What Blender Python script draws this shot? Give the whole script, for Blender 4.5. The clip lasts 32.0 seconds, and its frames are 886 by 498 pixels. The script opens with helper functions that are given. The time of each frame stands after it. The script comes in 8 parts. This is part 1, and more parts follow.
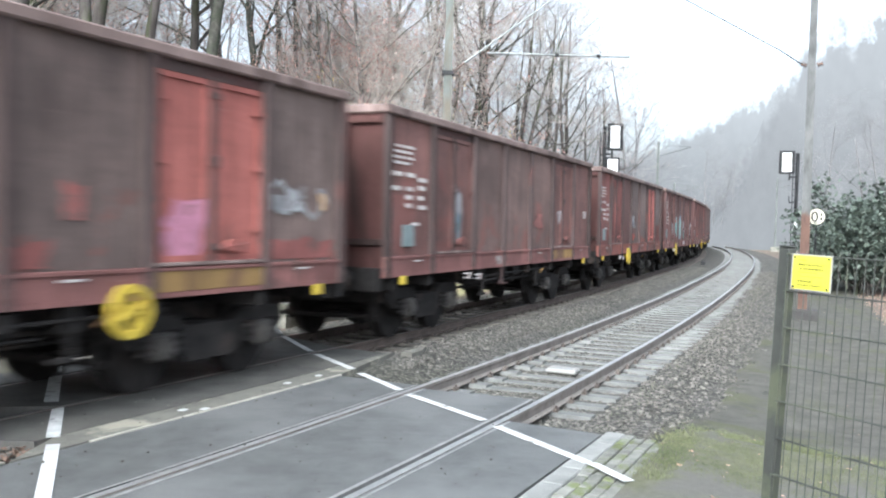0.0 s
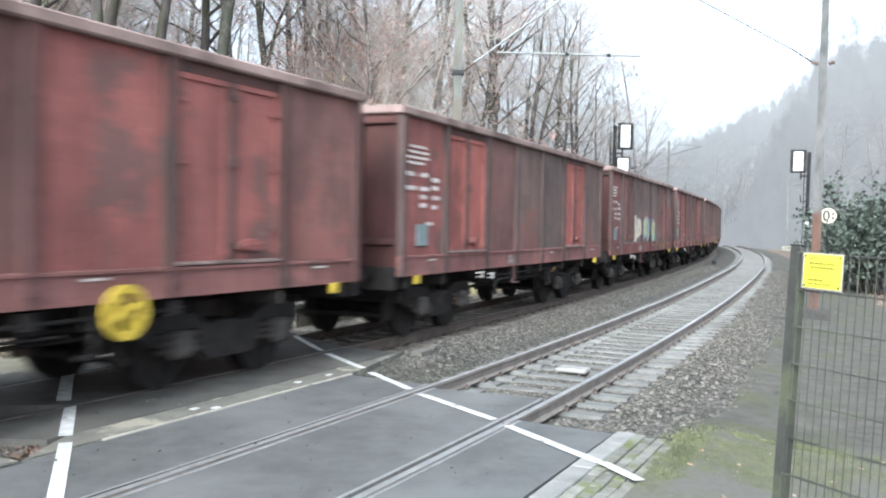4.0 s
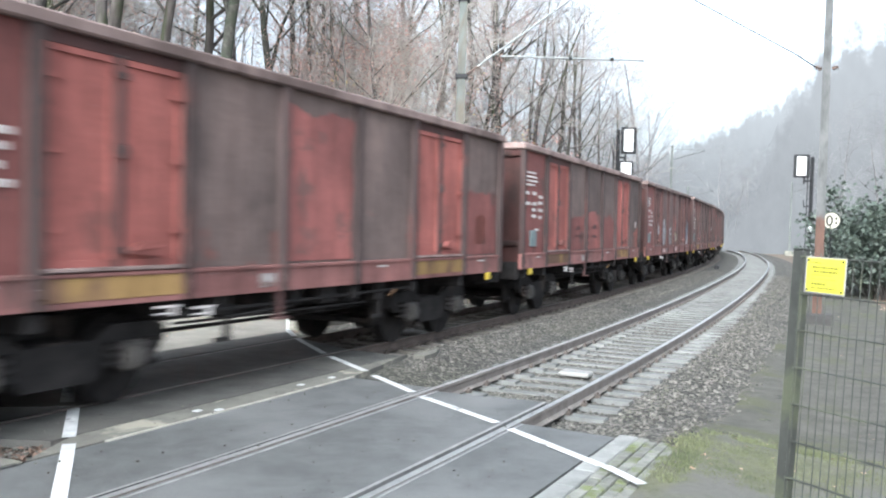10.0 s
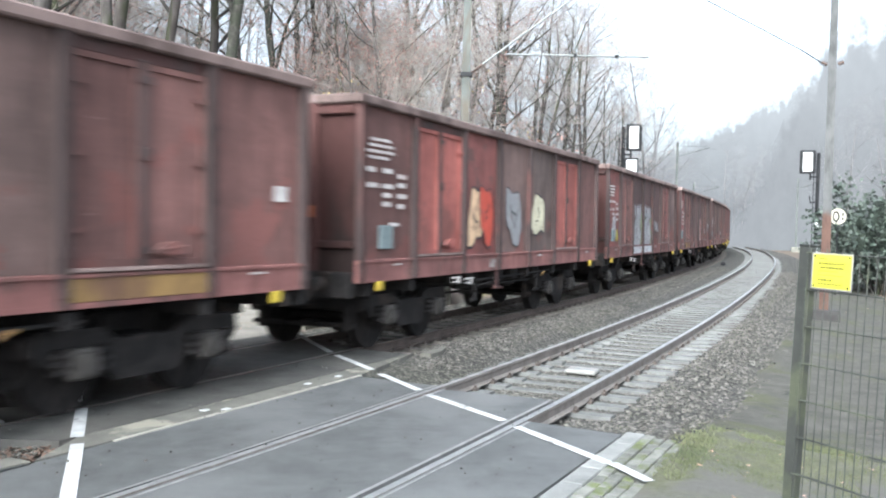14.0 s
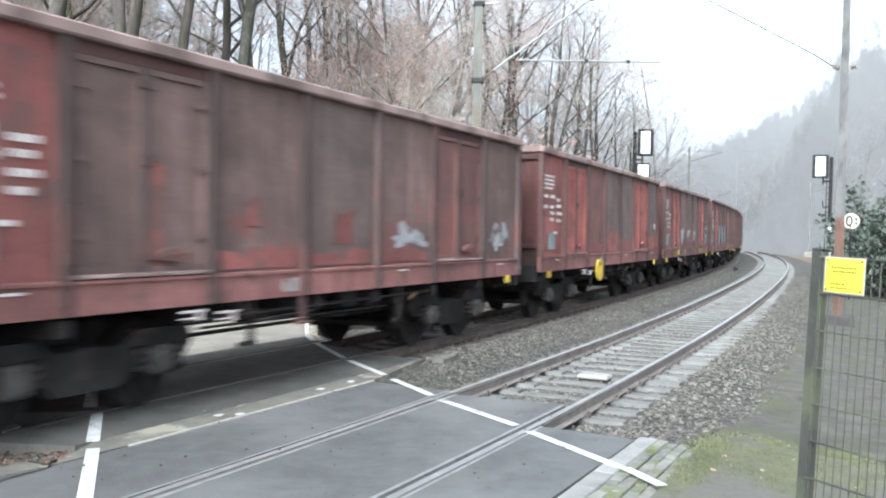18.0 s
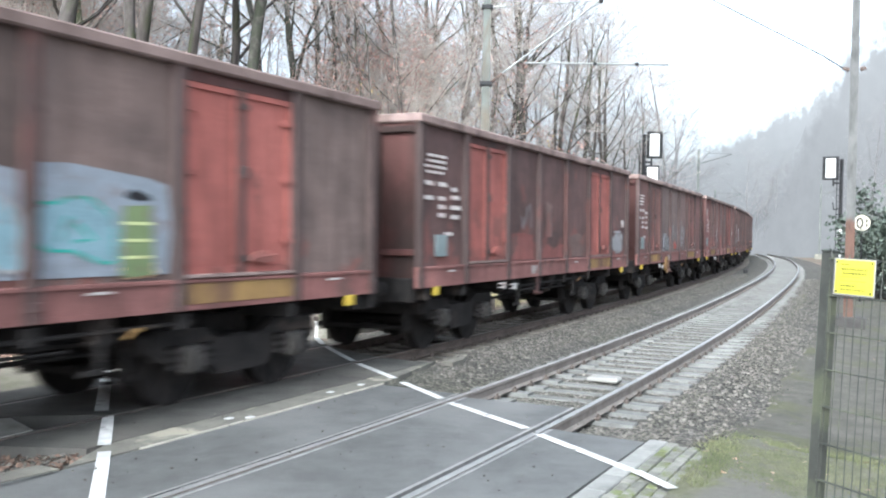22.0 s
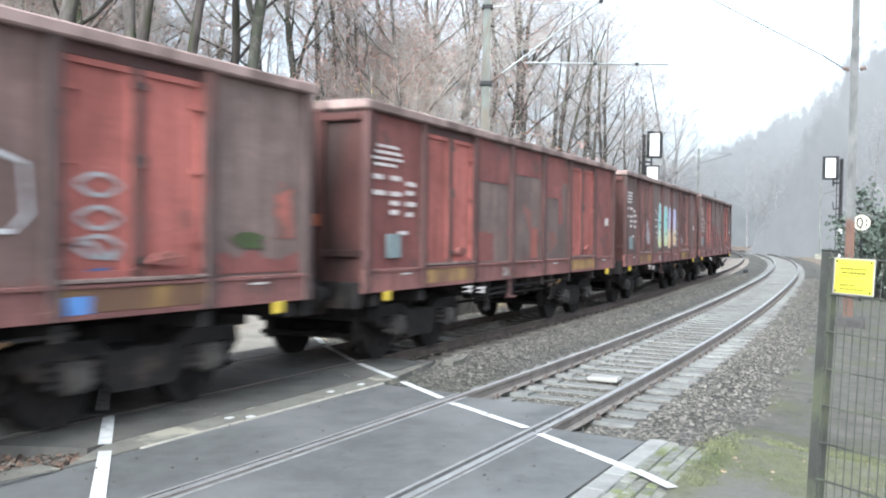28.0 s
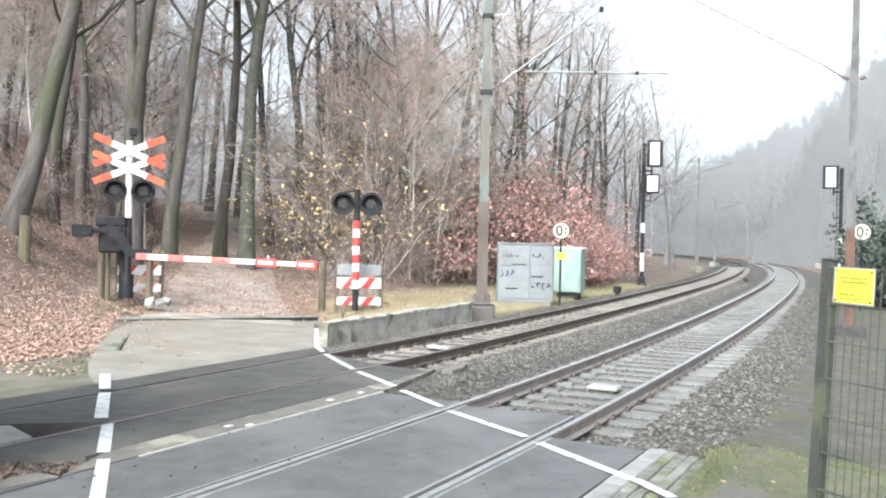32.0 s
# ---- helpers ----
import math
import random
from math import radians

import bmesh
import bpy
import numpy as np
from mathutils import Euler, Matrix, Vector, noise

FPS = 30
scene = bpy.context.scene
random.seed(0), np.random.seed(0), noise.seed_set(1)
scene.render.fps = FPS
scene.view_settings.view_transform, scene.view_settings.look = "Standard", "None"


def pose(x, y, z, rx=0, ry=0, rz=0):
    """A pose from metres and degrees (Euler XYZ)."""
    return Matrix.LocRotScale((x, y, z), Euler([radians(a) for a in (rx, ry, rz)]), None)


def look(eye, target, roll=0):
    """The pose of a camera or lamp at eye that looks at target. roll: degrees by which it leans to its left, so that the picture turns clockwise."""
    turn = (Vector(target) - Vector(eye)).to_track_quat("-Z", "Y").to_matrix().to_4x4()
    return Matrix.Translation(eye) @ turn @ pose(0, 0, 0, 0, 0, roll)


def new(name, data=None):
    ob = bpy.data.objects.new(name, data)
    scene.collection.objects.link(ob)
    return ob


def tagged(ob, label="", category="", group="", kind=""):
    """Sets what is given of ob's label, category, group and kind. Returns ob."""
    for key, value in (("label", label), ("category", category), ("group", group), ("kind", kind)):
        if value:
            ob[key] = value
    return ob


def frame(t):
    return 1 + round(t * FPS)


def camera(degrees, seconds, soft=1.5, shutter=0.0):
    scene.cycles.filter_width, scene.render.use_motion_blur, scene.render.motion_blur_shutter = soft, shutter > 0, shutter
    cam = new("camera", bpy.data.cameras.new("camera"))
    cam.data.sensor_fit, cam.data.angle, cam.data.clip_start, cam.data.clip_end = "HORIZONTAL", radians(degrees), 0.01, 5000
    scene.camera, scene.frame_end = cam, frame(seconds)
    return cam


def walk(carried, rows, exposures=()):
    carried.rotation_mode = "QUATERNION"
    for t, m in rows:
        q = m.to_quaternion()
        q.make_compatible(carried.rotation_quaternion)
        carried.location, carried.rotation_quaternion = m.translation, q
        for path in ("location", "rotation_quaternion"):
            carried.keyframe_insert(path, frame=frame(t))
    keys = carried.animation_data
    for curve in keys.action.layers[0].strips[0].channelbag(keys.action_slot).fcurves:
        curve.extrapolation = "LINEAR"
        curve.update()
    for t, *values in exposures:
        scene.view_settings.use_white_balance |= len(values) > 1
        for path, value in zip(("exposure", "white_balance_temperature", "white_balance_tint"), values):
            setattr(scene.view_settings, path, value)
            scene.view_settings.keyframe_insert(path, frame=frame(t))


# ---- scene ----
FOV = 51.4
cam = camera(FOV, 32.0, soft=2.0, shutter=0.5)
PATH = [  # seconds, place, yaw, pitch, roll
    (0.0, 0.016, 0.084, 1.935, -2.417, -1.672, -1.678),
    (0.5, 0.015, 0.082, 1.935, -2.277, -1.682, -1.756),
    (1.0, 0.015, 0.081, 1.934, -1.886, -1.713, -1.534),
    (1.5, 0.015, 0.080, 1.933, -1.893, -1.695, -1.506),
    (2.0, 0.015, 0.080, 1.933, -1.951, -1.629, -1.633),
    (2.5, 0.015, 0.080, 1.933, -1.894, -1.610, -1.640),
    (3.0, 0.015, 0.079, 1.932, -1.896, -1.590, -1.695),
    (3.5, 0.015, 0.078, 1.932, -1.871, -1.673, -1.616),
    (5.5, 0.009, 0.062, 1.929, -1.511, -1.762, -1.716),
    (6.0, 0.008, 0.061, 1.929, -1.431, -1.816, -1.489),
    (6.5, 0.008, 0.061, 1.928, -1.525, -1.807, -1.673),
    (7.0, 0.008, 0.062, 1.928, -1.432, -1.888, -1.682),
    (7.5, 0.009, 0.062, 1.928, -1.373, -1.904, -1.665),
    (8.0, 0.009, 0.063, 1.928, -1.657, -1.961, -1.760),
    (8.5, 0.010, 0.062, 1.928, -1.745, -1.754, -1.843),
    (9.0, 0.010, 0.061, 1.928, -1.710, -1.400, -1.692),
    (9.5, 0.009, 0.060, 1.928, -1.597, -1.386, -1.710),
    (10.0, 0.009, 0.060, 1.927, -1.622, -1.489, -1.816),
    (10.5, 0.009, 0.060, 1.927, -1.600, -1.579, -1.683),
    (11.0, 0.010, 0.061, 1.927, -1.658, -1.641, -1.754),
    (11.5, 0.010, 0.063, 1.927, -1.714, -1.621, -1.731),
    (12.0, 0.011, 0.063, 1.927, -1.767, -1.686, -1.785),
    (12.5, 0.011, 0.064, 1.927, -1.795, -1.563, -1.663),
    (13.0, 0.011, 0.064, 1.927, -1.883, -1.679, -1.533),
    (13.5, 0.010, 0.061, 1.927, -1.661, -1.599, -1.508),
    (15.5, 0.002, 0.027, 1.927, -0.425, -1.620, -1.263),
    (16.0, 0.001, 0.024, 1.927, -0.608, -1.435, -1.441),
    (16.5, 0.000, 0.023, 1.926, -0.788, -1.366, -1.493),
    (17.0, -0.000, 0.022, 1.925, -0.629, -1.328, -1.432),
    (17.5, -0.000, 0.021, 1.925, -0.420, -1.269, -1.260),
    (18.0, -0.001, 0.020, 1.924, -0.569, -1.265, -1.295),
    (18.5, -0.001, 0.019, 1.924, -0.576, -1.194, -1.381),
    (19.0, -0.001, 0.018, 1.924, -0.620, -1.170, -1.374),
    (19.5, -0.002, 0.015, 1.924, -0.654, -1.056, -1.476),
    (20.0, -0.003, 0.011, 1.924, -0.390, -1.171, -1.185),
    (20.5, -0.004, 0.007, 1.924, -0.296, -1.187, -1.101),
    (21.0, -0.004, 0.005, 1.923, -0.232, -1.151, -1.265),
    (21.5, -0.004, 0.004, 1.923, -0.164, -1.131, -1.228),
    (22.0, -0.002, 0.007, 1.922, -0.010, -1.071, -1.112),
    (22.5, -0.000, 0.012, 1.921, -0.262, -1.241, -1.324),
    (23.0, 0.002, 0.018, 1.921, -0.633, -1.275, -1.537),
    (23.5, 0.003, 0.023, 1.921, -1.166, -1.311, -1.498),
    (24.0, 0.005, 0.026, 1.921, -1.052, -1.393, -1.361),
    (24.5, 0.005, 0.027, 1.921, -0.815, -1.295, -1.189),
    (25.0, 0.005, 0.026, 1.921, -0.918, -1.256, -1.146),
    (25.5, 0.005, 0.024, 1.921, -0.718, -1.082, -1.319),
    (27.5, -0.004, -0.002, 1.920, 0.073, -1.066, -0.965),
    (28.0, -0.004, -0.003, 1.920, -0.011, -1.081, -1.103),
    (28.5, -0.004, -0.003, 1.920, -0.030, -0.999, -1.053),
    (29.0, -0.004, -0.003, 1.920, 0.067, -0.958, -1.046),
    (29.5, -0.003, -0.003, 1.920, 0.074, -0.917, -0.969),
    (30.0, -0.002, -0.002, 1.920, 0.082, -0.832, -0.942),
    (30.5, -0.002, -0.002, 1.920, 0.012, -0.811, -1.074),
    (31.0, -0.001, -0.001, 1.920, -0.042, -0.770, -1.226),
    (31.5, -0.000, -0.000, 1.921, 0.008, -0.670, -1.213),
    (32.0, 0.000, 0.001, 1.921, 0.011, -0.569, -1.244),
]
walk(cam, [(t, pose(x, y, z, 90 + pitch, roll, yaw)) for t, x, y, z, yaw, pitch, roll in PATH],
     exposures=((0.0, 1.95, 5800, 5), (30.0, 2.01, 5800, 5), (31.2, 2.0, 5850, 5), (32.0, 1.98, 6020, 6)))

# ---- world and light: a bright overcast winter day ----
SUN_UP, SUN_ROUND = radians(38), radians(203)
world = bpy.data.worlds.new("overcast_sky")
scene.world = world
world.use_nodes = True
_n, _l = world.node_tree.nodes, world.node_tree.links
_n.clear()
_sky = _n.new("ShaderNodeTexSky")
_sky.sky_type, _sky.sun_disc = "NISHITA", False
_sky.sun_elevation, _sky.sun_rotation = SUN_UP, SUN_ROUND
_sky.dust_density, _sky.air_density = 6.0, 1.0
_hs = _n.new("ShaderNodeHueSaturation")
_hs.inputs["Saturation"].default_value = 0.35
_bg = _n.new("ShaderNodeBackground")
_bg.inputs["Strength"].default_value = 0.15
_wo = _n.new("ShaderNodeOutputWorld")
_l.new(_sky.outputs[0], _hs.inputs["Color"])
_l.new(_hs.outputs[0], _bg.inputs["Color"])
_l.new(_bg.outputs[0], _wo.inputs["Surface"])
_sd = bpy.data.lights.new("sun", "SUN")
_sd.energy, _sd.angle, _sd.color = 0.8, radians(40), (1.0, 0.98, 0.95)
sun = new("sun", _sd)
_dir = Vector((math.sin(SUN_ROUND) * math.cos(SUN_UP), math.cos(SUN_ROUND) * math.cos(SUN_UP), math.sin(SUN_UP)))
sun.matrix_world = look(_dir * 100, (0, 0, 0))

# ---- helpers of this scene ----
R = random.Random(7)


def ramp(nt, fac, stops):
    r = nt.nodes.new("ShaderNodeValToRGB")
    el = r.color_ramp.elements
    while len(el) < len(stops):
        el.new(0.5)
    for e, (p, c) in zip(el, stops):
        e.position, e.color = p, (*c, 1) if len(c) == 3 else c
    nt.links.new(fac, r.inputs[0])
    return r.outputs[0]


def noise_tex(nt, vec, scale, detail=6.0, rough=0.6, dist=0.0):
    n = nt.nodes.new("ShaderNodeTexNoise")
    n.inputs["Scale"].default_value, n.inputs["Detail"].default_value = scale, detail
    n.inputs["Roughness"].default_value, n.inputs["Distortion"].default_value = rough, dist
    nt.links.new(vec, n.inputs["Vector"])
    return n.outputs["Fac"]


def mix_col(nt, fac, a, b, mode="MIX"):
    m = nt.nodes.new("ShaderNodeMix")
    m.data_type, m.blend_type = "RGBA", mode
    for sock, v in ((m.inputs[0], fac), (m.inputs[6], a), (m.inputs[7], b)):
        if isinstance(v, (int, float)):
            sock.default_value = v
        elif isinstance(v, tuple):
            sock.default_value = (*v[:3], 1)
        else:
            nt.links.new(v, sock)
    return m.outputs[2]


def math_node(nt, op, a, b=0.0):
    m = nt.nodes.new("ShaderNodeMath")
    m.operation = op
    for sock, v in ((m.inputs[0], a), (m.inputs[1], b)):
        if isinstance(v, (int, float)):
            sock.default_value = v
        else:
            nt.links.new(v, sock)
    return m.outputs[0]


def surf(name, c1, c2, scale=3.0, rough=0.85, bump=0.2, bscale=80.0, metal=0.0, c3=None, s3=0.6, lo3=0.52, hi3=0.62,
         vary=0.0, island=False, stretch=(1, 1, 1), spec=0.3, rough2=None, streak=0.0, cells=0.0, low=None):
    """A worn surface: two tones by noise, patches of a third, fine relief, and a tone of its own for each piece."""
    m = bpy.data.materials.new(name)
    m.use_nodes = True
    nt = m.node_tree
    b = nt.nodes["Principled BSDF"]
    tc = nt.nodes.new("ShaderNodeTexCoord")
    info = nt.nodes.new("ShaderNodeObjectInfo")
    geo = nt.nodes.new("ShaderNodeNewGeometry")
    mp = nt.nodes.new("ShaderNodeMapping")
    mp.inputs["Scale"].default_value = stretch
    add = nt.nodes.new("ShaderNodeVectorMath")
    add.operation = "ADD"
    sc = nt.nodes.new("ShaderNodeVectorMath")
    sc.operation = "SCALE"
    comb = nt.nodes.new("ShaderNodeCombineXYZ")
    for i in range(3):
        nt.links.new(info.outputs["Random"], comb.inputs[i])
    nt.links.new(comb.outputs[0], sc.inputs[0])
    sc.inputs["Scale"].default_value = 37.0
    nt.links.new(tc.outputs["Object"], mp.inputs["Vector"])
    nt.links.new(mp.outputs[0], add.inputs[0])
    nt.links.new(sc.outputs[0], add.inputs[1])
    v = add.outputs[0]
    f = noise_tex(nt, v, scale)
    col = ramp(nt, f, [(0.35, c1), (0.65, c2)])
    if c3:
        f3 = noise_tex(nt, v, s3, 5.0, 0.55, 0.4)
        col = mix_col(nt, ramp(nt, f3, [(lo3, (0, 0, 0)), (hi3, (1, 1, 1))]), col, c3)
    if low:
        # rust and scraped paint, more of it towards the foot of the sheet
        sep = nt.nodes.new("ShaderNodeSeparateXYZ")
        nt.links.new(tc.outputs["Object"], sep.inputs[0])
        h = math_node(nt, "MULTIPLY", math_node(nt, "SUBTRACT", low[1], sep.outputs["Z"]), low[2])
        fl = math_node(nt, "ADD", noise_tex(nt, v, 1.1, 7.0, 0.68, 0.5), h)
        col = mix_col(nt, ramp(nt, fl, [(0.50, (0, 0, 0)), (0.60, (1, 1, 1))]), col, low[0])
        fd = noise_tex(nt, v, 2.6, 7.0, 0.7, 0.6)
        col = mix_col(nt, ramp(nt, fd, [(0.52, (0, 0, 0)), (0.66, (0.8, 0.8, 0.8))]), col, tuple(q * 0.62 for q in c1))
        fs_ = noise_tex(nt, v, 9.0, 5.0, 0.75, 0.3)
        col = mix_col(nt, 0.75, col, ramp(nt, fs_, [(0.32, (0.55, 0.53, 0.52)), (0.5, (1, 1, 1)), (0.72, (1.25, 1.22, 1.2))]), "MULTIPLY")
    if streak:
        mp2 = nt.nodes.new("ShaderNodeMapping")
        mp2.inputs["Scale"].default_value = (3.0, 3.0, 0.4)
        nt.links.new(v, mp2.inputs["Vector"])
        col = mix_col(nt, streak, col, ramp(nt, noise_tex(nt, mp2.outputs[0], 2.2, 6.0, 0.7), [(0.35, (0.45, 0.42, 0.42)), (0.6, (1.05, 1.05, 1.05))]), "MULTIPLY")
    if cells:
        vo = nt.nodes.new("ShaderNodeTexVoronoi")
        vo.inputs["Scale"].default_value = cells
        nt.links.new(v, vo.inputs["Vector"])
        tone = nt.nodes.new("ShaderNodeSeparateColor")
        nt.links.new(vo.outputs["Color"], tone.inputs[0])
        col = mix_col(nt, 1.0, col, ramp(nt, tone.outputs[0], [(0.0, (0.45, 0.45, 0.45)), (1.0, (1.5, 1.5, 1.5))]), "MULTIPLY")
        col = mix_col(nt, 1.0, col, ramp(nt, vo.outputs["Distance"], [(0.25, (1, 1, 1)), (0.75, (0.25, 0.25, 0.25))]), "MULTIPLY")
    grain = noise_tex(nt, v, bscale * 0.6, 3.0)
    col = mix_col(nt, 0.35, col, ramp(nt, grain, [(0.3, (0.55, 0.55, 0.55)), (0.7, (1, 1, 1))]), "MULTIPLY")
    if vary:
        src = geo.outputs["Random Per Island"] if island else info.outputs["Random"]
        col = mix_col(nt, 1.0, col, ramp(nt, src, [(0.0, (1 - vary,) * 3), (1.0, (1 + vary * 0.6,) * 3)]), "MULTIPLY")
    nt.links.new(col, b.inputs["Base Color"])
    b.inputs["Roughness"].default_value, b.inputs["Metallic"].default_value = rough, metal
    if rough2 is not None:
        mr = nt.nodes.new("ShaderNodeMapRange")
        mr.inputs["To Min"].default_value, mr.inputs["To Max"].default_value = rough, rough2
        nt.links.new(f, mr.inputs["Value"])
        nt.links.new(mr.outputs[0], b.inputs["Roughness"])
    b.inputs["Specular IOR Level"].default_value = spec
    if bump:
        bp = nt.nodes.new("ShaderNodeBump")
        bp.inputs["Strength"].default_value, bp.inputs["Distance"].default_value = bump, 0.02
        nt.links.new(noise_tex(nt, v, bscale, 5.0), bp.inputs["Height"])
        nt.links.new(bp.outputs[0], b.inputs["Normal"])
    return m


def glow(name, col, strength):
    m = bpy.data.materials.new(name)
    m.use_nodes = True
    b = m.node_tree.nodes["Principled BSDF"]
    b.inputs["Base Color"].default_value = (*col, 1)
    b.inputs["Emission Color"].default_value, b.inputs["Emission Strength"].default_value = (*col, 1), strength
    return m


def mesh_of(name, bm, mat=None, smooth=False):
    me = bpy.data.meshes.new(name)
    bm.to_mesh(me)
    bm.free()
    if mat:
        for q in (mat if isinstance(mat, (list, tuple)) else (mat,)):
            me.materials.append(q)
    if smooth:
        for p in me.polygons:
            p.use_smooth = True
    return me


def part(name, bm, mat, parent=None, label="", m=None, smooth=False):
    """Links a bmesh (or a mesh) as one mesh object under a thing or a part."""
    me = bm if isinstance(bm, bpy.types.Mesh) else mesh_of(name, bm, mat, smooth)
    ob = new(name, me)
    if parent:
        ob.parent = parent
    if m is not None:
        ob.matrix_basis = m
    if label:
        ob["label"] = label
    return ob


def own_mat(ob, mat):
    """A material of the object's own, on a shared mesh."""
    ob.material_slots[0].link = "OBJECT"
    ob.material_slots[0].material = mat
    return ob


def box(bm, x0, x1, y0, y1, z0, z1, bevel=0.0):
    r = bmesh.ops.create_cube(bm, size=1.0, matrix=Matrix.Translation(((x0 + x1) / 2, (y0 + y1) / 2, (z0 + z1) / 2)) @ Matrix.Diagonal((abs(x1 - x0), abs(y1 - y0), abs(z1 - z0), 1)))
    if bevel:
        es = list({e for v in r["verts"] for e in v.link_edges})
        bmesh.ops.bevel(bm, geom=es, offset=bevel, segments=1, affect="EDGES", clamp_overlap=True)
    return r["verts"]


def rod(bm, a, b, r0, r1=None, n=8, caps=True):
    a, b = Vector(a), Vector(b)
    d = b - a
    m = Matrix.Translation((a + b) / 2) @ d.to_track_quat("Z", "Y").to_matrix().to_4x4()
    return bmesh.ops.create_cone(bm, cap_ends=caps, segments=n, radius1=r0, radius2=r0 if r1 is None else r1, depth=d.length, matrix=m)["verts"]


def prism(bm, pts, y0, y1, axis="y"):
    """A flat outline of (u, v) drawn out between y0 and y1."""
    f = (lambda u, v, w: (u, w, v)) if axis == "y" else (lambda u, v, w: (w, u, v)) if axis == "x" else (lambda u, v, w: (u, v, w))
    lo = [bm.verts.new(f(u, v, y0)) for u, v in pts]
    hi = [bm.verts.new(f(u, v, y1)) for u, v in pts]
    n = len(pts)
    bm.faces.new(lo)
    bm.faces.new(hi[::-1])
    for i in range(n):
        bm.faces.new((lo[i], hi[i], hi[(i + 1) % n], lo[(i + 1) % n]))
    bmesh.ops.recalc_face_normals(bm, faces=bm.faces[:])


# ---- the line: places along it (s), to its right (o) and above the rail heads (z) ----
STEP = 0.5
S0, S1 = -470.0, 480.0
_s = np.arange(S0, S1 + STEP, STEP)
_k = np.interp(_s, (-40, -10, 10, 30, 50, 75, 110), (0.0020, 0.0040, 0.0029, 0.0010, 0.0020, 0.0018, 0.0034))
_i = np.concatenate(([0], np.cumsum((_k[1:] + _k[:-1]) / 2 * STEP)))
_zero = int(round(-S0 / STEP))
_th = radians(27.34) - (_i - _i[_zero])
_x = np.concatenate(([0], np.cumsum((np.sin(_th)[1:] + np.sin(_th)[:-1]) / 2 * STEP)))
_y = np.concatenate(([0], np.cumsum((np.cos(_th)[1:] + np.cos(_th)[:-1]) / 2 * STEP)))
_x, _y = _x - _x[_zero] - 0.357, _y - _y[_zero] + 8.0
FAR = -3.96      # middle of the far track


def heading(s):
    return float(np.interp(s, _s, _th))


def at(s, o=0.0, z=0.0):
    th = heading(s)
    return Vector((float(np.interp(s, _s, _x)) + math.cos(th) * o, float(np.interp(s, _s, _y)) - math.sin(th) * o, z))


def stand(s, o, z=0.0, turn=0.0):
    """A pose on the line: local x along it, y to its left; turn in degrees, counter-clockwise."""
    return Matrix.Translation(at(s, o, z)) @ Matrix.Rotation(math.pi / 2 - heading(s) + radians(turn), 4, "Z")


def to_line(x, y):
    i = int(np.argmin((_x - x) ** 2 + (_y - y) ** 2))
    t, n = (math.sin(_th[i]), math.cos(_th[i])), (math.cos(_th[i]), -math.sin(_th[i]))
    dx, dy = x - _x[i], y - _y[i]
    return _s[i] + dx * t[0] + dy * t[1], dx * n[0] + dy * n[1]


def sstep(a, b, v):
    t = min(1.0, max(0.0, (v - a) / (b - a)))
    return t * t * (3 - 2 * t)


def road_lo(o):
    return -3.4 - 0.96 * o


def road_hi(o):
    return 1.95 - 0.83 * o


def apron_z(o):
    """Height of the path beyond the tracks."""
    return -0.30 + 0.12 * sstep(-7.5, -12.0, o) + 0.35 * sstep(-12.0, -22.0, o) + 0.036 * max(0.0, -o - 20) + 0.115 * max(0.0, -o - 14.0)


def path_off(s, o):
    """Metres to the right of the middle of the path into the wood."""
    p = at(s, o)
    return p.x + 0.215 * p.y + 0.55


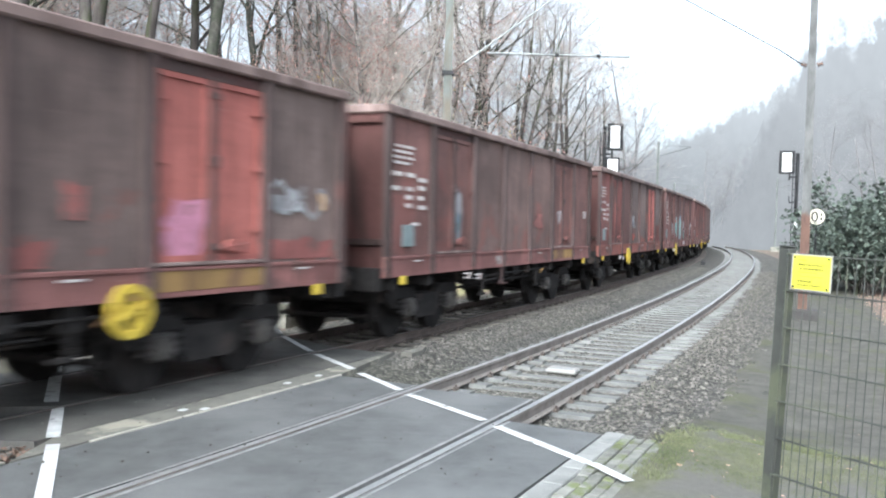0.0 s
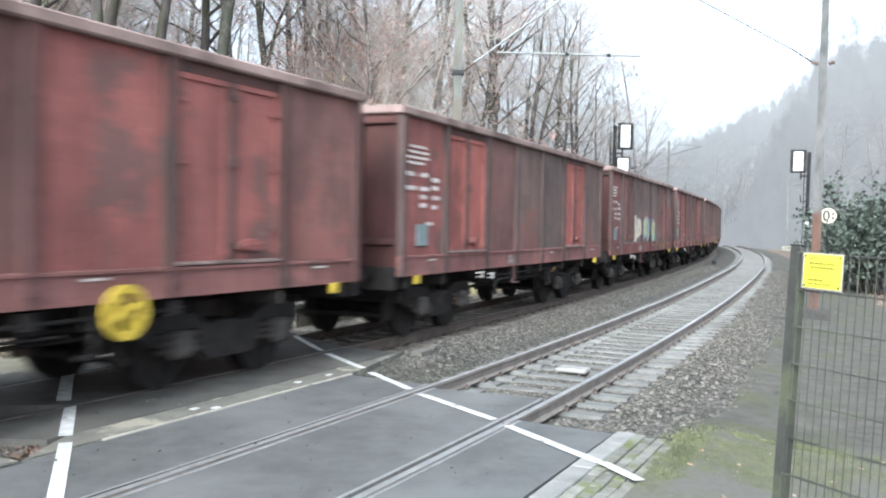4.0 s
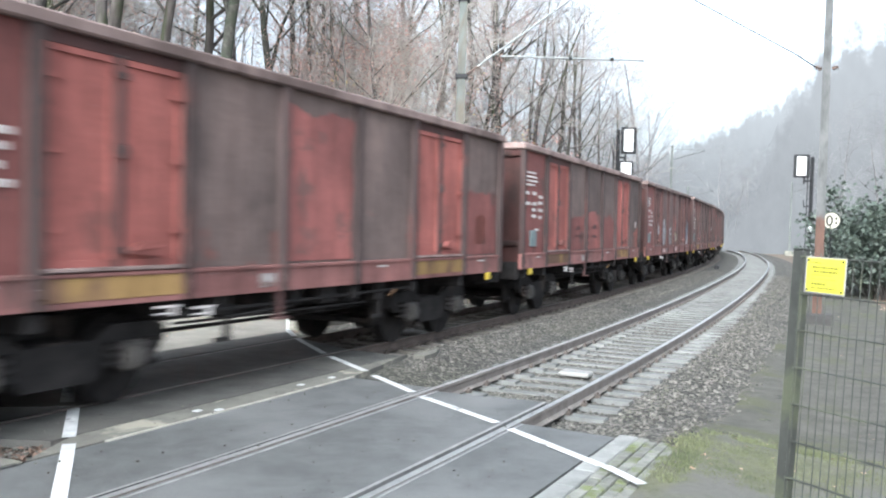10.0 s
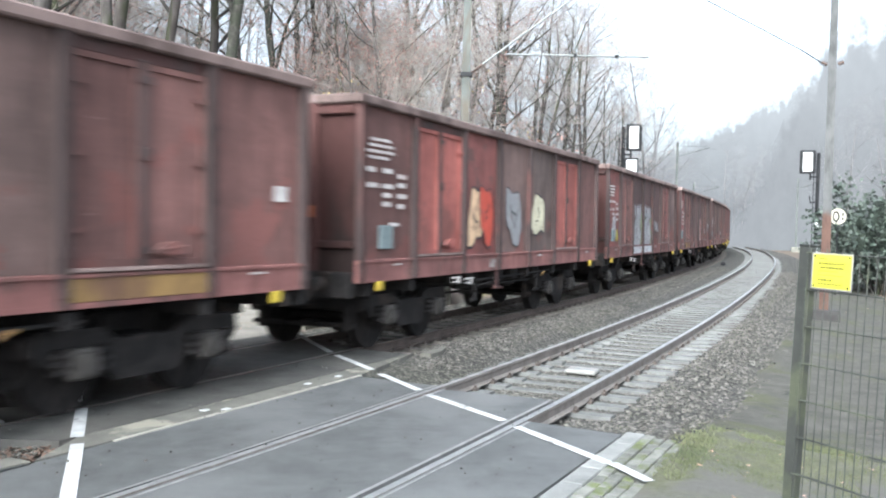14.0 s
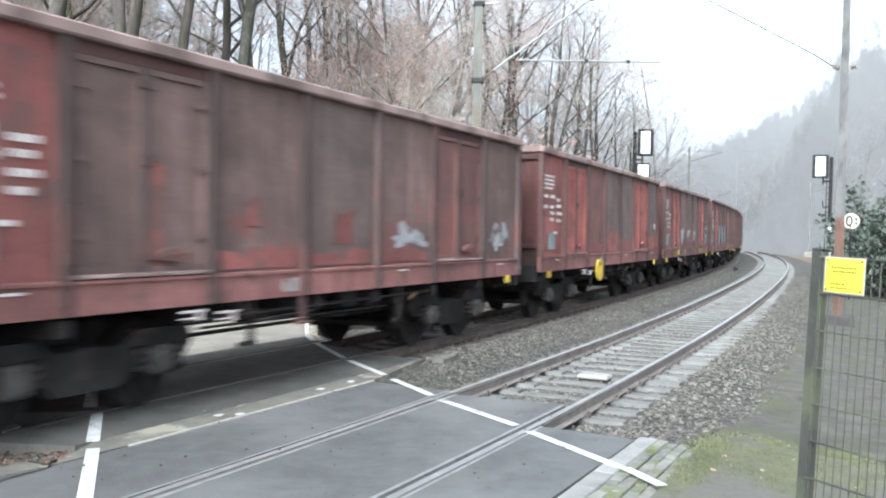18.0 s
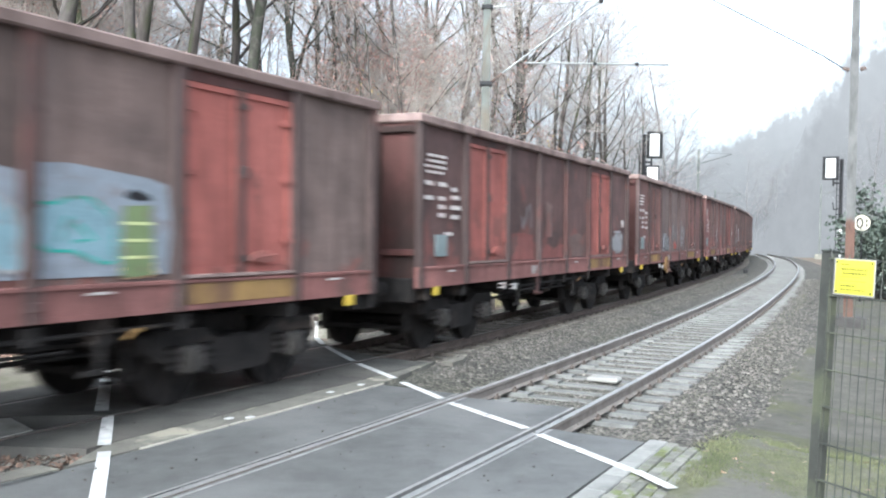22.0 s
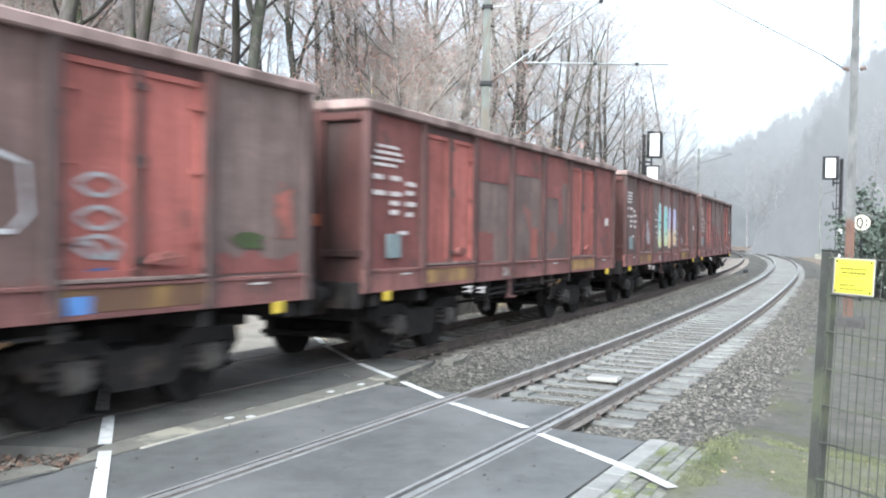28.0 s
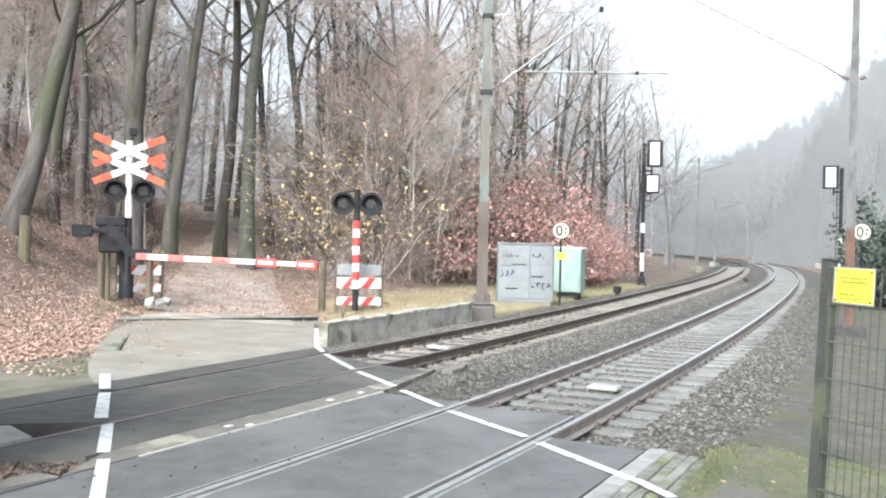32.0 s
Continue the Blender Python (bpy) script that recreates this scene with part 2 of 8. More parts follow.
def ground_z(s, o):
    """Height of the ground: ballast beds, the path, the wooded banks on the left, the verge on the right."""
    n1 = noise.noise((s * 0.13, o * 0.13, 0.3)) * 0.14 + noise.noise((s * 0.5, o * 0.5, 2.3)) * 0.05
    z = -0.27 - 0.10 * sstep(2.2, 3.6, o)
    if -6.6 < o < 2.4:
        z = -0.222 + 0.02 * noise.noise((s * 0.9, o * 0.9, 1.7)) - 0.09 * sstep(1.5, 2.3, o) - 0.10 * sstep(-5.4, -6.3, o)
        z -= 0.03 * (1 - sstep(1.1, 1.45, abs(o))) + 0.03 * (1 - sstep(1.1, 1.45, abs(o - FAR)))
        z += 0.13 * (1 - sstep(-1.35, -0.8, s)) * sstep(-3.15, -2.9, o) * (1 - sstep(-2.3, -2.0, o))
        z += 0.13 * sstep(-2.9, -2.4, o) * (1 - sstep(-1.7, -1.3, o)) * sstep(-2, 3, s)
    if 0.95 < o < 2.0:
        z += 0.045 * sstep(5, 24, s) * sstep(0.95, 1.1, o) * (1 - sstep(1.6, 2.0, o))
    left = -o - 6.6
    if left > 0:
        d = path_off(s, o)
        bank = 0.42 * sstep(0.0, 0.25, left) * sstep(8.6, 9.2, s) * (1 - sstep(16.0, 18.0, s))
        right_bank = bank + 0.25 * sstep(2.0, 5.0, left) + 0.30 * max(0.0, left - 5.5) - 0.22 * max(0.0, left - 24)
        left_bank = 0.10 * sstep(1, 4, left) + 0.05 * max(0.0, left - 3.0) + 0.72 * max(0.0, -d - 3.9) * sstep(6.5, 14, left)
        a = sstep(2.2, 5.0, d)
        b = sstep(-2.6, -4.6, d)
        path = apron_z(o)
        z = path + a * (min(right_bank, 9.0) - 0.34 - path) + b * (min(left_bank, 8.0) - 0.30 - path) + n1 * sstep(0.5, 3, left) * max(a, b, 0.08)
    if o > 1.86:
        z += 0.26 * (1 - sstep(1.6, 4.6, s)) * sstep(1.86, 2.3, o) * (1 - 0.4 * sstep(3.6, 4.6, o))
    right = o - 4.5
    if right > 0:
        z = -0.37 + 0.156 * (1 - sstep(1.6, 4.6, s)) + n1 * sstep(0, 3, right) + 0.035 * max(0.0, right - 5.0) * sstep(14, 45, s)
    return z

# ---- materials of the setting ----
M_SOIL = surf("leafy_soil", (0.085, 0.066, 0.052), (0.17, 0.128, 0.104), 1.6, 0.95, 0.6, 30, c3=(0.12, 0.105, 0.07), s3=0.35)
M_ASPHALT = surf("worn_asphalt", (0.066, 0.068, 0.068), (0.094, 0.096, 0.096), 0.9, 0.62, 0.18, 160, c3=(0.16, 0.163, 0.163), s3=0.35, lo3=0.5, hi3=0.75, spec=0.4, rough2=0.8)
# paler patches put wet sheen into the colour, along with tyre wear and mottling
M_PANEL = surf("rubber_asphalt_panel", (0.060, 0.062, 0.061), (0.098, 0.100, 0.098), 3.5, 0.6, 0.14, 140, c3=(0.126, 0.128, 0.125), s3=0.55, lo3=0.46, hi3=0.72, vary=0.06, spec=0.35)
# panels of the far track, darker and browner than the near ones
M_PANEL_FAR = surf("dark_brown_panel", (0.046, 0.045, 0.042), (0.078, 0.076, 0.071), 3.0, 0.7, 0.16, 140, c3=(0.100, 0.094, 0.084), s3=0.6, lo3=0.5, hi3=0.72, spec=0.25)
M_CONC = surf("grey_concrete", (0.21, 0.207, 0.195), (0.30, 0.295, 0.28), 2.0, 0.85, 0.25, 70, c3=(0.17, 0.165, 0.14), s3=0.9, vary=0.12)
M_CONC_DARK = surf("weathered_concrete", (0.136, 0.132, 0.112), (0.224, 0.216, 0.184), 2.2, 0.9, 0.35, 50, c3=(0.09, 0.095, 0.06), s3=0.8, vary=0.15, stretch=(1, 1, 0.35))
M_SLEEPER = surf("concrete_sleeper", (0.118, 0.119, 0.114), (0.176, 0.177, 0.170), 3.0, 0.85, 0.25, 60, vary=0.2)
M_SLEEPER_FAR = surf("rust_dusted_sleeper", (0.13, 0.115, 0.10), (0.20, 0.18, 0.16), 3.0, 0.85, 0.25, 60, vary=0.2)
M_RAIL_SIDE = surf("rusty_rail_side", (0.135, 0.118, 0.105), (0.205, 0.182, 0.165), 4.0, 0.8, 0.15, 90)
M_RAIL_FAR = surf("brown_rail_side", (0.058, 0.044, 0.037), (0.098, 0.077, 0.066), 4.0, 0.8, 0.15, 90)
M_RAIL_TOP = surf("polished_rail_head", (0.32, 0.32, 0.315), (0.41, 0.41, 0.40), 6.0, 0.5, 0.03, 90, metal=0.75)
M_RAIL_WORN = surf("worn_steel_edge", (0.20, 0.20, 0.195), (0.30, 0.30, 0.295), 6.0, 0.55, 0.05, 90, metal=0.4)
M_RAIL_DULL = surf("dull_rail_head", (0.14, 0.12, 0.11), (0.22, 0.20, 0.19), 6.0, 0.5, 0.05, 90, metal=0.7)
M_STONE = surf("ballast_stone", (0.072, 0.068, 0.059), (0.150, 0.141, 0.124), 9.0, 0.9, 0.2, 60, vary=0.6, island=True)
M_STONE_BED = surf("ballast_bed", (0.072, 0.068, 0.059), (0.128, 0.120, 0.106), 1.5, 0.95, 0.8, 40, c3=(0.11, 0.105, 0.085), s3=0.5, cells=22.0)
M_WHITE = surf("white_road_paint", (0.36, 0.365, 0.36), (0.52, 0.525, 0.515), 5.0, 0.7, 0.1, 120, c3=(0.20, 0.20, 0.195), s3=5.0, lo3=0.57, hi3=0.68)
M_PALE = surf("pale_worn_concrete_strip", (0.092, 0.088, 0.077), (0.140, 0.134, 0.116), 2.6, 0.85, 0.25, 90, c3=(0.245, 0.230, 0.185), s3=1.8, lo3=0.575, hi3=0.64)
M_DIRTROAD = surf("trodden_gravel_path", (0.150, 0.140, 0.120), (0.215, 0.200, 0.172), 1.4, 0.92, 0.4, 60, c3=(0.175, 0.155, 0.125), s3=0.6)
M_PATH = surf("damp_asphalt_path", (0.062, 0.060, 0.052), (0.098, 0.094, 0.082), 2.8, 0.9, 0.6, 60, c3=(0.078, 0.080, 0.052), s3=0.8, spec=0.12)
M_PAVER = surf("mossy_paver", (0.115, 0.115, 0.102), (0.185, 0.184, 0.165), 6.0, 0.9, 0.3, 90, vary=0.25, c3=(0.10, 0.115, 0.05), s3=4.0)
M_KERB = surf("kerb_slab", (0.150, 0.152, 0.145), (0.215, 0.217, 0.207), 3.0, 0.85, 0.2, 80, vary=0.1)


def sheet(name, ss, os, zf, mat, kind="structure"):
    """A strip of ground on a grid of places along and across the line."""
    vs, fs = [], []
    for s in ss:
        for o in os:
            vs.append(at(s, o, zf(s, o)))
    n = len(os)
    for i in range(len(ss) - 1):
        for j in range(n - 1):
            a = i * n + j
            fs.append((a, a + 1, a + n + 1, a + n))
    me = bpy.data.meshes.new(name)
    me.from_pydata(vs, [], fs)
    me.materials.append(mat)
    for p in me.polygons:
        p.use_smooth = True
    ob = new(name, me)
    return ob


def steps(*spans):
    out = []
    for a, b, d in spans:
        n = max(1, int(round((b - a) / d)))
        out += [a + (b - a) * i / n for i in range(n)]
    return out + [spans[-1][1]]


SS = steps((-140, -40, 10), (-40, -12, 2), (-12, 40, 0.5), (40, 90, 2), (90, 200, 8), (200, 420, 20))
OO = steps((-230, -90, 20), (-90, -30, 4), (-30, -6.0, 0.6), (-6.0, 4.8, 0.45), (4.8, 20, 1.2), (20, 80, 6), (80, 230, 25))
ground = sheet("ground", SS, OO, ground_z, M_SOIL)
tagged(ground, "brown woodland soil under fallen leaves, rising to banks", "ground", kind="structure")
# the same sheet goes on, level, to the horizon
bm = bmesh.new()
bmesh.ops.create_grid(bm, x_segments=24, y_segments=24, size=2500, matrix=Matrix.Translation((0, 0, -0.9)))
tagged(part("ground_beyond", bm, M_SOIL), "plain brown land out to the horizon", "ground", kind="structure")

# ballast beds
bed = sheet("ballast_bed", steps((-60, 40, 0.5), (40, 90, 2), (90, 320, 6)), steps((-6.6, 3.2, 0.3)),
            lambda s, o: ground_z(s, o) + (0.032 if o < 1.6 else 0.055) - (0.14 if o > 3.1 or o < -6.5 or (o > 2.25 and s < 2.4) else 0.0), M_STONE_BED)
tagged(bed, "grey-brown crushed stone bed under both tracks", "ballast", kind="structure")


def loose_stones(name, n, pick, size, mat, label, seed, lift=0.0, flat=0.7):
    """Many small angular stones joined into one mesh."""
    rr = random.Random(seed)
    base = [(1, 0, 0), (-0.9, 0.1, 0), (0.1, 1, 0.1), (0, -0.95, 0), (0.1, 0.1, 0.9), (0, 0, -0.8)]
    tri = [(0, 2, 4), (2, 1, 4), (1, 3, 4), (3, 0, 4), (2, 0, 5), (1, 2, 5), (3, 1, 5), (0, 3, 5)]
    vs, fs = [], []
    for _ in range(n):
        s, o = pick(rr)
        r = size * rr.uniform(0.55, 1.35)
        e = Euler((rr.uniform(0, 6), rr.uniform(0, 6), rr.uniform(0, 6))).to_matrix()
        c = at(s, o, ground_z(s, o) + r * 0.25 + (0.055 if o > 1.6 else 0.025) + lift)
        k = len(vs)
        for q in base:
            w = e @ Vector([a * rr.uniform(0.7, 1.2) for a in q]) * r
            vs.append((c.x + w.x, c.y + w.y, c.z + w.z * flat))
        fs += [(a + k, b + k, d + k) for a, b, d in tri]
    me = bpy.data.meshes.new(name)
    me.from_pydata(vs, [], fs)
    me.materials.append(mat)
    return tagged(new(name, me), label, "ballast", kind="stuff")


def on_crossing(s, o):
    return (o < 2.0 and road_lo(o) - 0.4 < s < road_hi(o) + 0.9) or (o > 1.7 and s < 1.9) or (o > 2.25 and s < 2.9 + 0.5 * noise.noise((s * 2, o * 2, 1)))


def pick_bed(rr):
    while True:
        s, o = (rr.uniform(-4, 16), rr.uniform(-6.4, 2.7)) if rr.random() < 0.66 else (rr.uniform(16, 44), rr.uniform(-6.4, 2.4))
        if o > 1.9 and rr.random() < (o - 1.9) / 0.65:
            continue
        if not on_crossing(s, o):
            return s, o


loose_stones("ballast_stones", 46000, pick_bed, 0.029, M_STONE, "loose grey-brown crushed ballast stones between the rails", 3)


# ---- rails and sleepers ----
def rail_points(o, z):
    """Half a rail's outline, in metres from the middle of its head."""
    prof = [(-0.034, 0), (0.034, 0), (0.036, -0.03), (0.010, -0.05), (0.009, -0.125), (0.0625, -0.142), (0.0625, -0.155), (-0.0625, -0.155), (-0.0625, -0.142), (-0.009, -0.125), (-0.010, -0.05), (-0.036, -0.03)]
    return prof


def rail(name, o, z, side, head, label, parent):
    prof = rail_points(o, z)
    ss = steps((-60, 60, 1.0), (60, 330, 3.0))
    vs, fs, mi = [], [], []
    n = len(prof)
    for s in ss:
        for u, w in prof:
            vs.append(at(s, o + u, z + w))
    for i in range(len(ss) - 1):
        for j in range(n):
            a, b = i * n + j, i * n + (j + 1) % n
            fs.append((a, b, b + n, a + n))
            mi.append(1 if j == 0 else 0)
    me = bpy.data.meshes.new(name)
    me.from_pydata(vs, [], fs)
    me.materials.append(side)
    me.materials.append(head)
    me.polygons.foreach_set("material_index", mi)
    return part(name, me, None, parent, label)


def sleeper_mesh(mat):
    bm = bmesh.new()
    for y0, y1, h in ((-1.26, -0.45, 0.0), (-0.45, 0.45, -0.03), (0.45, 1.26, 0.0)):
        pts = [(-0.15, -0.22), (0.15, -0.22), (0.11, h), (-0.11, h)]
        prism(bm, pts, y0, y1)
    return mesh_of("sleeper", bm, mat)


def fastening_mesh(mat):
    bm = bmesh.new()
    for y in (-0.75, 0.75):
        for d in (-1, 1):
            box(bm, -0.055, 0.055, y + d * 0.075 - 0.035, y + d * 0.075 + 0.035, -0.01, 0.035, 0.01)
            rod(bm, (0, y + d * 0.08, 0.03), (0, y + d * 0.08, 0.065), 0.016, n=6)
    return mesh_of("rail_fastening", bm, mat)


CANT = 0.016
tracks = []
M_CLIP = surf("rusty_rail_clip", (0.05, 0.04, 0.034), (0.10, 0.082, 0.07), 8.0, 0.8, 0.1, 60)
for nm, o, side, head, smat, lab, s_skip, c, s_to in (
        ("track_near", 0.0, M_RAIL_SIDE, M_RAIL_TOP, M_SLEEPER, "polished steel rails on pale concrete sleepers", (-4.6, 2.55), 0.0, 110),
        ("track_far", FAR, M_RAIL_FAR, M_RAIL_DULL, M_SLEEPER_FAR, "brown rails on rust-dusted sleepers, curving away", (-1.0, 5.2), CANT, 90)):
    tr = tagged(new(nm), lab, "railway track", kind="structure")
    tracks.append(tr)
    rail("rail", o - 0.75, -c - 0.012 * (o < -1), side, head, "", tr)
    rail("rail", o + 0.75, c - 0.012 * (o < -1), side, head, "", tr)
    sm, fm = sleeper_mesh(smat), fastening_mesh(M_CLIP)
    s = -34.0 + 0.1
    while s < s_to:
        if not s_skip[0] < s < s_skip[1]:
            ob = part("sleeper", sm, None, tr, m=stand(s, o, -0.17 + R.uniform(-0.006, 0.006), R.uniform(-0.6, 0.6)))
            if s < 45:
                part("rail_fastening", fm, None, ob)
        s += 0.597


# ---- the level crossing ----
def quad_slab(bm, corners, z0, z1):
    """A slab over four (s, o) corners, in order."""
    lo = [bm.verts.new(at(s, o, z0)) for s, o in corners]
    hi = [bm.verts.new(at(s, o, z1)) for s, o in corners]
    n = len(corners)
    bm.faces.new(hi)
    bm.faces.new(lo[::-1])
    for i in range(n):
        bm.faces.new((lo[i], lo[(i + 1) % n], hi[(i + 1) % n], hi[i]))
    bmesh.ops.recalc_face_normals(bm, faces=bm.faces[:])


crossing = tagged(new("road_crossing"), "grey asphalt level crossing panels flush with the rails", "level crossing", kind="structure")
FLANGE = 0.055


def between(o0, o1, lo, hi, mat, name, lab="", seam=1.8, z=-0.006):
    """Crossing panels between two offsets; lo and hi are (s at o0, s at o1)."""
    n = max(1, int(round((hi[0] - lo[0]) / seam)))
    for i in range(n):
        a, b = i / n, (i + 1) / n
        g = 0.004
        cs = [(lo[0] + (hi[0] - lo[0]) * a + g, o0), (lo[0] + (hi[0] - lo[0]) * b - g, o0), (lo[1] + (hi[1] - lo[1]) * b - g, o1), (lo[1] + (hi[1] - lo[1]) * a + g, o1)]
        bm = bmesh.new()
        quad_slab(bm, cs, -0.25, z)
        part(name, bm, mat, crossing, lab)


# near track
between(-0.75 + 0.035 + FLANGE, 0.75 - 0.035 - FLANGE, (-6.0, -6.0), (2.72, 2.80), M_PANEL, "crossing_panel", seam=9)
between(-1.90, -0.79, (-5.5, -5.5), (2.95, 2.90), M_PANEL, "crossing_panel", seam=9)
bm = bmesh.new()
quad_slab(bm, [(-5.5, -2.33), (-1.94, -1.945), (-1.94, -1.904), (-5.5, -1.904)], -0.25, -0.006)
part("crossing_panel", bm, M_PANEL, crossing)
# thin pale edging along the strip
M_EDGE = surf("pale_edge_line", (0.26, 0.25, 0.215), (0.38, 0.365, 0.31), 3.0, 0.8, 0.1, 90, c3=(0.16, 0.155, 0.145), s3=1.5, lo3=0.55, hi3=0.68)
for a, b, c in ((-1.1, 0.9, 0.0), (0.9, 2.1, 0.004), (2.1, 3.0, 0.0)):
    bm = bmesh.new()
    quad_slab(bm, [(a, -1.945 - c), (b, -1.945 - c), (b, -1.912), (a, -1.912)], -0.1, 0.006)
    part("edge_line", bm, M_EDGE, crossing, "thin pale edging")
between(0.79, 1.765, (-6.5, -6.5), (1.62, 1.55), M_PANEL, "crossing_panel", seam=9)
# steel angles along the flange grooves
for o0, o1, lo, hi in ((-0.66, -0.625, -6.0, 2.72), (0.625, 0.66, -6.0, 2.79), (0.815, 0.84, -6.5, 1.6), (-0.845, -0.82, -5.5, 2.9)):
    bm = bmesh.new()
    for k in range(8):
        a, b = lo + (hi - lo) * k / 8, lo + (hi - lo) * (k + 1) / 8
        quad_slab(bm, [(a, o0), (b, o0), (b, o1), (a, o1)], -0.05, -0.0015)
    part("groove_edge", bm, M_RAIL_WORN, crossing, "worn steel edge of the flange groove")
# concrete strip in the middle, then the far track
between(-2.30, -1.95, (-1.15, -1.9), (5.2, 3.05), M_PALE, "concrete_strip", "pale worn concrete strip", seam=2.4, z=0.002)
bm = bmesh.new()
quad_slab(bm, [(-7.0, -2.75), (-1.92, -2.20), (-1.92, -1.96), (-7.0, -2.51)], -0.25, 0.0)
part("concrete_strip", bm, M_PALE, crossing, "pale worn concrete strip")
between(-2.20, -2.02, (5.2, 5.2), (6.1, 5.6), M_PALE, "concrete_strip", "pale worn concrete strip", seam=1.0, z=0.002)
between(FAR + 0.79, -2.32, (-1.75, -1.34), (5.1, 5.0), M_PANEL_FAR, "crossing_panel", seam=9, z=-0.002)
between(FAR - 0.75 + 0.035 + FLANGE, FAR + 0.75 - 0.035 - FLANGE, (-1.25, -0.15), (5.85, 5.2), M_PANEL_FAR, "crossing_panel", seam=9, z=-0.012)
between(-5.35, FAR - 0.79, (-0.4, -0.9), (6.5, 6.0), M_PANEL_FAR, "crossing_panel", seam=9, z=-0.02)
# sloped deflector plate where the far track enters the crossing
bm = bmesh.new()
top = [(-2.4, -4.30, -0.10), (-0.72, -4.15, -0.025), (-1.0, -3.42, -0.025), (-2.5, -3.55, -0.10)]
lo = [bm.verts.new(at(a, b, c - 0.06)) for a, b, c in top]
hi = [bm.verts.new(at(a, b, c)) for a, b, c in top]
bm.faces.new(hi)
bm.faces.new(lo[::-1])
for i in range(4):
    bm.faces.new((lo[i], lo[(i + 1) % 4], hi[(i + 1) % 4], hi[i]))
bmesh.ops.recalc_face_normals(bm, faces=bm.faces[:])
part("deflector", bm, M_CONC, crossing, "sloped grey deflector plate")
# the road on this side and the far apron
road = tagged(new("road"), "worn grey asphalt lane running up to the crossing", "road", kind="structure")
bm = bmesh.new()
quad_slab(bm, [(-6.6, 2.40), (1.95 - 0.83 * 2.40, 2.40), (1.95 - 0.83 * 16, 16), (-3.4 - 0.96 * 16 - 1.5, 16)], -0.34, -0.012)
part("road_surface", bm, M_ASPHALT, road)
ap = sheet("road_apron", [i / 14 for i in range(15)], [j / 12 for j in range(13)], lambda s, o: 0, M_DIRTROAD)
k = 0
for i in range(15):
    v = i / 14
    for j in range(13):
        u = j / 12
        a, b = Vector((-4.85, 12.9)).lerp(Vector((-2.45, 17.9)), u), Vector((-7.25, 21.9)).lerp(Vector((-3.15, 23.6)), u)
        q = a.lerp(b, v) + Vector((-0.5 * math.sin(math.pi * v) * (1 - u) + 0.12 * noise.noise((i * 0.7, j * 0.7, 3.0)), 0.0))
        s_, o_ = to_line(q.x, q.y)
        ap.data.vertices[k].co = (q.x, q.y, max(ground_z(s_, o_) + 0.02, -0.024 - 0.42 * sstep(-5.3, -6.6, o_) + 0.02) if o_ > -6.7 else apron_z(o_) + 0.02)
        k += 1
tagged(ap, "pale dusty concrete apron beyond the tracks", "road", kind="structure")
M_TRAIL = surf("pale_trodden_trail", (0.20, 0.182, 0.158), (0.30, 0.275, 0.242), 1.6, 0.95, 0.5, 50, c3=(0.20, 0.15, 0.12), s3=1.1, lo3=0.52, hi3=0.62)
ps = sheet("forest_path", [i / 16 for i in range(17)], [j / 8 for j in range(9)], lambda s, o: 0, M_TRAIL)
k = 0
for i in range(17):
    y = 22.4 + 29.0 * i / 16
    for j in range(9):
        x = -0.215 * y - 0.55 + (j / 4 - 1) * (2.3 - 0.9 * i / 16) + 0.3 * noise.noise((i * 0.6, j * 2.0, 4.0))
        ps.data.vertices[k].co = (x, y, ground_z(*to_line(x, y)) + 0.03 - 0.06 * (j in (0, 8)))
        k += 1
tagged(ps, "pale trodden path into the wood, strewn with leaves", "path", kind="structure")

# painted lines
lines = tagged(new("road_markings"), "worn white edge lines across the crossing", "road marking", kind="structure")


def stripe(a, b, w, n=6, z=0.004, gap=()):
    """A painted line from (s, o) to (s, o), in pieces."""
    for i in range(n):
        if i in gap:
            continue
        u, v = i / n, (i + 1) / n - 0.006
        p = [(a[0] + (b[0] - a[0]) * q, a[1] + (b[1] - a[1]) * q) for q in (u, v)]
        d = Vector((p[1][0] - p[0][0], p[1][1] - p[0][1])).normalized() * w / 2
        bm = bmesh.new()
        vs = [bm.verts.new(at(p[k][0] + e * -d.y, p[k][1] + e * d.x, z)) for k, e in ((0, -1), (1, -1), (1, 1), (0, 1))]
        bm.faces.new(vs)
        bmesh.ops.recalc_face_normals(bm, faces=bm.faces[:])
        if bm.faces[:][0].normal.z < 0:
            bmesh.ops.reverse_faces(bm, faces=bm.faces[:])
        part("marking", bm, M_WHITE, lines)


stripe((0.05, 2.38), (0.42, 1.98), 0.10, 3, 0.012)
stripe((0.44, 1.95), (1.30, 0.80), 0.105, 1)
stripe((1.48, 0.60), (2.30, -0.66), 0.105, 1)
stripe((2.47, -0.84), (3.22, -1.78), 0.105, 1)
stripe((3.45, -2.02), (4.30, -3.10), 0.105, 1)
stripe((4.48, -3.30), (5.70, -4.58), 0.10, 1)
stripe((5.95, -4.80), (6.60, -5.36), 0.10, 1)
stripe((2.10, -5.78), (1.20, -4.83), 0.14, 1)
stripe((1.02, -4.64), (-0.12, -3.47), 0.14, 1)
stripe((-0.28, -3.20), (-1.18, -2.28), 0.115, 1)
stripe((-1.34, -2.10), (-2.55, -0.86), 0.11, 1)
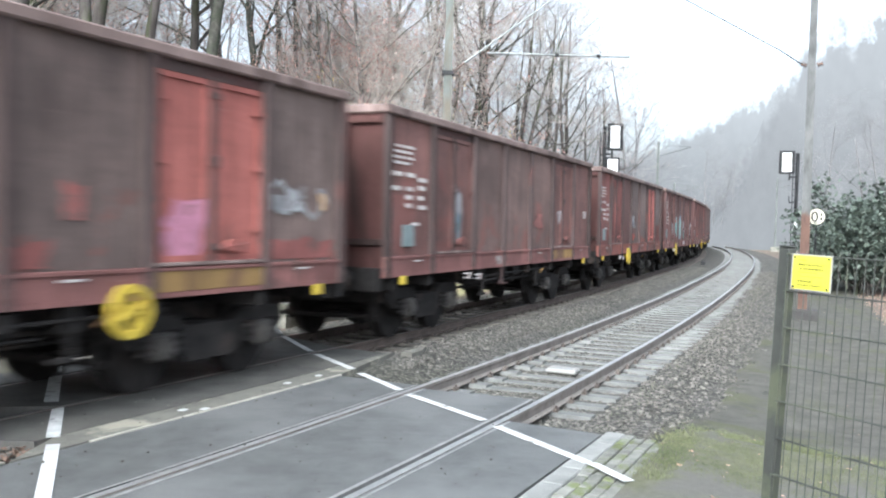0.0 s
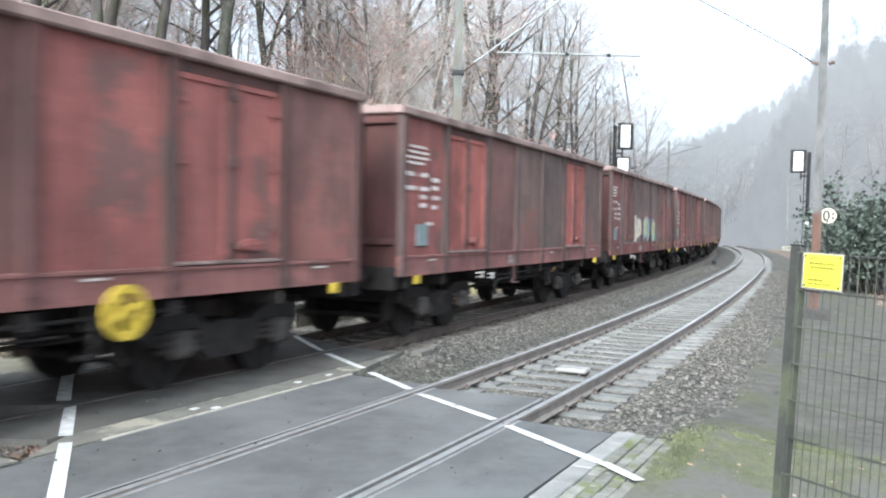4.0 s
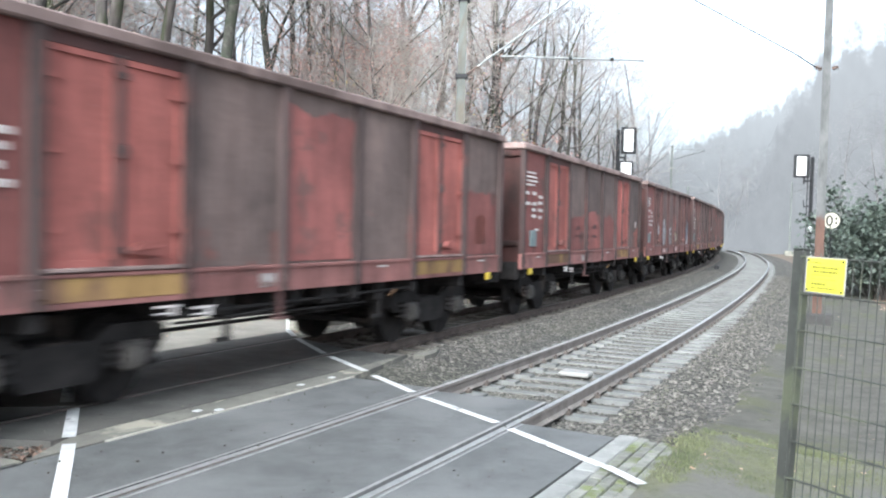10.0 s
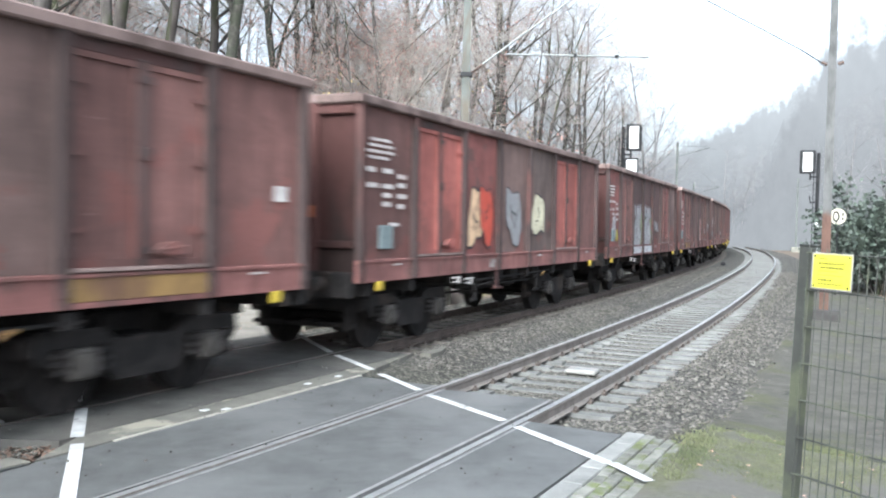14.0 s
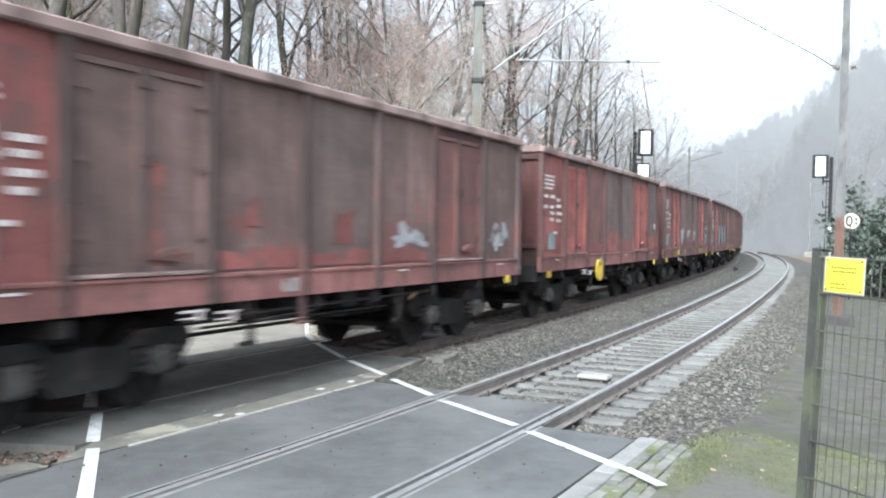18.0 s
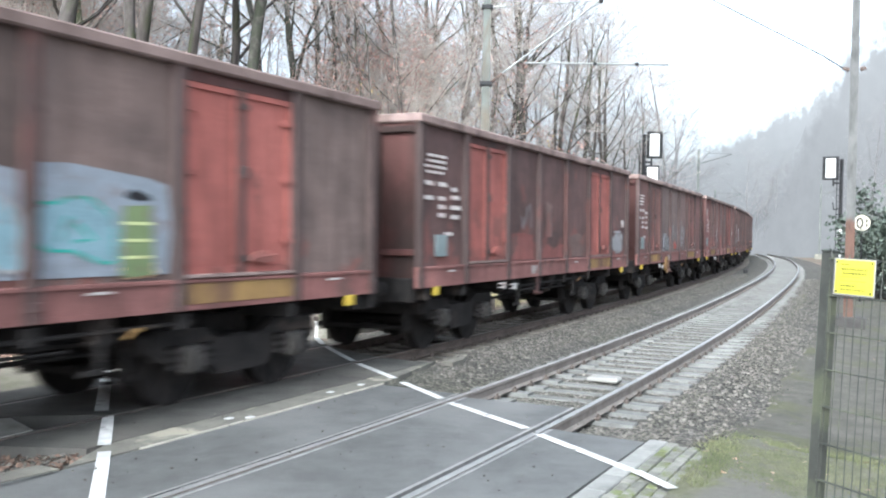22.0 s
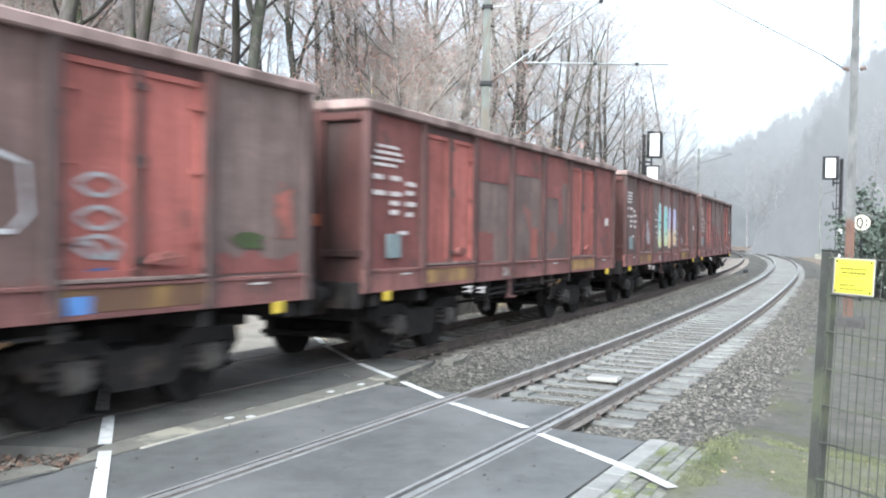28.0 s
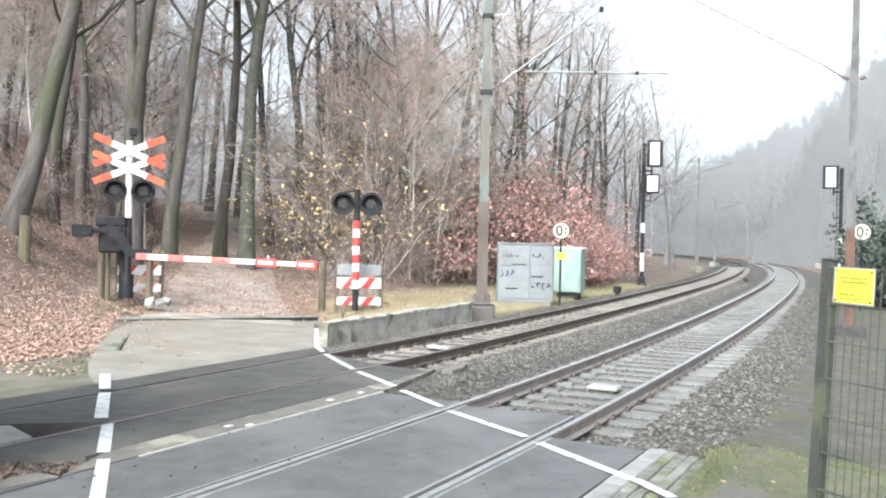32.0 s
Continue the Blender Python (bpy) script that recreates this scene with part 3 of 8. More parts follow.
for s, o in ((0.28, -2.12), (0.44, -1.98), (2.10, -2.12), (2.75, -2.1)):
    bm = bmesh.new()
    quad_slab(bm, [(s - 0.045, o - 0.03), (s + 0.045, o - 0.03), (s + 0.05, o + 0.025), (s - 0.03, o + 0.03)], 0.0, 0.012)
    part("marking", bm, M_WHITE, lines, "small white block")

loose_stones("grit", 160, lambda rr: (rr.uniform(-2.5, 3.0), rr.uniform(-3.0, 1.7)), 0.012, M_STONE, "tiny stray stones lying on the crossing", 21, 0.225)

# kerb slabs and pavers at the near corner
pav = tagged(new("pavement"), "strip of mossy grey pavers with a pale kerb", "pavement", kind="structure")
bm = bmesh.new()
box(bm, -0.24, 0.24, -0.09, 0.09, -0.12, 0.0, 0.008)
kerb_me = mesh_of("kerb_slab", bm, M_KERB)
bm = bmesh.new()
box(bm, -0.098, 0.098, -0.048, 0.048, -0.08, 0.0, 0.006)
pave_me = mesh_of("paver", bm, M_PAVER)
for i in range(14):
    part("kerb_slab", kerb_me, None, pav, m=stand(1.46 - i * 0.49, 1.86, -0.004 + R.uniform(-0.004, 0.004), R.uniform(-0.5, 0.5)))
for i in range(36):
    for j in range(4):
        s = 1.60 - i * 0.2 - (0.1 if j % 2 else 0)
        o = 2.0 + j * 0.1
        part("paver", pave_me, None, pav, m=stand(s, o, -0.012 + R.uniform(-0.008, 0.006) - 0.02 * j * 0.3, R.uniform(-1.5, 1.5)))

# damp path beside the line, and grass
pth = sheet("side_path", steps((1.5, 60, 0.6)), steps((2.0, 5.2, 0.2)), lambda s, o: ground_z(s, o) + 0.068 + 0.02 * noise.noise((s, o, 3)) + 0.03 * noise.noise((s * 3, o * 3, 5)) - 0.13 * (1 - sstep(2.0, 2.45, o + 0.35 * noise.noise((s * 0.9, o, 9)))) - 0.13 * sstep(4.8, 5.2, o) - 0.11 * (1 - sstep(1.6, 2.8, s)), M_PATH)
tagged(pth, "damp grey path along the track", "path", kind="structure")

M_VERGE = surf("trodden_tan_verge", (0.092, 0.084, 0.066), (0.145, 0.132, 0.106), 1.2, 0.95, 0.5, 40, c3=(0.085, 0.088, 0.056), s3=0.7)
M_MOSS = surf("mossy_verge_soil", (0.066, 0.070, 0.040), (0.108, 0.108, 0.070), 7.0, 0.95, 0.8, 30, c3=(0.094, 0.090, 0.080), s3=1.6, lo3=0.42, hi3=0.58)
vg = sheet("verge", steps((-9, 5.4, 0.3)), steps((-9.3, -5.4, 0.3)), lambda s, o: ground_z(s, o) + 0.014 - (0.06 if s > 5.2 or o < -9.1 else 0), M_VERGE)
tagged(vg, "bare trodden tan verge beside the far track", "verge", kind="structure")
vg = sheet("verge", steps((-9, 3.0, 0.3)), steps((2.36, 6.0, 0.3)), lambda s, o: ground_z(s, o) + 0.05 - 0.10 * sstep(2.0, 3.0, s + 1.1 * noise.noise((s * 1.3, o * 1.3, 7))), M_MOSS)
tagged(vg, "mossy green verge beside the pavers", "verge", kind="structure")

# ---- the train: open goods wagons ----
PITCH = 13.9
HALF, SIDE, SILL, BAND, TOP, RIM = 6.27, 1.40, 1.07, 1.41, 3.53, 3.66
POSTS = (6.19, 4.515, 2.595, 0.88, -0.88, -2.595, -4.515, -6.19)   # along the side, rear to front
DOORS = (1, 5)


def rust(name, c1, c2, c3, s3=0.8, lo=0.5, hi=0.56, vary=0.25, low=None, spec=0.25):
    return surf(name, c1, c2, 1.6, 0.8, 0.25, 45, c3=c3, s3=s3, lo3=lo, hi3=hi, vary=vary, stretch=(1, 1, 0.55), streak=0.35, low=low, spec=spec)


def plate(name, c1, c2, under, chip, lo=0.60, foot=0.10, vary=0.18):
    """Painted side sheet: cloudy grime, runs of dirt, crisp flaked places that show another coat, pale scrapes."""
    m = bpy.data.materials.new(name)
    m.use_nodes = True
    nt = m.node_tree
    b = nt.nodes["Principled BSDF"]
    tc, info = nt.nodes.new("ShaderNodeTexCoord"), nt.nodes.new("ShaderNodeObjectInfo")
    comb, sc, add = nt.nodes.new("ShaderNodeCombineXYZ"), nt.nodes.new("ShaderNodeVectorMath"), nt.nodes.new("ShaderNodeVectorMath")
    sc.operation, add.operation = "SCALE", "ADD"
    for i in range(3):
        nt.links.new(info.outputs["Random"], comb.inputs[i])
    nt.links.new(comb.outputs[0], sc.inputs[0])
    sc.inputs["Scale"].default_value = 41.0
    nt.links.new(tc.outputs["Object"], add.inputs[0])
    nt.links.new(sc.outputs[0], add.inputs[1])
    v = add.outputs[0]

    def stretched(k):
        mp = nt.nodes.new("ShaderNodeMapping")
        mp.inputs["Scale"].default_value = k
        nt.links.new(v, mp.inputs["Vector"])
        return mp.outputs[0]
    col = ramp(nt, noise_tex(nt, v, 1.3, 8.0, 0.65, 0.3), [(0.34, c1), (0.66, c2)])
    # runs of dirt down the sheet, and level smears
    col = mix_col(nt, 0.7, col, ramp(nt, noise_tex(nt, stretched((4.0, 4.0, 0.35)), 2.0, 6.0, 0.7), [(0.36, (0.62, 0.60, 0.60)), (0.56, (1.04, 1.03, 1.03)), (0.75, (1.22, 1.16, 1.14))]), "MULTIPLY")
    col = mix_col(nt, 0.28, col, ramp(nt, noise_tex(nt, stretched((0.6, 0.6, 3.0)), 2.4, 6.0, 0.7), [(0.35, (0.72, 0.70, 0.70)), (0.62, (1.12, 1.10, 1.10))]), "MULTIPLY")
    # the other coat where this one has gone, more of it low down
    sep = nt.nodes.new("ShaderNodeSeparateXYZ")
    nt.links.new(tc.outputs["Object"], sep.inputs[0])
    h = math_node(nt, "MULTIPLY", math_node(nt, "SUBTRACT", 2.2, sep.outputs["Z"]), foot)
    f = math_node(nt, "ADD", noise_tex(nt, stretched((1.0, 1.0, 0.8)), 1.5, 9.0, 0.62, 0.25), h)
    col = mix_col(nt, ramp(nt, f, [(lo, (0, 0, 0)), (lo + 0.035, (0.9, 0.9, 0.9))]), col, under)
    # pale scrapes and flakes
    g = noise_tex(nt, stretched((1.2, 1.2, 5.0)), 3.4, 8.0, 0.7)
    col = mix_col(nt, ramp(nt, g, [(0.665, (0, 0, 0)), (0.70, (0.6, 0.6, 0.6))]), col, chip)
    # broad cloudy blotches, then grain
    col = mix_col(nt, 0.8, col, ramp(nt, noise_tex(nt, v, 0.55, 5.0, 0.6, 0.6), [(0.36, (0.72, 0.71, 0.71)), (0.5, (1.0, 1.0, 1.0)), (0.64, (1.24, 1.20, 1.19))]), "MULTIPLY")
    fine = noise_tex(nt, v, 24.0, 4.0, 0.7)
    col = mix_col(nt, 0.35, col, ramp(nt, fine, [(0.3, (0.66, 0.65, 0.65)), (0.7, (1.15, 1.14, 1.14))]), "MULTIPLY")
    col = mix_col(nt, 1.0, col, ramp(nt, info.outputs["Random"], [(0.0, (1 - vary,) * 3), (1.0, (1 + vary * 0.6,) * 3)]), "MULTIPLY")
    nt.links.new(col, b.inputs["Base Color"])
    b.inputs["Roughness"].default_value, b.inputs["Specular IOR Level"].default_value = 0.75, 0.25
    bp = nt.nodes.new("ShaderNodeBump")
    bp.inputs["Strength"].default_value, bp.inputs["Distance"].default_value = 0.3, 0.02
    nt.links.new(noise_tex(nt, v, 14.0, 6.0), bp.inputs["Height"])
    nt.links.new(bp.outputs[0], b.inputs["Normal"])
    return m


PALE_CHIP = (0.34, 0.22, 0.20)
M_RED = plate("faded_red_paint", (0.158, 0.062, 0.056), (0.228, 0.086, 0.077), (0.105, 0.060, 0.054), PALE_CHIP, 0.565, 0.0)
M_DOOR = plate("bright_red_door_paint", (0.245, 0.084, 0.071), (0.310, 0.108, 0.092), (0.170, 0.070, 0.060), PALE_CHIP, 0.595, 0.06, 0.12)
M_SILL = plate("scraped_red_sill_paint", (0.160, 0.075, 0.068), (0.232, 0.110, 0.100), (0.112, 0.064, 0.057), (0.42, 0.33, 0.31), 0.57, 0.0)
M_BROWN = plate("brown_oxide_paint", (0.118, 0.064, 0.057), (0.172, 0.090, 0.080), (0.162, 0.070, 0.061), PALE_CHIP, 0.565, 0.07)
M_DARK = plate("grimy_dark_steel", (0.098, 0.074, 0.067), (0.156, 0.117, 0.105), (0.165, 0.074, 0.063), (0.20, 0.14, 0.125), 0.625, 0.12)
M_DARK2 = plate("grimy_brown_steel", (0.108, 0.075, 0.067), (0.168, 0.113, 0.101), (0.160, 0.074, 0.064), (0.24, 0.165, 0.15), 0.605, 0.12)
M_MAROON = plate("grimy_maroon_steel", (0.074, 0.046, 0.043), (0.122, 0.072, 0.067), (0.150, 0.064, 0.056), (0.24, 0.165, 0.15), 0.575, 0.10)
M_ORANGE_RED = plate("raw_orange_red_primer", (0.205, 0.078, 0.064), (0.275, 0.104, 0.084), (0.120, 0.068, 0.059), PALE_CHIP, 0.545, 0.0)
M_POST = rust("dark_brown_posts", (0.054, 0.039, 0.037), (0.084, 0.059, 0.056), (0.105, 0.054, 0.049), 1.2, 0.57, 0.64)
M_POST_RED = rust("red_brown_posts", (0.070, 0.038, 0.036), (0.105, 0.054, 0.050), (0.066, 0.047, 0.044), 1.2, 0.55, 0.65)
M_RIMRUST = rust("dusty_brown_rim", (0.205, 0.148, 0.135), (0.305, 0.225, 0.206), (0.140, 0.100, 0.090), 1.5, 0.5, 0.6)
# red end walls: shade of the gap between wagons is put into the colour
M_END = rust("gap_shaded_red_end_paint", (0.058, 0.030, 0.028), (0.088, 0.043, 0.039), (0.040, 0.028, 0.026), 0.9, 0.5, 0.62, spec=0.06)
M_OCHRE = rust("ochre_patch_paint", (0.240, 0.150, 0.060), (0.330, 0.205, 0.080), (0.150, 0.085, 0.055), 1.5, 0.45, 0.6)
M_UNDER = surf("black_running_gear", (0.016, 0.015, 0.015), (0.031, 0.028, 0.027), 4.0, 0.9, 0.3, 40, c3=(0.056, 0.045, 0.039), s3=1.5, lo3=0.58, hi3=0.68, spec=0.08)
M_WHEEL = surf("oily_wheel_steel", (0.009, 0.008, 0.008), (0.022, 0.019, 0.018), 5.0, 0.75, 0.1, 50, spec=0.15)
M_AXLE = surf("grey_axle_box", (0.028, 0.025, 0.023), (0.062, 0.056, 0.051), 5.0, 0.7, 0.2, 50, vary=0.3)
M_YELLOW = surf("chrome_yellow_paint", (0.38, 0.28, 0.03), (0.48, 0.36, 0.05), 4.0, 0.6, 0.05, 60, c3=(0.35, 0.24, 0.03), s3=4.0)
M_LETTER = surf("white_stencil_paint", (0.42, 0.39, 0.38), (0.58, 0.55, 0.53), 6.0, 0.8, 0.05, 60, c3=(0.4, 0.33, 0.31), s3=5.0)
M_CARD = surf("grey_card_frame", (0.13, 0.165, 0.17), (0.19, 0.23, 0.235), 4.0, 0.6, 0.05, 60)
M_ORANGE = surf("orange_label", (0.20, 0.055, 0.025), (0.27, 0.075, 0.03), 4.0, 0.6, 0.05, 60)


def dented(w, z0, z1, seed, depth=0.009):
    """A side sheet between two posts, pressed and dented, 3 cm thick, in its own middle."""
    bm = bmesh.new()
    nx, nz = 8, 10
    rr = random.Random(seed)
    off = rr.uniform(0, 50)
    front, back = [], []
    for i in range(nx + 1):
        for j in range(nz + 1):
            x, z = -w / 2 + w * i / nx, z0 + (z1 - z0) * j / nz
            edge = min(i, nx - i, 2) / 2 * min(j, nz - j, 2) / 2
            d = (noise.noise((x * 1.3 + off, z * 1.3, 0)) * 1.2 + 0.5 * noise.noise((x * 3 + off, z * 3, 5))) * depth * edge
            front.append(bm.verts.new((x, -d, z)))
            back.append(bm.verts.new((x, 0.03 - d, z)))
    n = nz + 1
    for i in range(nx):
        for j in range(nz):
            a = i * n + j
            bm.faces.new((front[a], front[a + n], front[a + n + 1], front[a + 1]))
            bm.faces.new((back[a], back[a + 1], back[a + n + 1], back[a + n]))
    bmesh.ops.recalc_face_normals(bm, faces=bm.faces[:])
    return bm


WM = {}
for k in range(7):
    if k in DOORS:
        continue
    w = POSTS[k] - POSTS[k + 1]
    WM["sheet", k] = mesh_of("side_sheet", dented(w, BAND - 0.02, TOP, k + 20), M_BROWN, True)


def door_leaf_mesh(w, hand, seed):
    bm = dented(w - 0.12, BAND + 0.02, TOP - 0.13, seed, 0.010)
    h = w / 2 - 0.06
    for x0, x1, z0, z1 in ((-h, -h + 0.06, BAND + 0.02, TOP - 0.13), (h - 0.06, h, BAND + 0.02, TOP - 0.13), (-h, h, TOP - 0.19, TOP - 0.13), (-h, h, BAND + 0.02, BAND + 0.09)):
        box(bm, x0, x1, -0.03, 0.0, z0, z1)
    for z in (1.75, 2.45, 3.10):
        box(bm, hand * (h - 0.16), hand * h, -0.045, -0.02, z, z + 0.05)
    return bm


DW = (POSTS[1] - POSTS[2]) / 2
bm = bmesh.new()
box(bm, -0.055, 0.055, -0.045, 0.02, BAND + 0.01, TOP - 0.10, 0.01)
for z in (1.55, 2.5, 3.2):
    box(bm, -0.09, 0.09, -0.06, -0.045, z, z + 0.07)
WM["door_bar"] = mesh_of("door_bar", bm, M_POST)
bm = bmesh.new()
box(bm, -DW + 0.06, DW - 0.06, -0.012, 0.06, TOP - 0.125, TOP + 0.05, 0.006)
WM["lintel"] = mesh_of("door_lintel", bm, M_POST_RED)
WM["leaf_a"] = mesh_of("door_leaf", door_leaf_mesh(DW, 1, 31), M_DOOR)
WM["leaf_b"] = mesh_of("door_leaf", door_leaf_mesh(DW, -1, 32), M_DOOR)
bm = bmesh.new()
prism(bm, [(-0.075, 0.0), (-0.055, -0.085), (0.055, -0.085), (0.075, 0.0)], SILL + 0.005, TOP, "z")
for z in (1.30, 2.05, 2.85):
    box(bm, 0.055, 0.10, -0.06, -0.02, z, z + 0.06)
for z in (SILL + 0.10, BAND + 0.12):
    box(bm, -0.05, 0.05, -0.10, -0.085, z, z + 0.09, 0.006)
WM["post"] = mesh_of("side_post", bm, M_POST)
bm = bmesh.new()
box(bm, -HALF, HALF, -0.02, 0.05, SILL, BAND - 0.022, 0.008)
box(bm, -HALF, HALF, -0.045, -0.02, BAND - 0.06, BAND - 0.03)
box(bm, -HALF, HALF, -0.03, -0.02, SILL, SILL + 0.05)
WM["band"] = mesh_of("side_sill", bm, M_RED)
bm = bmesh.new()
h, w = HALF + 0.05, SIDE + 0.055
for x0, x1, y0, y1 in ((-h, h, -w, -w + 0.13), (-h, h, w - 0.13, w), (-h, -h + 0.13, -w + 0.13, w - 0.13), (h - 0.13, h, -w + 0.13, w - 0.13)):
    box(bm, x0, x1, y0, y1, TOP, RIM, 0.02)
WM["rim"] = mesh_of("top_rim", bm, M_RIMRUST)
# end wall with uprights
bm = bmesh.new()
box(bm, -0.02, 0.02, -SIDE + 0.05, SIDE - 0.05, SILL, TOP)
WM["end"] = mesh_of("end_wall", bm, M_BROWN)
bm = bmesh.new()
box(bm, 0.02, 0.11, -0.07, 0.07, SILL + 0.1, TOP, 0.015)
WM["end_post"] = mesh_of("end_post", bm, M_BROWN)
bm = bmesh.new()
box(bm, 0.021, 0.09, -SIDE + 0.06, SIDE - 0.06, -0.05, 0.05, 0.012)
WM["end_rail"] = mesh_of("end_rail", bm, M_BROWN)
bm = bmesh.new()
box(bm, -0.10, 0.10, -1.33, 1.33, 0.86, 1.22, 0.02)
WM["headstock"] = mesh_of("headstock", bm, M_UNDER)
bm = bmesh.new()
rod(bm, (0, 0, 0), (0.36, 0, 0), 0.10, 0.085, 12)
rod(bm, (0.36, 0, 0), (0.56, 0, 0), 0.075, n=12)
rod(bm, (0.535, 0, 0), (0.575, 0, 0), 0.22, n=20)
box(bm, -0.01, 0.02, -0.17, 0.17, -0.17, 0.17)
WM["buffer"] = mesh_of("buffer", bm, M_UNDER)
bm = bmesh.new()
box(bm, 0, 0.28, -0.03, 0.03, -0.06, 0.06, 0.01)
for k in range(3):
    rod(bm, (0.28 + k * 0.11, -0.05, -0.02 * k), (0.40 + k * 0.11, -0.05, -0.02 * k - 0.03), 0.022, n=6)
    rod(bm, (0.28 + k * 0.11, 0.05, -0.02 * k), (0.40 + k * 0.11, 0.05, -0.02 * k - 0.03), 0.022, n=6)
rod(bm, (0.38, -0.1, -0.03), (0.38, 0.1, -0.03), 0.03, n=8)
WM["hook"] = mesh_of("coupling", bm, M_UNDER)
bm = bmesh.new()
for y in (-0.35, 0.35):
    box(bm, -HALF, HALF, y - 0.06, y + 0.06, 0.72, 1.06)
for x in (-5.9, -4.5, -2.7, -0.9, 0.9, 2.7, 4.5, 5.9):
    box(bm, x - 0.07, x + 0.07, -SIDE + 0.03, SIDE - 0.03, 0.88, 1.04)
box(bm, -HALF + 0.02, HALF - 0.02, -SIDE + 0.06, SIDE - 0.06, 1.08, 1.24)
WM["frame"] = mesh_of("underframe", bm, M_UNDER)
# brake gear under the floor
bm = bmesh.new()
rod(bm, (-1.1, -0.55, 0.84), (-0.2, -0.55, 0.84), 0.15, n=14)
rod(bm, (0.4, -0.6, 0.78), (2.3, -0.6, 0.74), 0.03, n=6)
rod(bm, (-3.2, -0.5, 0.62), (3.2, -0.5, 0.62), 0.025, n=6)
box(bm, 0.9, 1.2, -1.2, -0.9, 0.80, 1.04, 0.02)
for x in (-1.8, 1.7):
    box(bm, x - 0.03, x + 0.03, -1.32, -1.26, 0.55, 1.06)
    box(bm, x - 0.25, x + 0.03, -1.34, -1.30, 0.55, 0.60)
rod(bm, (-1.8, -1.33, 0.82), (-0.6, -1.33, 0.86), 0.018, n=6)
for x, w_, z0 in ((-1.9, 0.16, 0.84), (-0.4, 0.12, 0.86), (0.35, 0.20, 0.84), (1.75, 0.14, 0.80)):
    box(bm, x - w_, x + w_, -1.28, -1.16, z0, 1.08, 0.02)
rod(bm, (-2.9, -1.30, 0.90), (2.9, -1.30, 0.94), 0.022, n=6)
rod(bm, (-2.6, -1.22, 0.80), (1.4, -1.22, 0.78), 0.016, n=6)
rod(bm, (0.2, -0.3, 0.70), (0.2, -1.25, 0.74), 0.03, n=6)
WM["gear"] = mesh_of("brake_gear", bm, M_UNDER)
bm = bmesh.new()
box(bm, -0.17, 0.17, -0.012, 0.012, -0.012, 0.012)
box(bm, 0.05, 0.12, -0.012, 0.012, -0.10, 0.0)
rod(bm, (-0.17, 0, -0.07), (0.10, 0, -0.07), 0.010, n=6)
WM["lever"] = mesh_of("change_over_lever", bm, M_LETTER)
bm = bmesh.new()
prism(bm, [(-0.07, SILL + 0.02), (0.07, SILL + 0.02), (0.06, 0.74), (-0.10, 0.74), (-0.10, 0.79), (-0.02, 0.81)], -0.02, 0.02)
box(bm, -0.14, 0.10, -0.10, 0.02, 0.73, 0.755)
WM["foot_step"] = mesh_of("foot_step", bm, M_POST_RED)
bm = bmesh.new()
rod(bm, (-0.11, 0, -0.03), (0.02, 0, 0.04), 0.020, n=6)
box(bm, 0.0, 0.09, -0.015, 0.015, 0.02, 0.06, 0.008)
WM["release"] = mesh_of("release_handle", bm, M_OCHRE)
bm = bmesh.new()
prism(bm, [(-0.20, 0.0), (-0.14, 0.05), (-0.05, 0.10), (0.10, 0.11), (0.20, 0.05), (0.22, 0.0), (0.05, -0.03)], -0.06, 0.0)
rod(bm, (-0.20, -0.05, 0.02), (0.22, -0.05, 0.06), 0.02, n=6)
WM["latch"] = mesh_of("door_latch", bm, M_DOOR)
bm = bmesh.new()
box(bm, -0.06, 0.06, -0.035, 0.0, -0.07, 0.07, 0.01)
WM["catch"] = mesh_of("door_catch", bm, M_POST)
bm = bmesh.new()
box(bm, -DW + 0.08, DW - 0.08, -0.055, 0.0, -0.018, 0.018, 0.006)
WM["ledge"] = mesh_of("door_ledge", bm, M_RIMRUST)
# bogie of the common three-piece look
SIDE_FRAME = [(-1.42, 0.66), (-1.34, 0.84), (-0.62, 0.84), (-0.40, 0.70), (0.40, 0.70), (0.62, 0.84), (1.34, 0.84), (1.42, 0.66), (1.30, 0.52), (0.60, 0.46), (0.40, 0.30), (-0.40, 0.30), (-0.60, 0.46), (-1.30, 0.52)]
bm = bmesh.new()
prism(bm, SIDE_FRAME, -0.06, 0.06)
WM["side_frame"] = mesh_of("side_frame", bm, M_UNDER)
bm = bmesh.new()
box(bm, -0.22, 0.22, -1.05, 1.05, 0.45, 0.72, 0.02)
WM["bogie"] = mesh_of("bogie_bolster", bm, M_UNDER)
bm = bmesh.new()
for x in (-1.46, -0.36, 0.36, 1.46):
    for y in (-0.75, 0.75):
        box(bm, x - 0.05, x + 0.05, y - 0.07, y + 0.07, 0.30, 0.70, 0.02)
        rod(bm, (x, y, 0.66), (x * 0.93, y, 0.98), 0.03, n=6)
    rod(bm, (x, -0.9, 0.38), (x, 0.9, 0.38), 0.04, n=6)
box(bm, -1.5, 1.5, -0.09, 0.09, 0.34, 0.44, 0.02)
box(bm, -1.30, 1.30, -0.62, -0.55, 0.60, 0.92, 0.02)
box(bm, -1.30, 1.30, 0.55, 0.62, 0.60, 0.92, 0.02)
for x in (-1.42, 1.42):
    box(bm, x - 0.05, x + 0.05, -1.02, 1.02, 0.60, 0.80, 0.02)
WM["rigging"] = mesh_of("brake_rigging", bm, M_UNDER)
bm = bmesh.new()
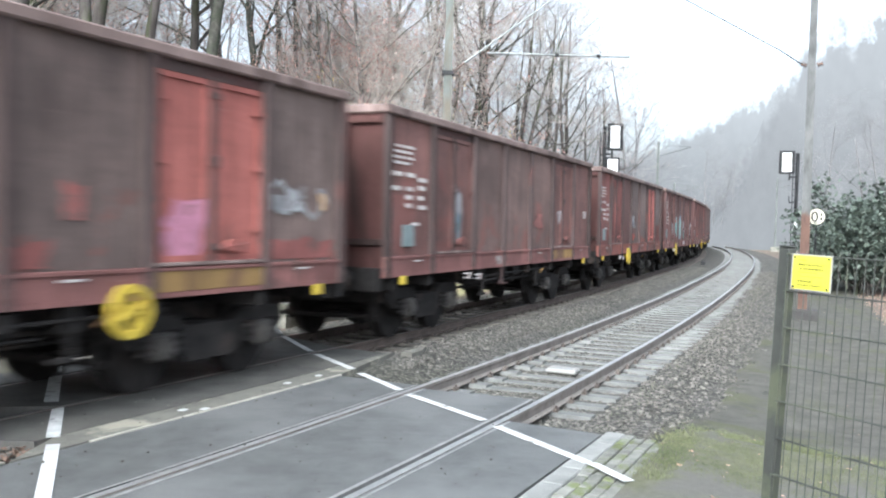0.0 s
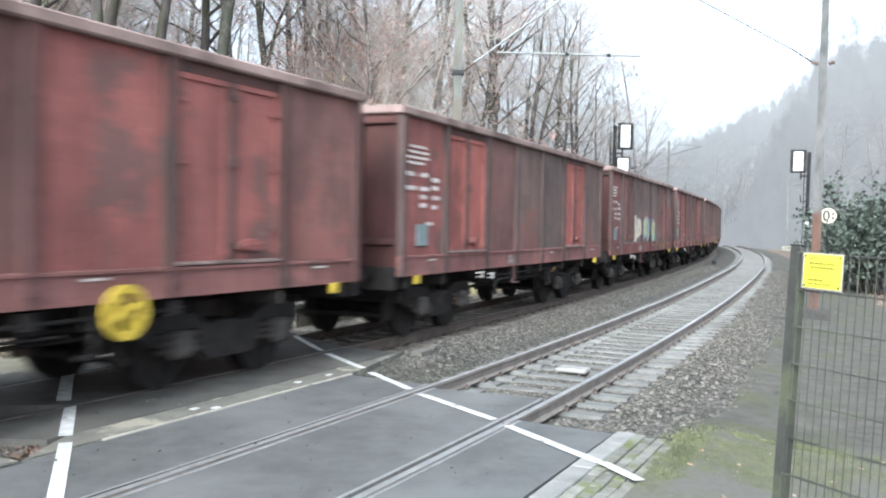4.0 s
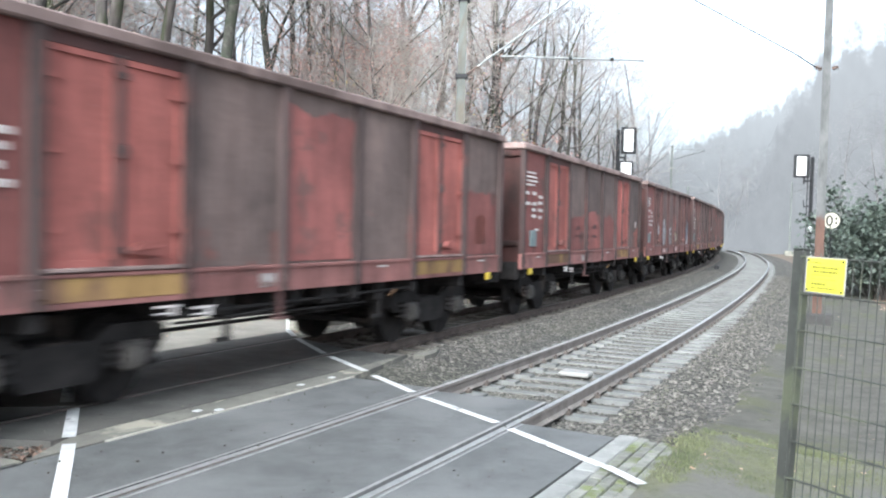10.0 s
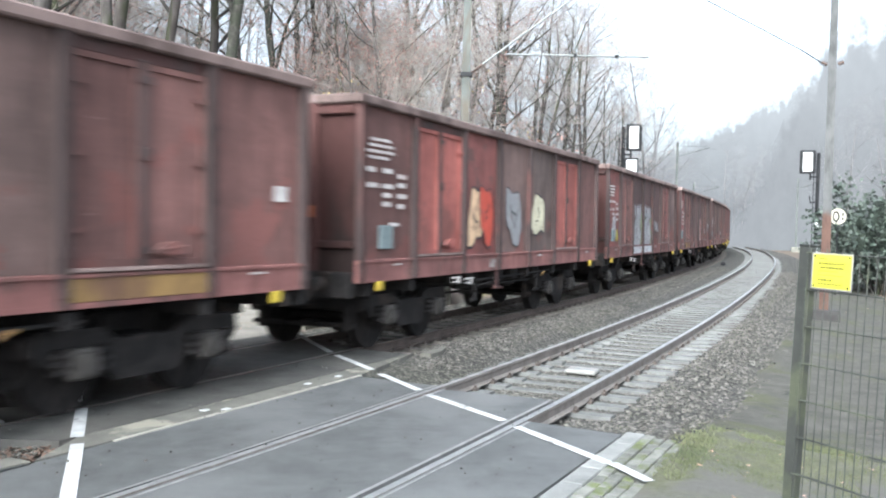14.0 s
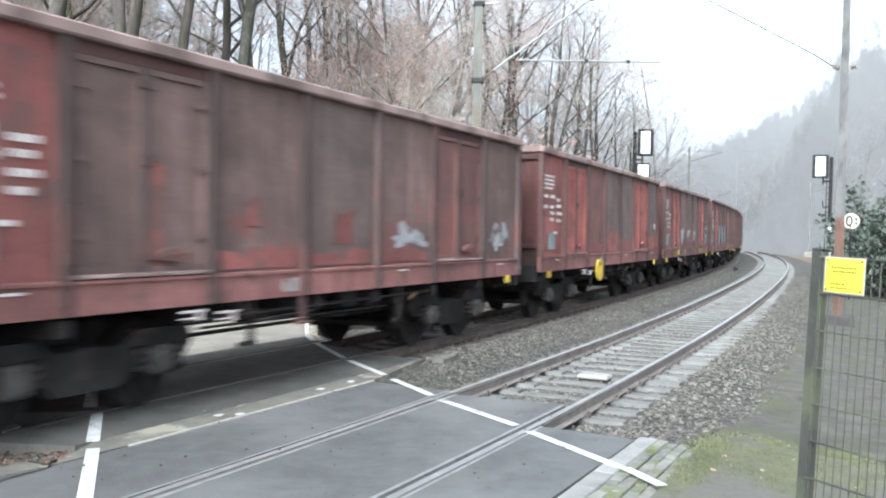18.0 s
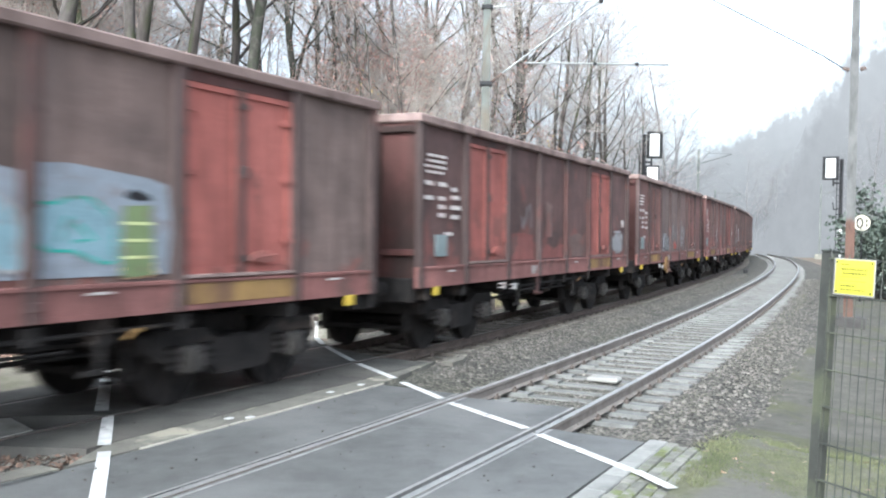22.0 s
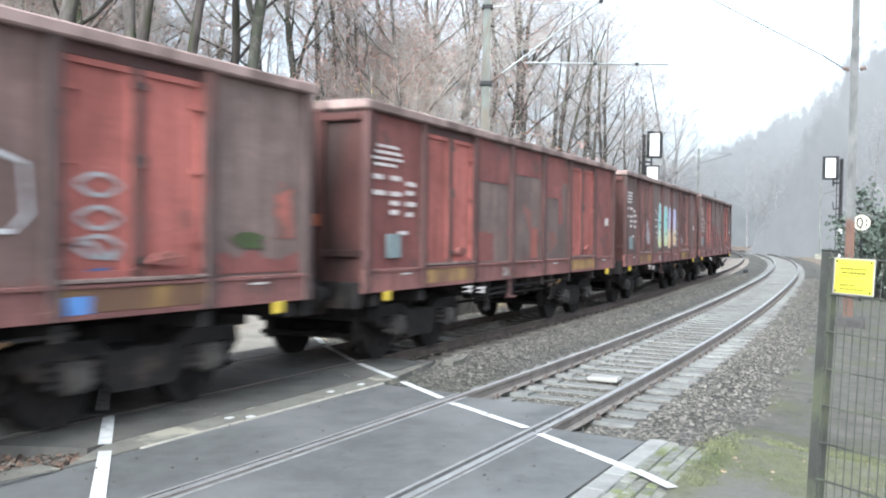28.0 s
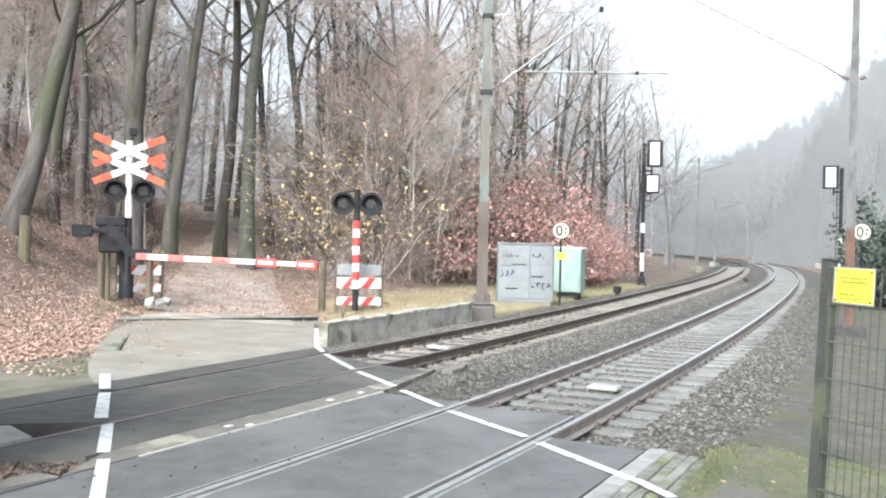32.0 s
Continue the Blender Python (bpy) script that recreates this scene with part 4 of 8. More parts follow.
for y in (-0.75, 0.75):
    d = 1 if y > 0 else -1
    rod(bm, (0, y - 0.065, 0), (0, y + 0.065, 0), 0.46, n=28)
    rod(bm, (0, y - d * 0.065, 0), (0, y - d * 0.095, 0), 0.485, n=28)
    rod(bm, (0, y + d * 0.066, 0), (0, y + d * 0.078, 0), 0.38, 0.30, 20)
    for k in range(3):
        a = 2.1 * k
        rod(bm, (0.24 * math.cos(a), y + d * 0.07, 0.24 * math.sin(a)), (0.24 * math.cos(a), y + d * 0.085, 0.24 * math.sin(a)), 0.035, n=8)
rod(bm, (0, -1.0, 0), (0, 1.0, 0), 0.075, n=10)
WM["wheelset"] = mesh_of("wheelset", bm, M_WHEEL)
bm = bmesh.new()
box(bm, -0.15, 0.15, -0.13, 0.02, -0.15, 0.15, 0.03)
rod(bm, (0, -0.17, 0), (0, -0.12, 0), 0.10, n=12)
WM["axle_box"] = mesh_of("axle_box", bm, M_AXLE)
bm = bmesh.new()
rings = []
for i in range(13):
    r_ = 0.085 if (i // 2) % 2 == 0 else 0.062
    rings.append([bm.verts.new((r_ * math.cos(a), r_ * math.sin(a), -0.12 + 0.02 * i)) for a in (2 * math.pi * k / 10 for k in range(10))])
for a, b in zip(rings[:-1], rings[1:]):
    for k in range(10):
        bm.faces.new((a[k], a[(k + 1) % 10], b[(k + 1) % 10], b[k]))
bm.faces.new(rings[-1])
bm.faces.new(rings[0][::-1])
WM["spring"] = mesh_of("spring", bm, M_UNDER)
bm = bmesh.new()
box(bm, -0.085, 0.085, -0.03, 0.03, -0.07, 0.07, 0.015)
WM["bracket"] = mesh_of("shunting_step", bm, M_YELLOW)
bm = bmesh.new()
for i in range(28):
    a, b = 2 * math.pi * i / 28, 2 * math.pi * (i + 1) / 28
    q = [bm.verts.new((r_ * math.cos(t_), y_, r_ * math.sin(t_))) for t_ in (a, b) for r_, y_ in ((0.27, -0.03), (0.27, 0.03), (0.19, 0.03), (0.19, -0.03))]
    for j in range(4):
        bm.faces.new((q[j], q[(j + 1) % 4], q[4 + (j + 1) % 4], q[4 + j]))
bmesh.ops.remove_doubles(bm, verts=bm.verts[:], dist=0.0005)
bmesh.ops.recalc_face_normals(bm, faces=bm.faces[:])
for k in range(4):
    a = k * math.pi / 2 + 0.4
    rod(bm, (0, 0.01, 0), (0.21 * math.cos(a), 0.0, 0.21 * math.sin(a)), 0.045, 0.03, n=6)
rod(bm, (0, -0.03, 0), (0, 0.2, 0), 0.06, n=10)
WM["handwheel"] = mesh_of("brake_handwheel", bm, M_YELLOW)
bm = bmesh.new()
box(bm, -0.20, 0.20, -0.03, 0.0, -0.17, 0.17, 0.008)
WM["card"] = mesh_of("card_holder", bm, M_CARD)
# far side wall, one piece, with its posts
bm = bmesh.new()
box(bm, -HALF, HALF, SIDE - 0.07, SIDE - 0.04, SILL, TOP)
for x in POSTS:
    box(bm, x - 0.06, x + 0.06, SIDE - 0.04, SIDE + 0.02, SILL, TOP)
WM["far_side"] = mesh_of("side_wall", bm, M_BROWN)


def lettering_mesh(seed):
    """Rows of unreadable stencil writing as plain bars."""
    rr = random.Random(seed)
    bm = bmesh.new()

    def bar(x, z, w, h):
        box(bm, x, x + w, -0.003, 0.003, z, z + h)
    for i, (w, dx) in enumerate(((0.62, 0.06), (0.66, 0.02), (0.78, -0.06), (0.6, 0.0))):
        x = -0.62 + dx
        while x < -0.62 + dx + w:
            k = rr.uniform(0.03, 0.09)
            bar(x, 3.06 - i * 0.085, k, 0.042)
            x += k + 0.022
    for cx, zs in ((-0.66, (2.62, 2.40)), (-0.18, (2.62, 2.40, 2.27, 2.14)), (0.28, (2.56, 2.43, 2.27, 2.12))):
        for z in zs:
            w = rr.uniform(0.20, 0.30)
            x = cx
            while x < cx + w:
                k = rr.uniform(0.03, 0.085)
                bar(x, z, k, 0.068)
                x += k + 0.018
    bar(0.05, 1.86, 0.28, 0.05)
    return mesh_of("lettering", bm, M_LETTER)


LETTERS = [lettering_mesh(k) for k in range(3)]
bm = bmesh.new()
box(bm, -0.15, 0.15, -0.004, 0.004, -0.08, 0.08)
WM["plate"] = mesh_of("data_panel", bm, surf("dull_stencil_panel", (0.24, 0.215, 0.205), (0.33, 0.30, 0.29), 12.0, 0.8, 0.05, 60, c3=(0.15, 0.10, 0.09), s3=9.0, lo3=0.48, hi3=0.56))
bm = bmesh.new()
box(bm, -0.14, 0.14, -0.004, 0.004, -0.012, 0.012)
WM["dash"] = mesh_of("data_strip", bm, M_LETTER)
bm = bmesh.new()
box(bm, -0.9, 0.9, -0.004, 0.004, SILL + 0.06, BAND - 0.07)
WM["ochre"] = mesh_of("ochre_patch", bm, M_OCHRE)
bm = bmesh.new()
box(bm, -0.02, 0.02, -0.14, 0.14, -0.08, 0.08)
WM["end_label"] = mesh_of("end_label", bm, M_ORANGE)

# paint colours of the graffiti
GP = {}
for nm, c in (("white", (0.50, 0.50, 0.52)), ("mint", (0.27, 0.44, 0.42)), ("lilac", (0.43, 0.40, 0.58)), ("sky", (0.20, 0.31, 0.36)), ("lime", (0.52, 0.57, 0.28)), ("pink", (0.46, 0.20, 0.28)),
              ("black", (0.03, 0.03, 0.035)), ("peach", (0.70, 0.48, 0.30)), ("silver", (0.29, 0.29, 0.30)), ("red", (0.50, 0.08, 0.05)), ("blue", (0.10, 0.22, 0.50)), ("cream", (0.66, 0.62, 0.45)), ("teal", (0.05, 0.33, 0.28)), ("green", (0.16, 0.21, 0.10)), ("yellow", (0.60, 0.52, 0.06)), ("haze", (0.23, 0.26, 0.30)), ("smear", (0.085, 0.040, 0.038)), ("chrome", (0.62, 0.62, 0.63)), ("pear", (0.34, 0.38, 0.22)), ("rose", (0.44, 0.20, 0.18)), ("blush", (0.55, 0.38, 0.36))):
    GP[nm] = surf("spray_" + nm, tuple(v * 0.78 for v in c), c, 4.0, 0.75, 0.05, 60, c3=tuple(v * 0.35 + k for v, k in zip(c, (0.085, 0.05, 0.045))), s3=4.5, lo3=0.54, hi3=0.66)


def blob(cx, cz, w, h, seed, rough=0.25, n=28):
    rr = random.Random(seed)
    ph = [rr.uniform(0, 6.28) for _ in range(4)]
    pts = []
    for i in range(n):
        a = 2 * math.pi * i / n
        r = 1 + rough * (0.5 * math.sin(2 * a + ph[0]) + 0.35 * math.sin(3 * a + ph[1]) + 0.3 * math.sin(5 * a + ph[2]) + 0.2 * math.sin(8 * a + ph[3]))
        r *= rr.uniform(0.86, 1.10)
        pts.append((cx + w / 2 * r * math.cos(a), cz + h / 2 * r * math.sin(a)))
    return pts


def splash(parent, col, cx, cz, w, h, seed, rough=0.3, level=0):
    """A patch of sprayed paint on the wagon's side."""
    bm = bmesh.new()
    pts = blob(cx, cz, w, h, seed, rough)
    y = -SIDE + 0.045 - 0.014 - 0.003 * level
    vs = [bm.verts.new((u, y, v)) for u, v in pts]
    bm.faces.new(vs)
    if bm.faces[:][0].normal.y > 0:
        bmesh.ops.reverse_faces(bm, faces=bm.faces[:])
    bmesh.ops.solidify(bm, geom=bm.faces[:], thickness=0.002)
    return part("graffiti", bm, GP[col], parent, col + " sprayed graffiti")


WAGONS, AXLES = [], []
M_SHEETS = {"m": M_MAROON, "d": M_DARK, "e": M_DARK2, "b": M_BROWN, "r": M_RED}


def wagon(look_, door, post=None, letters=0, handwheel=None, ochre=(), card=True, rim=None, sill=None, wheel_paint=None, wheel_label="yellow brake handwheel"):
    """look_: a letter a bay for the five sheets, rear to front; door: the doors' paint."""
    w = new("goods_wagon")
    rows_ = iter(look_)
    for k in range(7):
        x = (POSTS[k] + POSTS[k + 1]) / 2
        if k in DOORS:
            for nm, dx in (("leaf_a", DW / 2 - 0.02), ("leaf_b", -DW / 2 + 0.02)):
                own_mat(part("door_leaf", WM[nm], None, w, m=pose(x + dx, -SIDE + 0.05, 0)), door[DOORS.index(k)] if isinstance(door, tuple) else door)
            part("door_bar", WM["door_bar"], None, w, m=pose(x, -SIDE + 0.05, 0))
            part("door_lintel", WM["lintel"], None, w, m=pose(x, -SIDE + 0.05, 0))
        else:
            own_mat(part("side_sheet", WM["sheet", k], None, w, m=pose(x, -SIDE + 0.045, 0)), M_SHEETS[next(rows_)])
    for x in POSTS:
        own_mat(part("side_post", WM["post"], None, w, m=pose(x, -SIDE + 0.05, 0)), post or M_POST)
    own_mat(part("side_sill", WM["band"], None, w, m=pose(0, -SIDE + 0.02, 0)), sill or M_SILL)
    for k in ochre:
        part("ochre_patch", WM["ochre"], None, w, "flaking ochre paint patch", m=pose((POSTS[k] + POSTS[k + 1]) / 2, -SIDE - 0.006, 0))
    own_mat(part("top_rim", WM["rim"], None, w), rim or M_RIMRUST)
    part("side_wall", WM["far_side"], None, w)
    for d in (1, -1):
        e = part("end_wall", WM["end"], None, w, m=pose(d * (HALF - 0.02), 0, 0, 0, 0, 0 if d > 0 else 180))
        em_ = M_END
        own_mat(e, em_)
        for y in (-0.72, 0.0, 0.72):
            own_mat(part("end_post", WM["end_post"], None, e, m=pose(0, y, 0)), em_)
        for z in (1.60, TOP - 0.10):
            own_mat(part("end_rail", WM["end_rail"], None, e, m=pose(0, 0, z)), em_)
        part("headstock", WM["headstock"], None, w, m=pose(d * (HALF + 0.02), 0, 0))
        part("coupling", WM["hook"], None, w, m=pose(d * (HALF + 0.12), 0, 1.02, 0, 0, 0 if d > 0 else 180))
        for y in (-0.875, 0.875):
            part("buffer", WM["buffer"], None, w, m=pose(d * (HALF + 0.10), y, 1.06, 0, 0, 0 if d > 0 else 180))
        part("shunting_step", WM["bracket"], None, w, "yellow step bracket", m=pose(d * (HALF - 0.62), -SIDE + 0.0, SILL - 0.06))
        b = part("bogie", WM["bogie"], None, w, m=pose(d * 3.95, 0, 0))
        part("brake_rigging", WM["rigging"], None, b)
        for y in (-1.0, 1.0):
            part("side_frame", WM["side_frame"], None, b, m=pose(0, y, 0))
        for x in (-0.88, 0.88):
            ws = part("wheelset", WM["wheelset"], None, b, m=pose(x, 0, 0.46))
            part("axle_box", WM["axle_box"], None, b, m=pose(x, -1.06, 0.52))
            for dx in (-0.25, 0.25):
                part("spring", WM["spring"], None, b, m=pose(x + dx, -1.10, 0.56))
            AXLES.append((len(WAGONS), d * 3.95 + x, ws))
    part("end_label", WM["end_label"], None, w, "orange hazard label", m=pose(-HALF - 0.12, -0.62, 2.05))
    part("underframe", WM["frame"], None, w)
    for k in DOORS:
        x = (POSTS[k] + POSTS[k + 1]) / 2
        own_mat(part("door_latch", WM["latch"], None, w, m=pose(x + 0.30, -SIDE + 0.01, 1.56)), door[DOORS.index(k)] if isinstance(door, tuple) else door)
        part("door_catch", WM["catch"], None, w, "dark door catch", m=pose(x, -SIDE + 0.005, 2.52))
        part("door_ledge", WM["ledge"], None, w, "worn ledge under the doors", m=pose(x, -SIDE + 0.02, BAND + 0.005))
    part("foot_step", WM["foot_step"], None, w, "red-brown hanging step", m=pose(-0.92, -SIDE + 0.03, 0))
    part("release_handle", WM["release"], None, w, "yellow release handle", m=pose(2.09, -SIDE + 0.08, 0.88))
    part("brake_gear", WM["gear"], None, w)
    part("change_over_lever", WM["lever"], None, w, "pale brake change-over lever", m=pose(-2.9, -SIDE - 0.01, SILL - 0.06))
    part("change_over_lever", WM["lever"], None, w, "pale brake change-over lever", m=pose(-2.35, -SIDE - 0.01, SILL - 0.10))
    tagged(part("lettering", LETTERS[letters % 3], None, w, "rows of unreadable white stencilled writing", m=pose((POSTS[6] + POSTS[7]) / 2, -SIDE + 0.02, 0)), kind="stuff")
    if card:
        part("card_holder", WM["card"], None, w, "grey card holder", m=pose(POSTS[7] + 0.75, -SIDE + 0.03, 1.70))
    part("data_panel", WM["plate"], None, w, "white data panel", m=pose(-1.2, -SIDE - 0.01, 1.21))
    for x in (-5.1, 1.6, 5.3):
        part("data_strip", WM["dash"], None, w, "small white marking", m=pose(x, -SIDE - 0.01, 1.30))
    if handwheel is not None:
        own_mat(part("brake_handwheel", WM["handwheel"], None, w, wheel_label, m=pose(handwheel, -SIDE - 0.03, SILL - 0.10)), wheel_paint or M_YELLOW)
    return w


def repaint(n, x0, x1, z0, z1, mat=None, rag=0.06):
    """A patch of another coat, squared, with an uneven edge."""
    bm = bmesh.new()
    y = -SIDE + 0.045 - 0.012
    rr = random.Random(int(x0 * 100) + 7 * n)
    k, j = 22, 10

    def uneven(u, seed):
        return rag * (1.6 * noise.noise((u * 1.6, seed, 0.0)) + 1.1 * noise.noise((u * 6.0, seed, 4.0)) + rr.uniform(-0.25, 0.25))
    top = [(x0 + (x1 - x0) * i / k, z1 + uneven(x0 + (x1 - x0) * i / k, n + 0.5)) for i in range(k + 1)]
    left = [(x0 + abs(uneven(z0 + (z1 - z0) * i / j, n + 9.3)), z0 + (z1 - z0) * i / j) for i in range(1, j)]
    right = [(x1 - abs(uneven(z0 + (z1 - z0) * i / j, n + 3.7)), z0 + (z1 - z0) * i / j) for i in range(1, j)]
    prism(bm, [(x0, z0), (x1, z0)] + right + top[::-1] + left[::-1], y, y + 0.003)
    return part("paint_patch", bm, mat or M_RED, WAGONS[n], "squared patch of another coat of paint")


# from the tail of the train to its head
D, B = M_DOOR, M_BROWN
SPEC = [
    dict(look_="ddddb", door=D, letters=0),
    dict(look_="eeede", door=B, letters=1, ochre=(1, 5), post=M_POST_RED),
    dict(look_="rdddr", door=D, letters=2, ochre=(1, 5), post=M_POST_RED),
    dict(look_="deddr", door=D, letters=0, ochre=(1,)),
    dict(look_="ebbbr", door=B, letters=1),
    dict(look_="edeer", door=(M_RED, M_DARK2), letters=2, ochre=(1, 5), post=M_POST_RED),
    dict(look_="beddb", door=B, letters=0, ochre=(1, 5), handwheel=-1.7, wheel_paint=M_OCHRE, wheel_label="rusty yellow-brown brake handwheel"),
    dict(look_="mmmmm", door=D, letters=1, ochre=(1,)),
    dict(look_="ddddr", door=D, letters=2, ochre=(1, 5)),
    dict(look_="eddeb", door=D, letters=0, ochre=(1, 5)),
    dict(look_="dddbr", door=D, letters=1, handwheel=-1.5, post=M_POST_RED),
    dict(look_="eeder", door=(B, M_DARK2), letters=2),
    dict(look_="emmmr", door=B, letters=0, ochre=(5,)),
    dict(look_="emmmr", door=B, letters=1),
    dict(look_="bderb", door=D, letters=2),
    dict(look_="beeeb", door=B, letters=0, ochre=(1, 5)),
    dict(look_="beeer", door=B, letters=1, card=True, post=M_POST_RED),
    dict(look_="ddddr", door=D, letters=2, ochre=(1, 5)),
    dict(look_="ddddr", door=D, letters=0, ochre=(1, 5)),
    dict(look_="rrrrb", door=M_RED, letters=1, ochre=(1, 5), sill=M_RED),
    dict(look_="dddde", door=D, letters=2, ochre=(1,), sill=M_ORANGE_RED),
    dict(look_="ebbbr", door=D, letters=0, ochre=(1,), sill=M_ORANGE_RED),
    dict(look_="edddr", door=B, letters=1, ochre=(1,), sill=M_RED),
    dict(look_="edebr", door=D, letters=2),
    dict(look_="brbrr", door=M_RED, letters=0, handwheel=1.95, post=M_POST_RED),
    dict(look_="mmmmb", door=B, letters=1, handwheel=-1.9, post=M_POST_RED),
    dict(look_="dddbr", door=(D, M_RED), letters=2, handwheel=-1.45, sill=M_ORANGE_RED),
    dict(look_="beeeb", door=B, letters=0, ochre=(1,)),
    dict(look_="dddee", door=D, letters=1, ochre=(1,), handwheel=2.3),
    dict(look_="edbeb", door=D, letters=2),
    dict(look_="beeeb", door=B, letters=0),
]
LOOKS = {"m": "grimy maroon", "d": "grimy dark", "e": "grimy brown", "b": "brown", "r": "faded red"}
for sp in SPEC:
    w = wagon(**sp)
    doors = "bright red doors" if sp["door"] is D or isinstance(sp["door"], tuple) else "dull brown doors"
    tagged(w, "open steel goods wagon, %s sides, %s, moving" % (LOOKS[sp["look_"][2]], doors), "goods wagon", group="wagons of the goods train")
    WAGONS.append(w)


def spray(n, items):
    for i, (col, cx, cz, a, b, *more) in enumerate(items):
        splash(WAGONS[n], col, cx, cz, a, b, n * 50 + i, more[0] if more else 0.3, i % 6)


def stroke(n, col, pts, w=0.07, level=2):
    """A sprayed ribbon along (x, z) points."""
    bm = bmesh.new()
    y = -SIDE + 0.045 - 0.014 - 0.003 * level
    q = [Vector(c) for c in pts]
    closed = (q[0] - q[-1]).length < 1e-6
    left, right = [], []
    for i, c in enumerate(q):
        a = q[i - 1] if i else (q[-2] if closed else c)
        b = q[i + 1] if i < len(q) - 1 else (q[1] if closed else c)
        d = (b - a).normalized()
        u = Vector((-d.y, d.x)) * w / 2
        left.append(bm.verts.new((c.x + u.x, y, c.y + u.y)))
        right.append(bm.verts.new((c.x - u.x, y, c.y - u.y)))
    for i in range(len(q) - 1):
        f = bm.faces.new((left[i], right[i], right[i + 1], left[i + 1]))
        f.normal_update()
        if f.normal.y > 0:
            f.normal_flip()
    part("graffiti", bm, GP[col], WAGONS[n], col + " sprayed line")


def ring(cx, cz, w, h, k=14):
    return [(cx + w / 2 * math.cos(2 * math.pi * i / k), cz + h / 2 * math.sin(2 * math.pi * i / k)) for i in range(k + 1)]


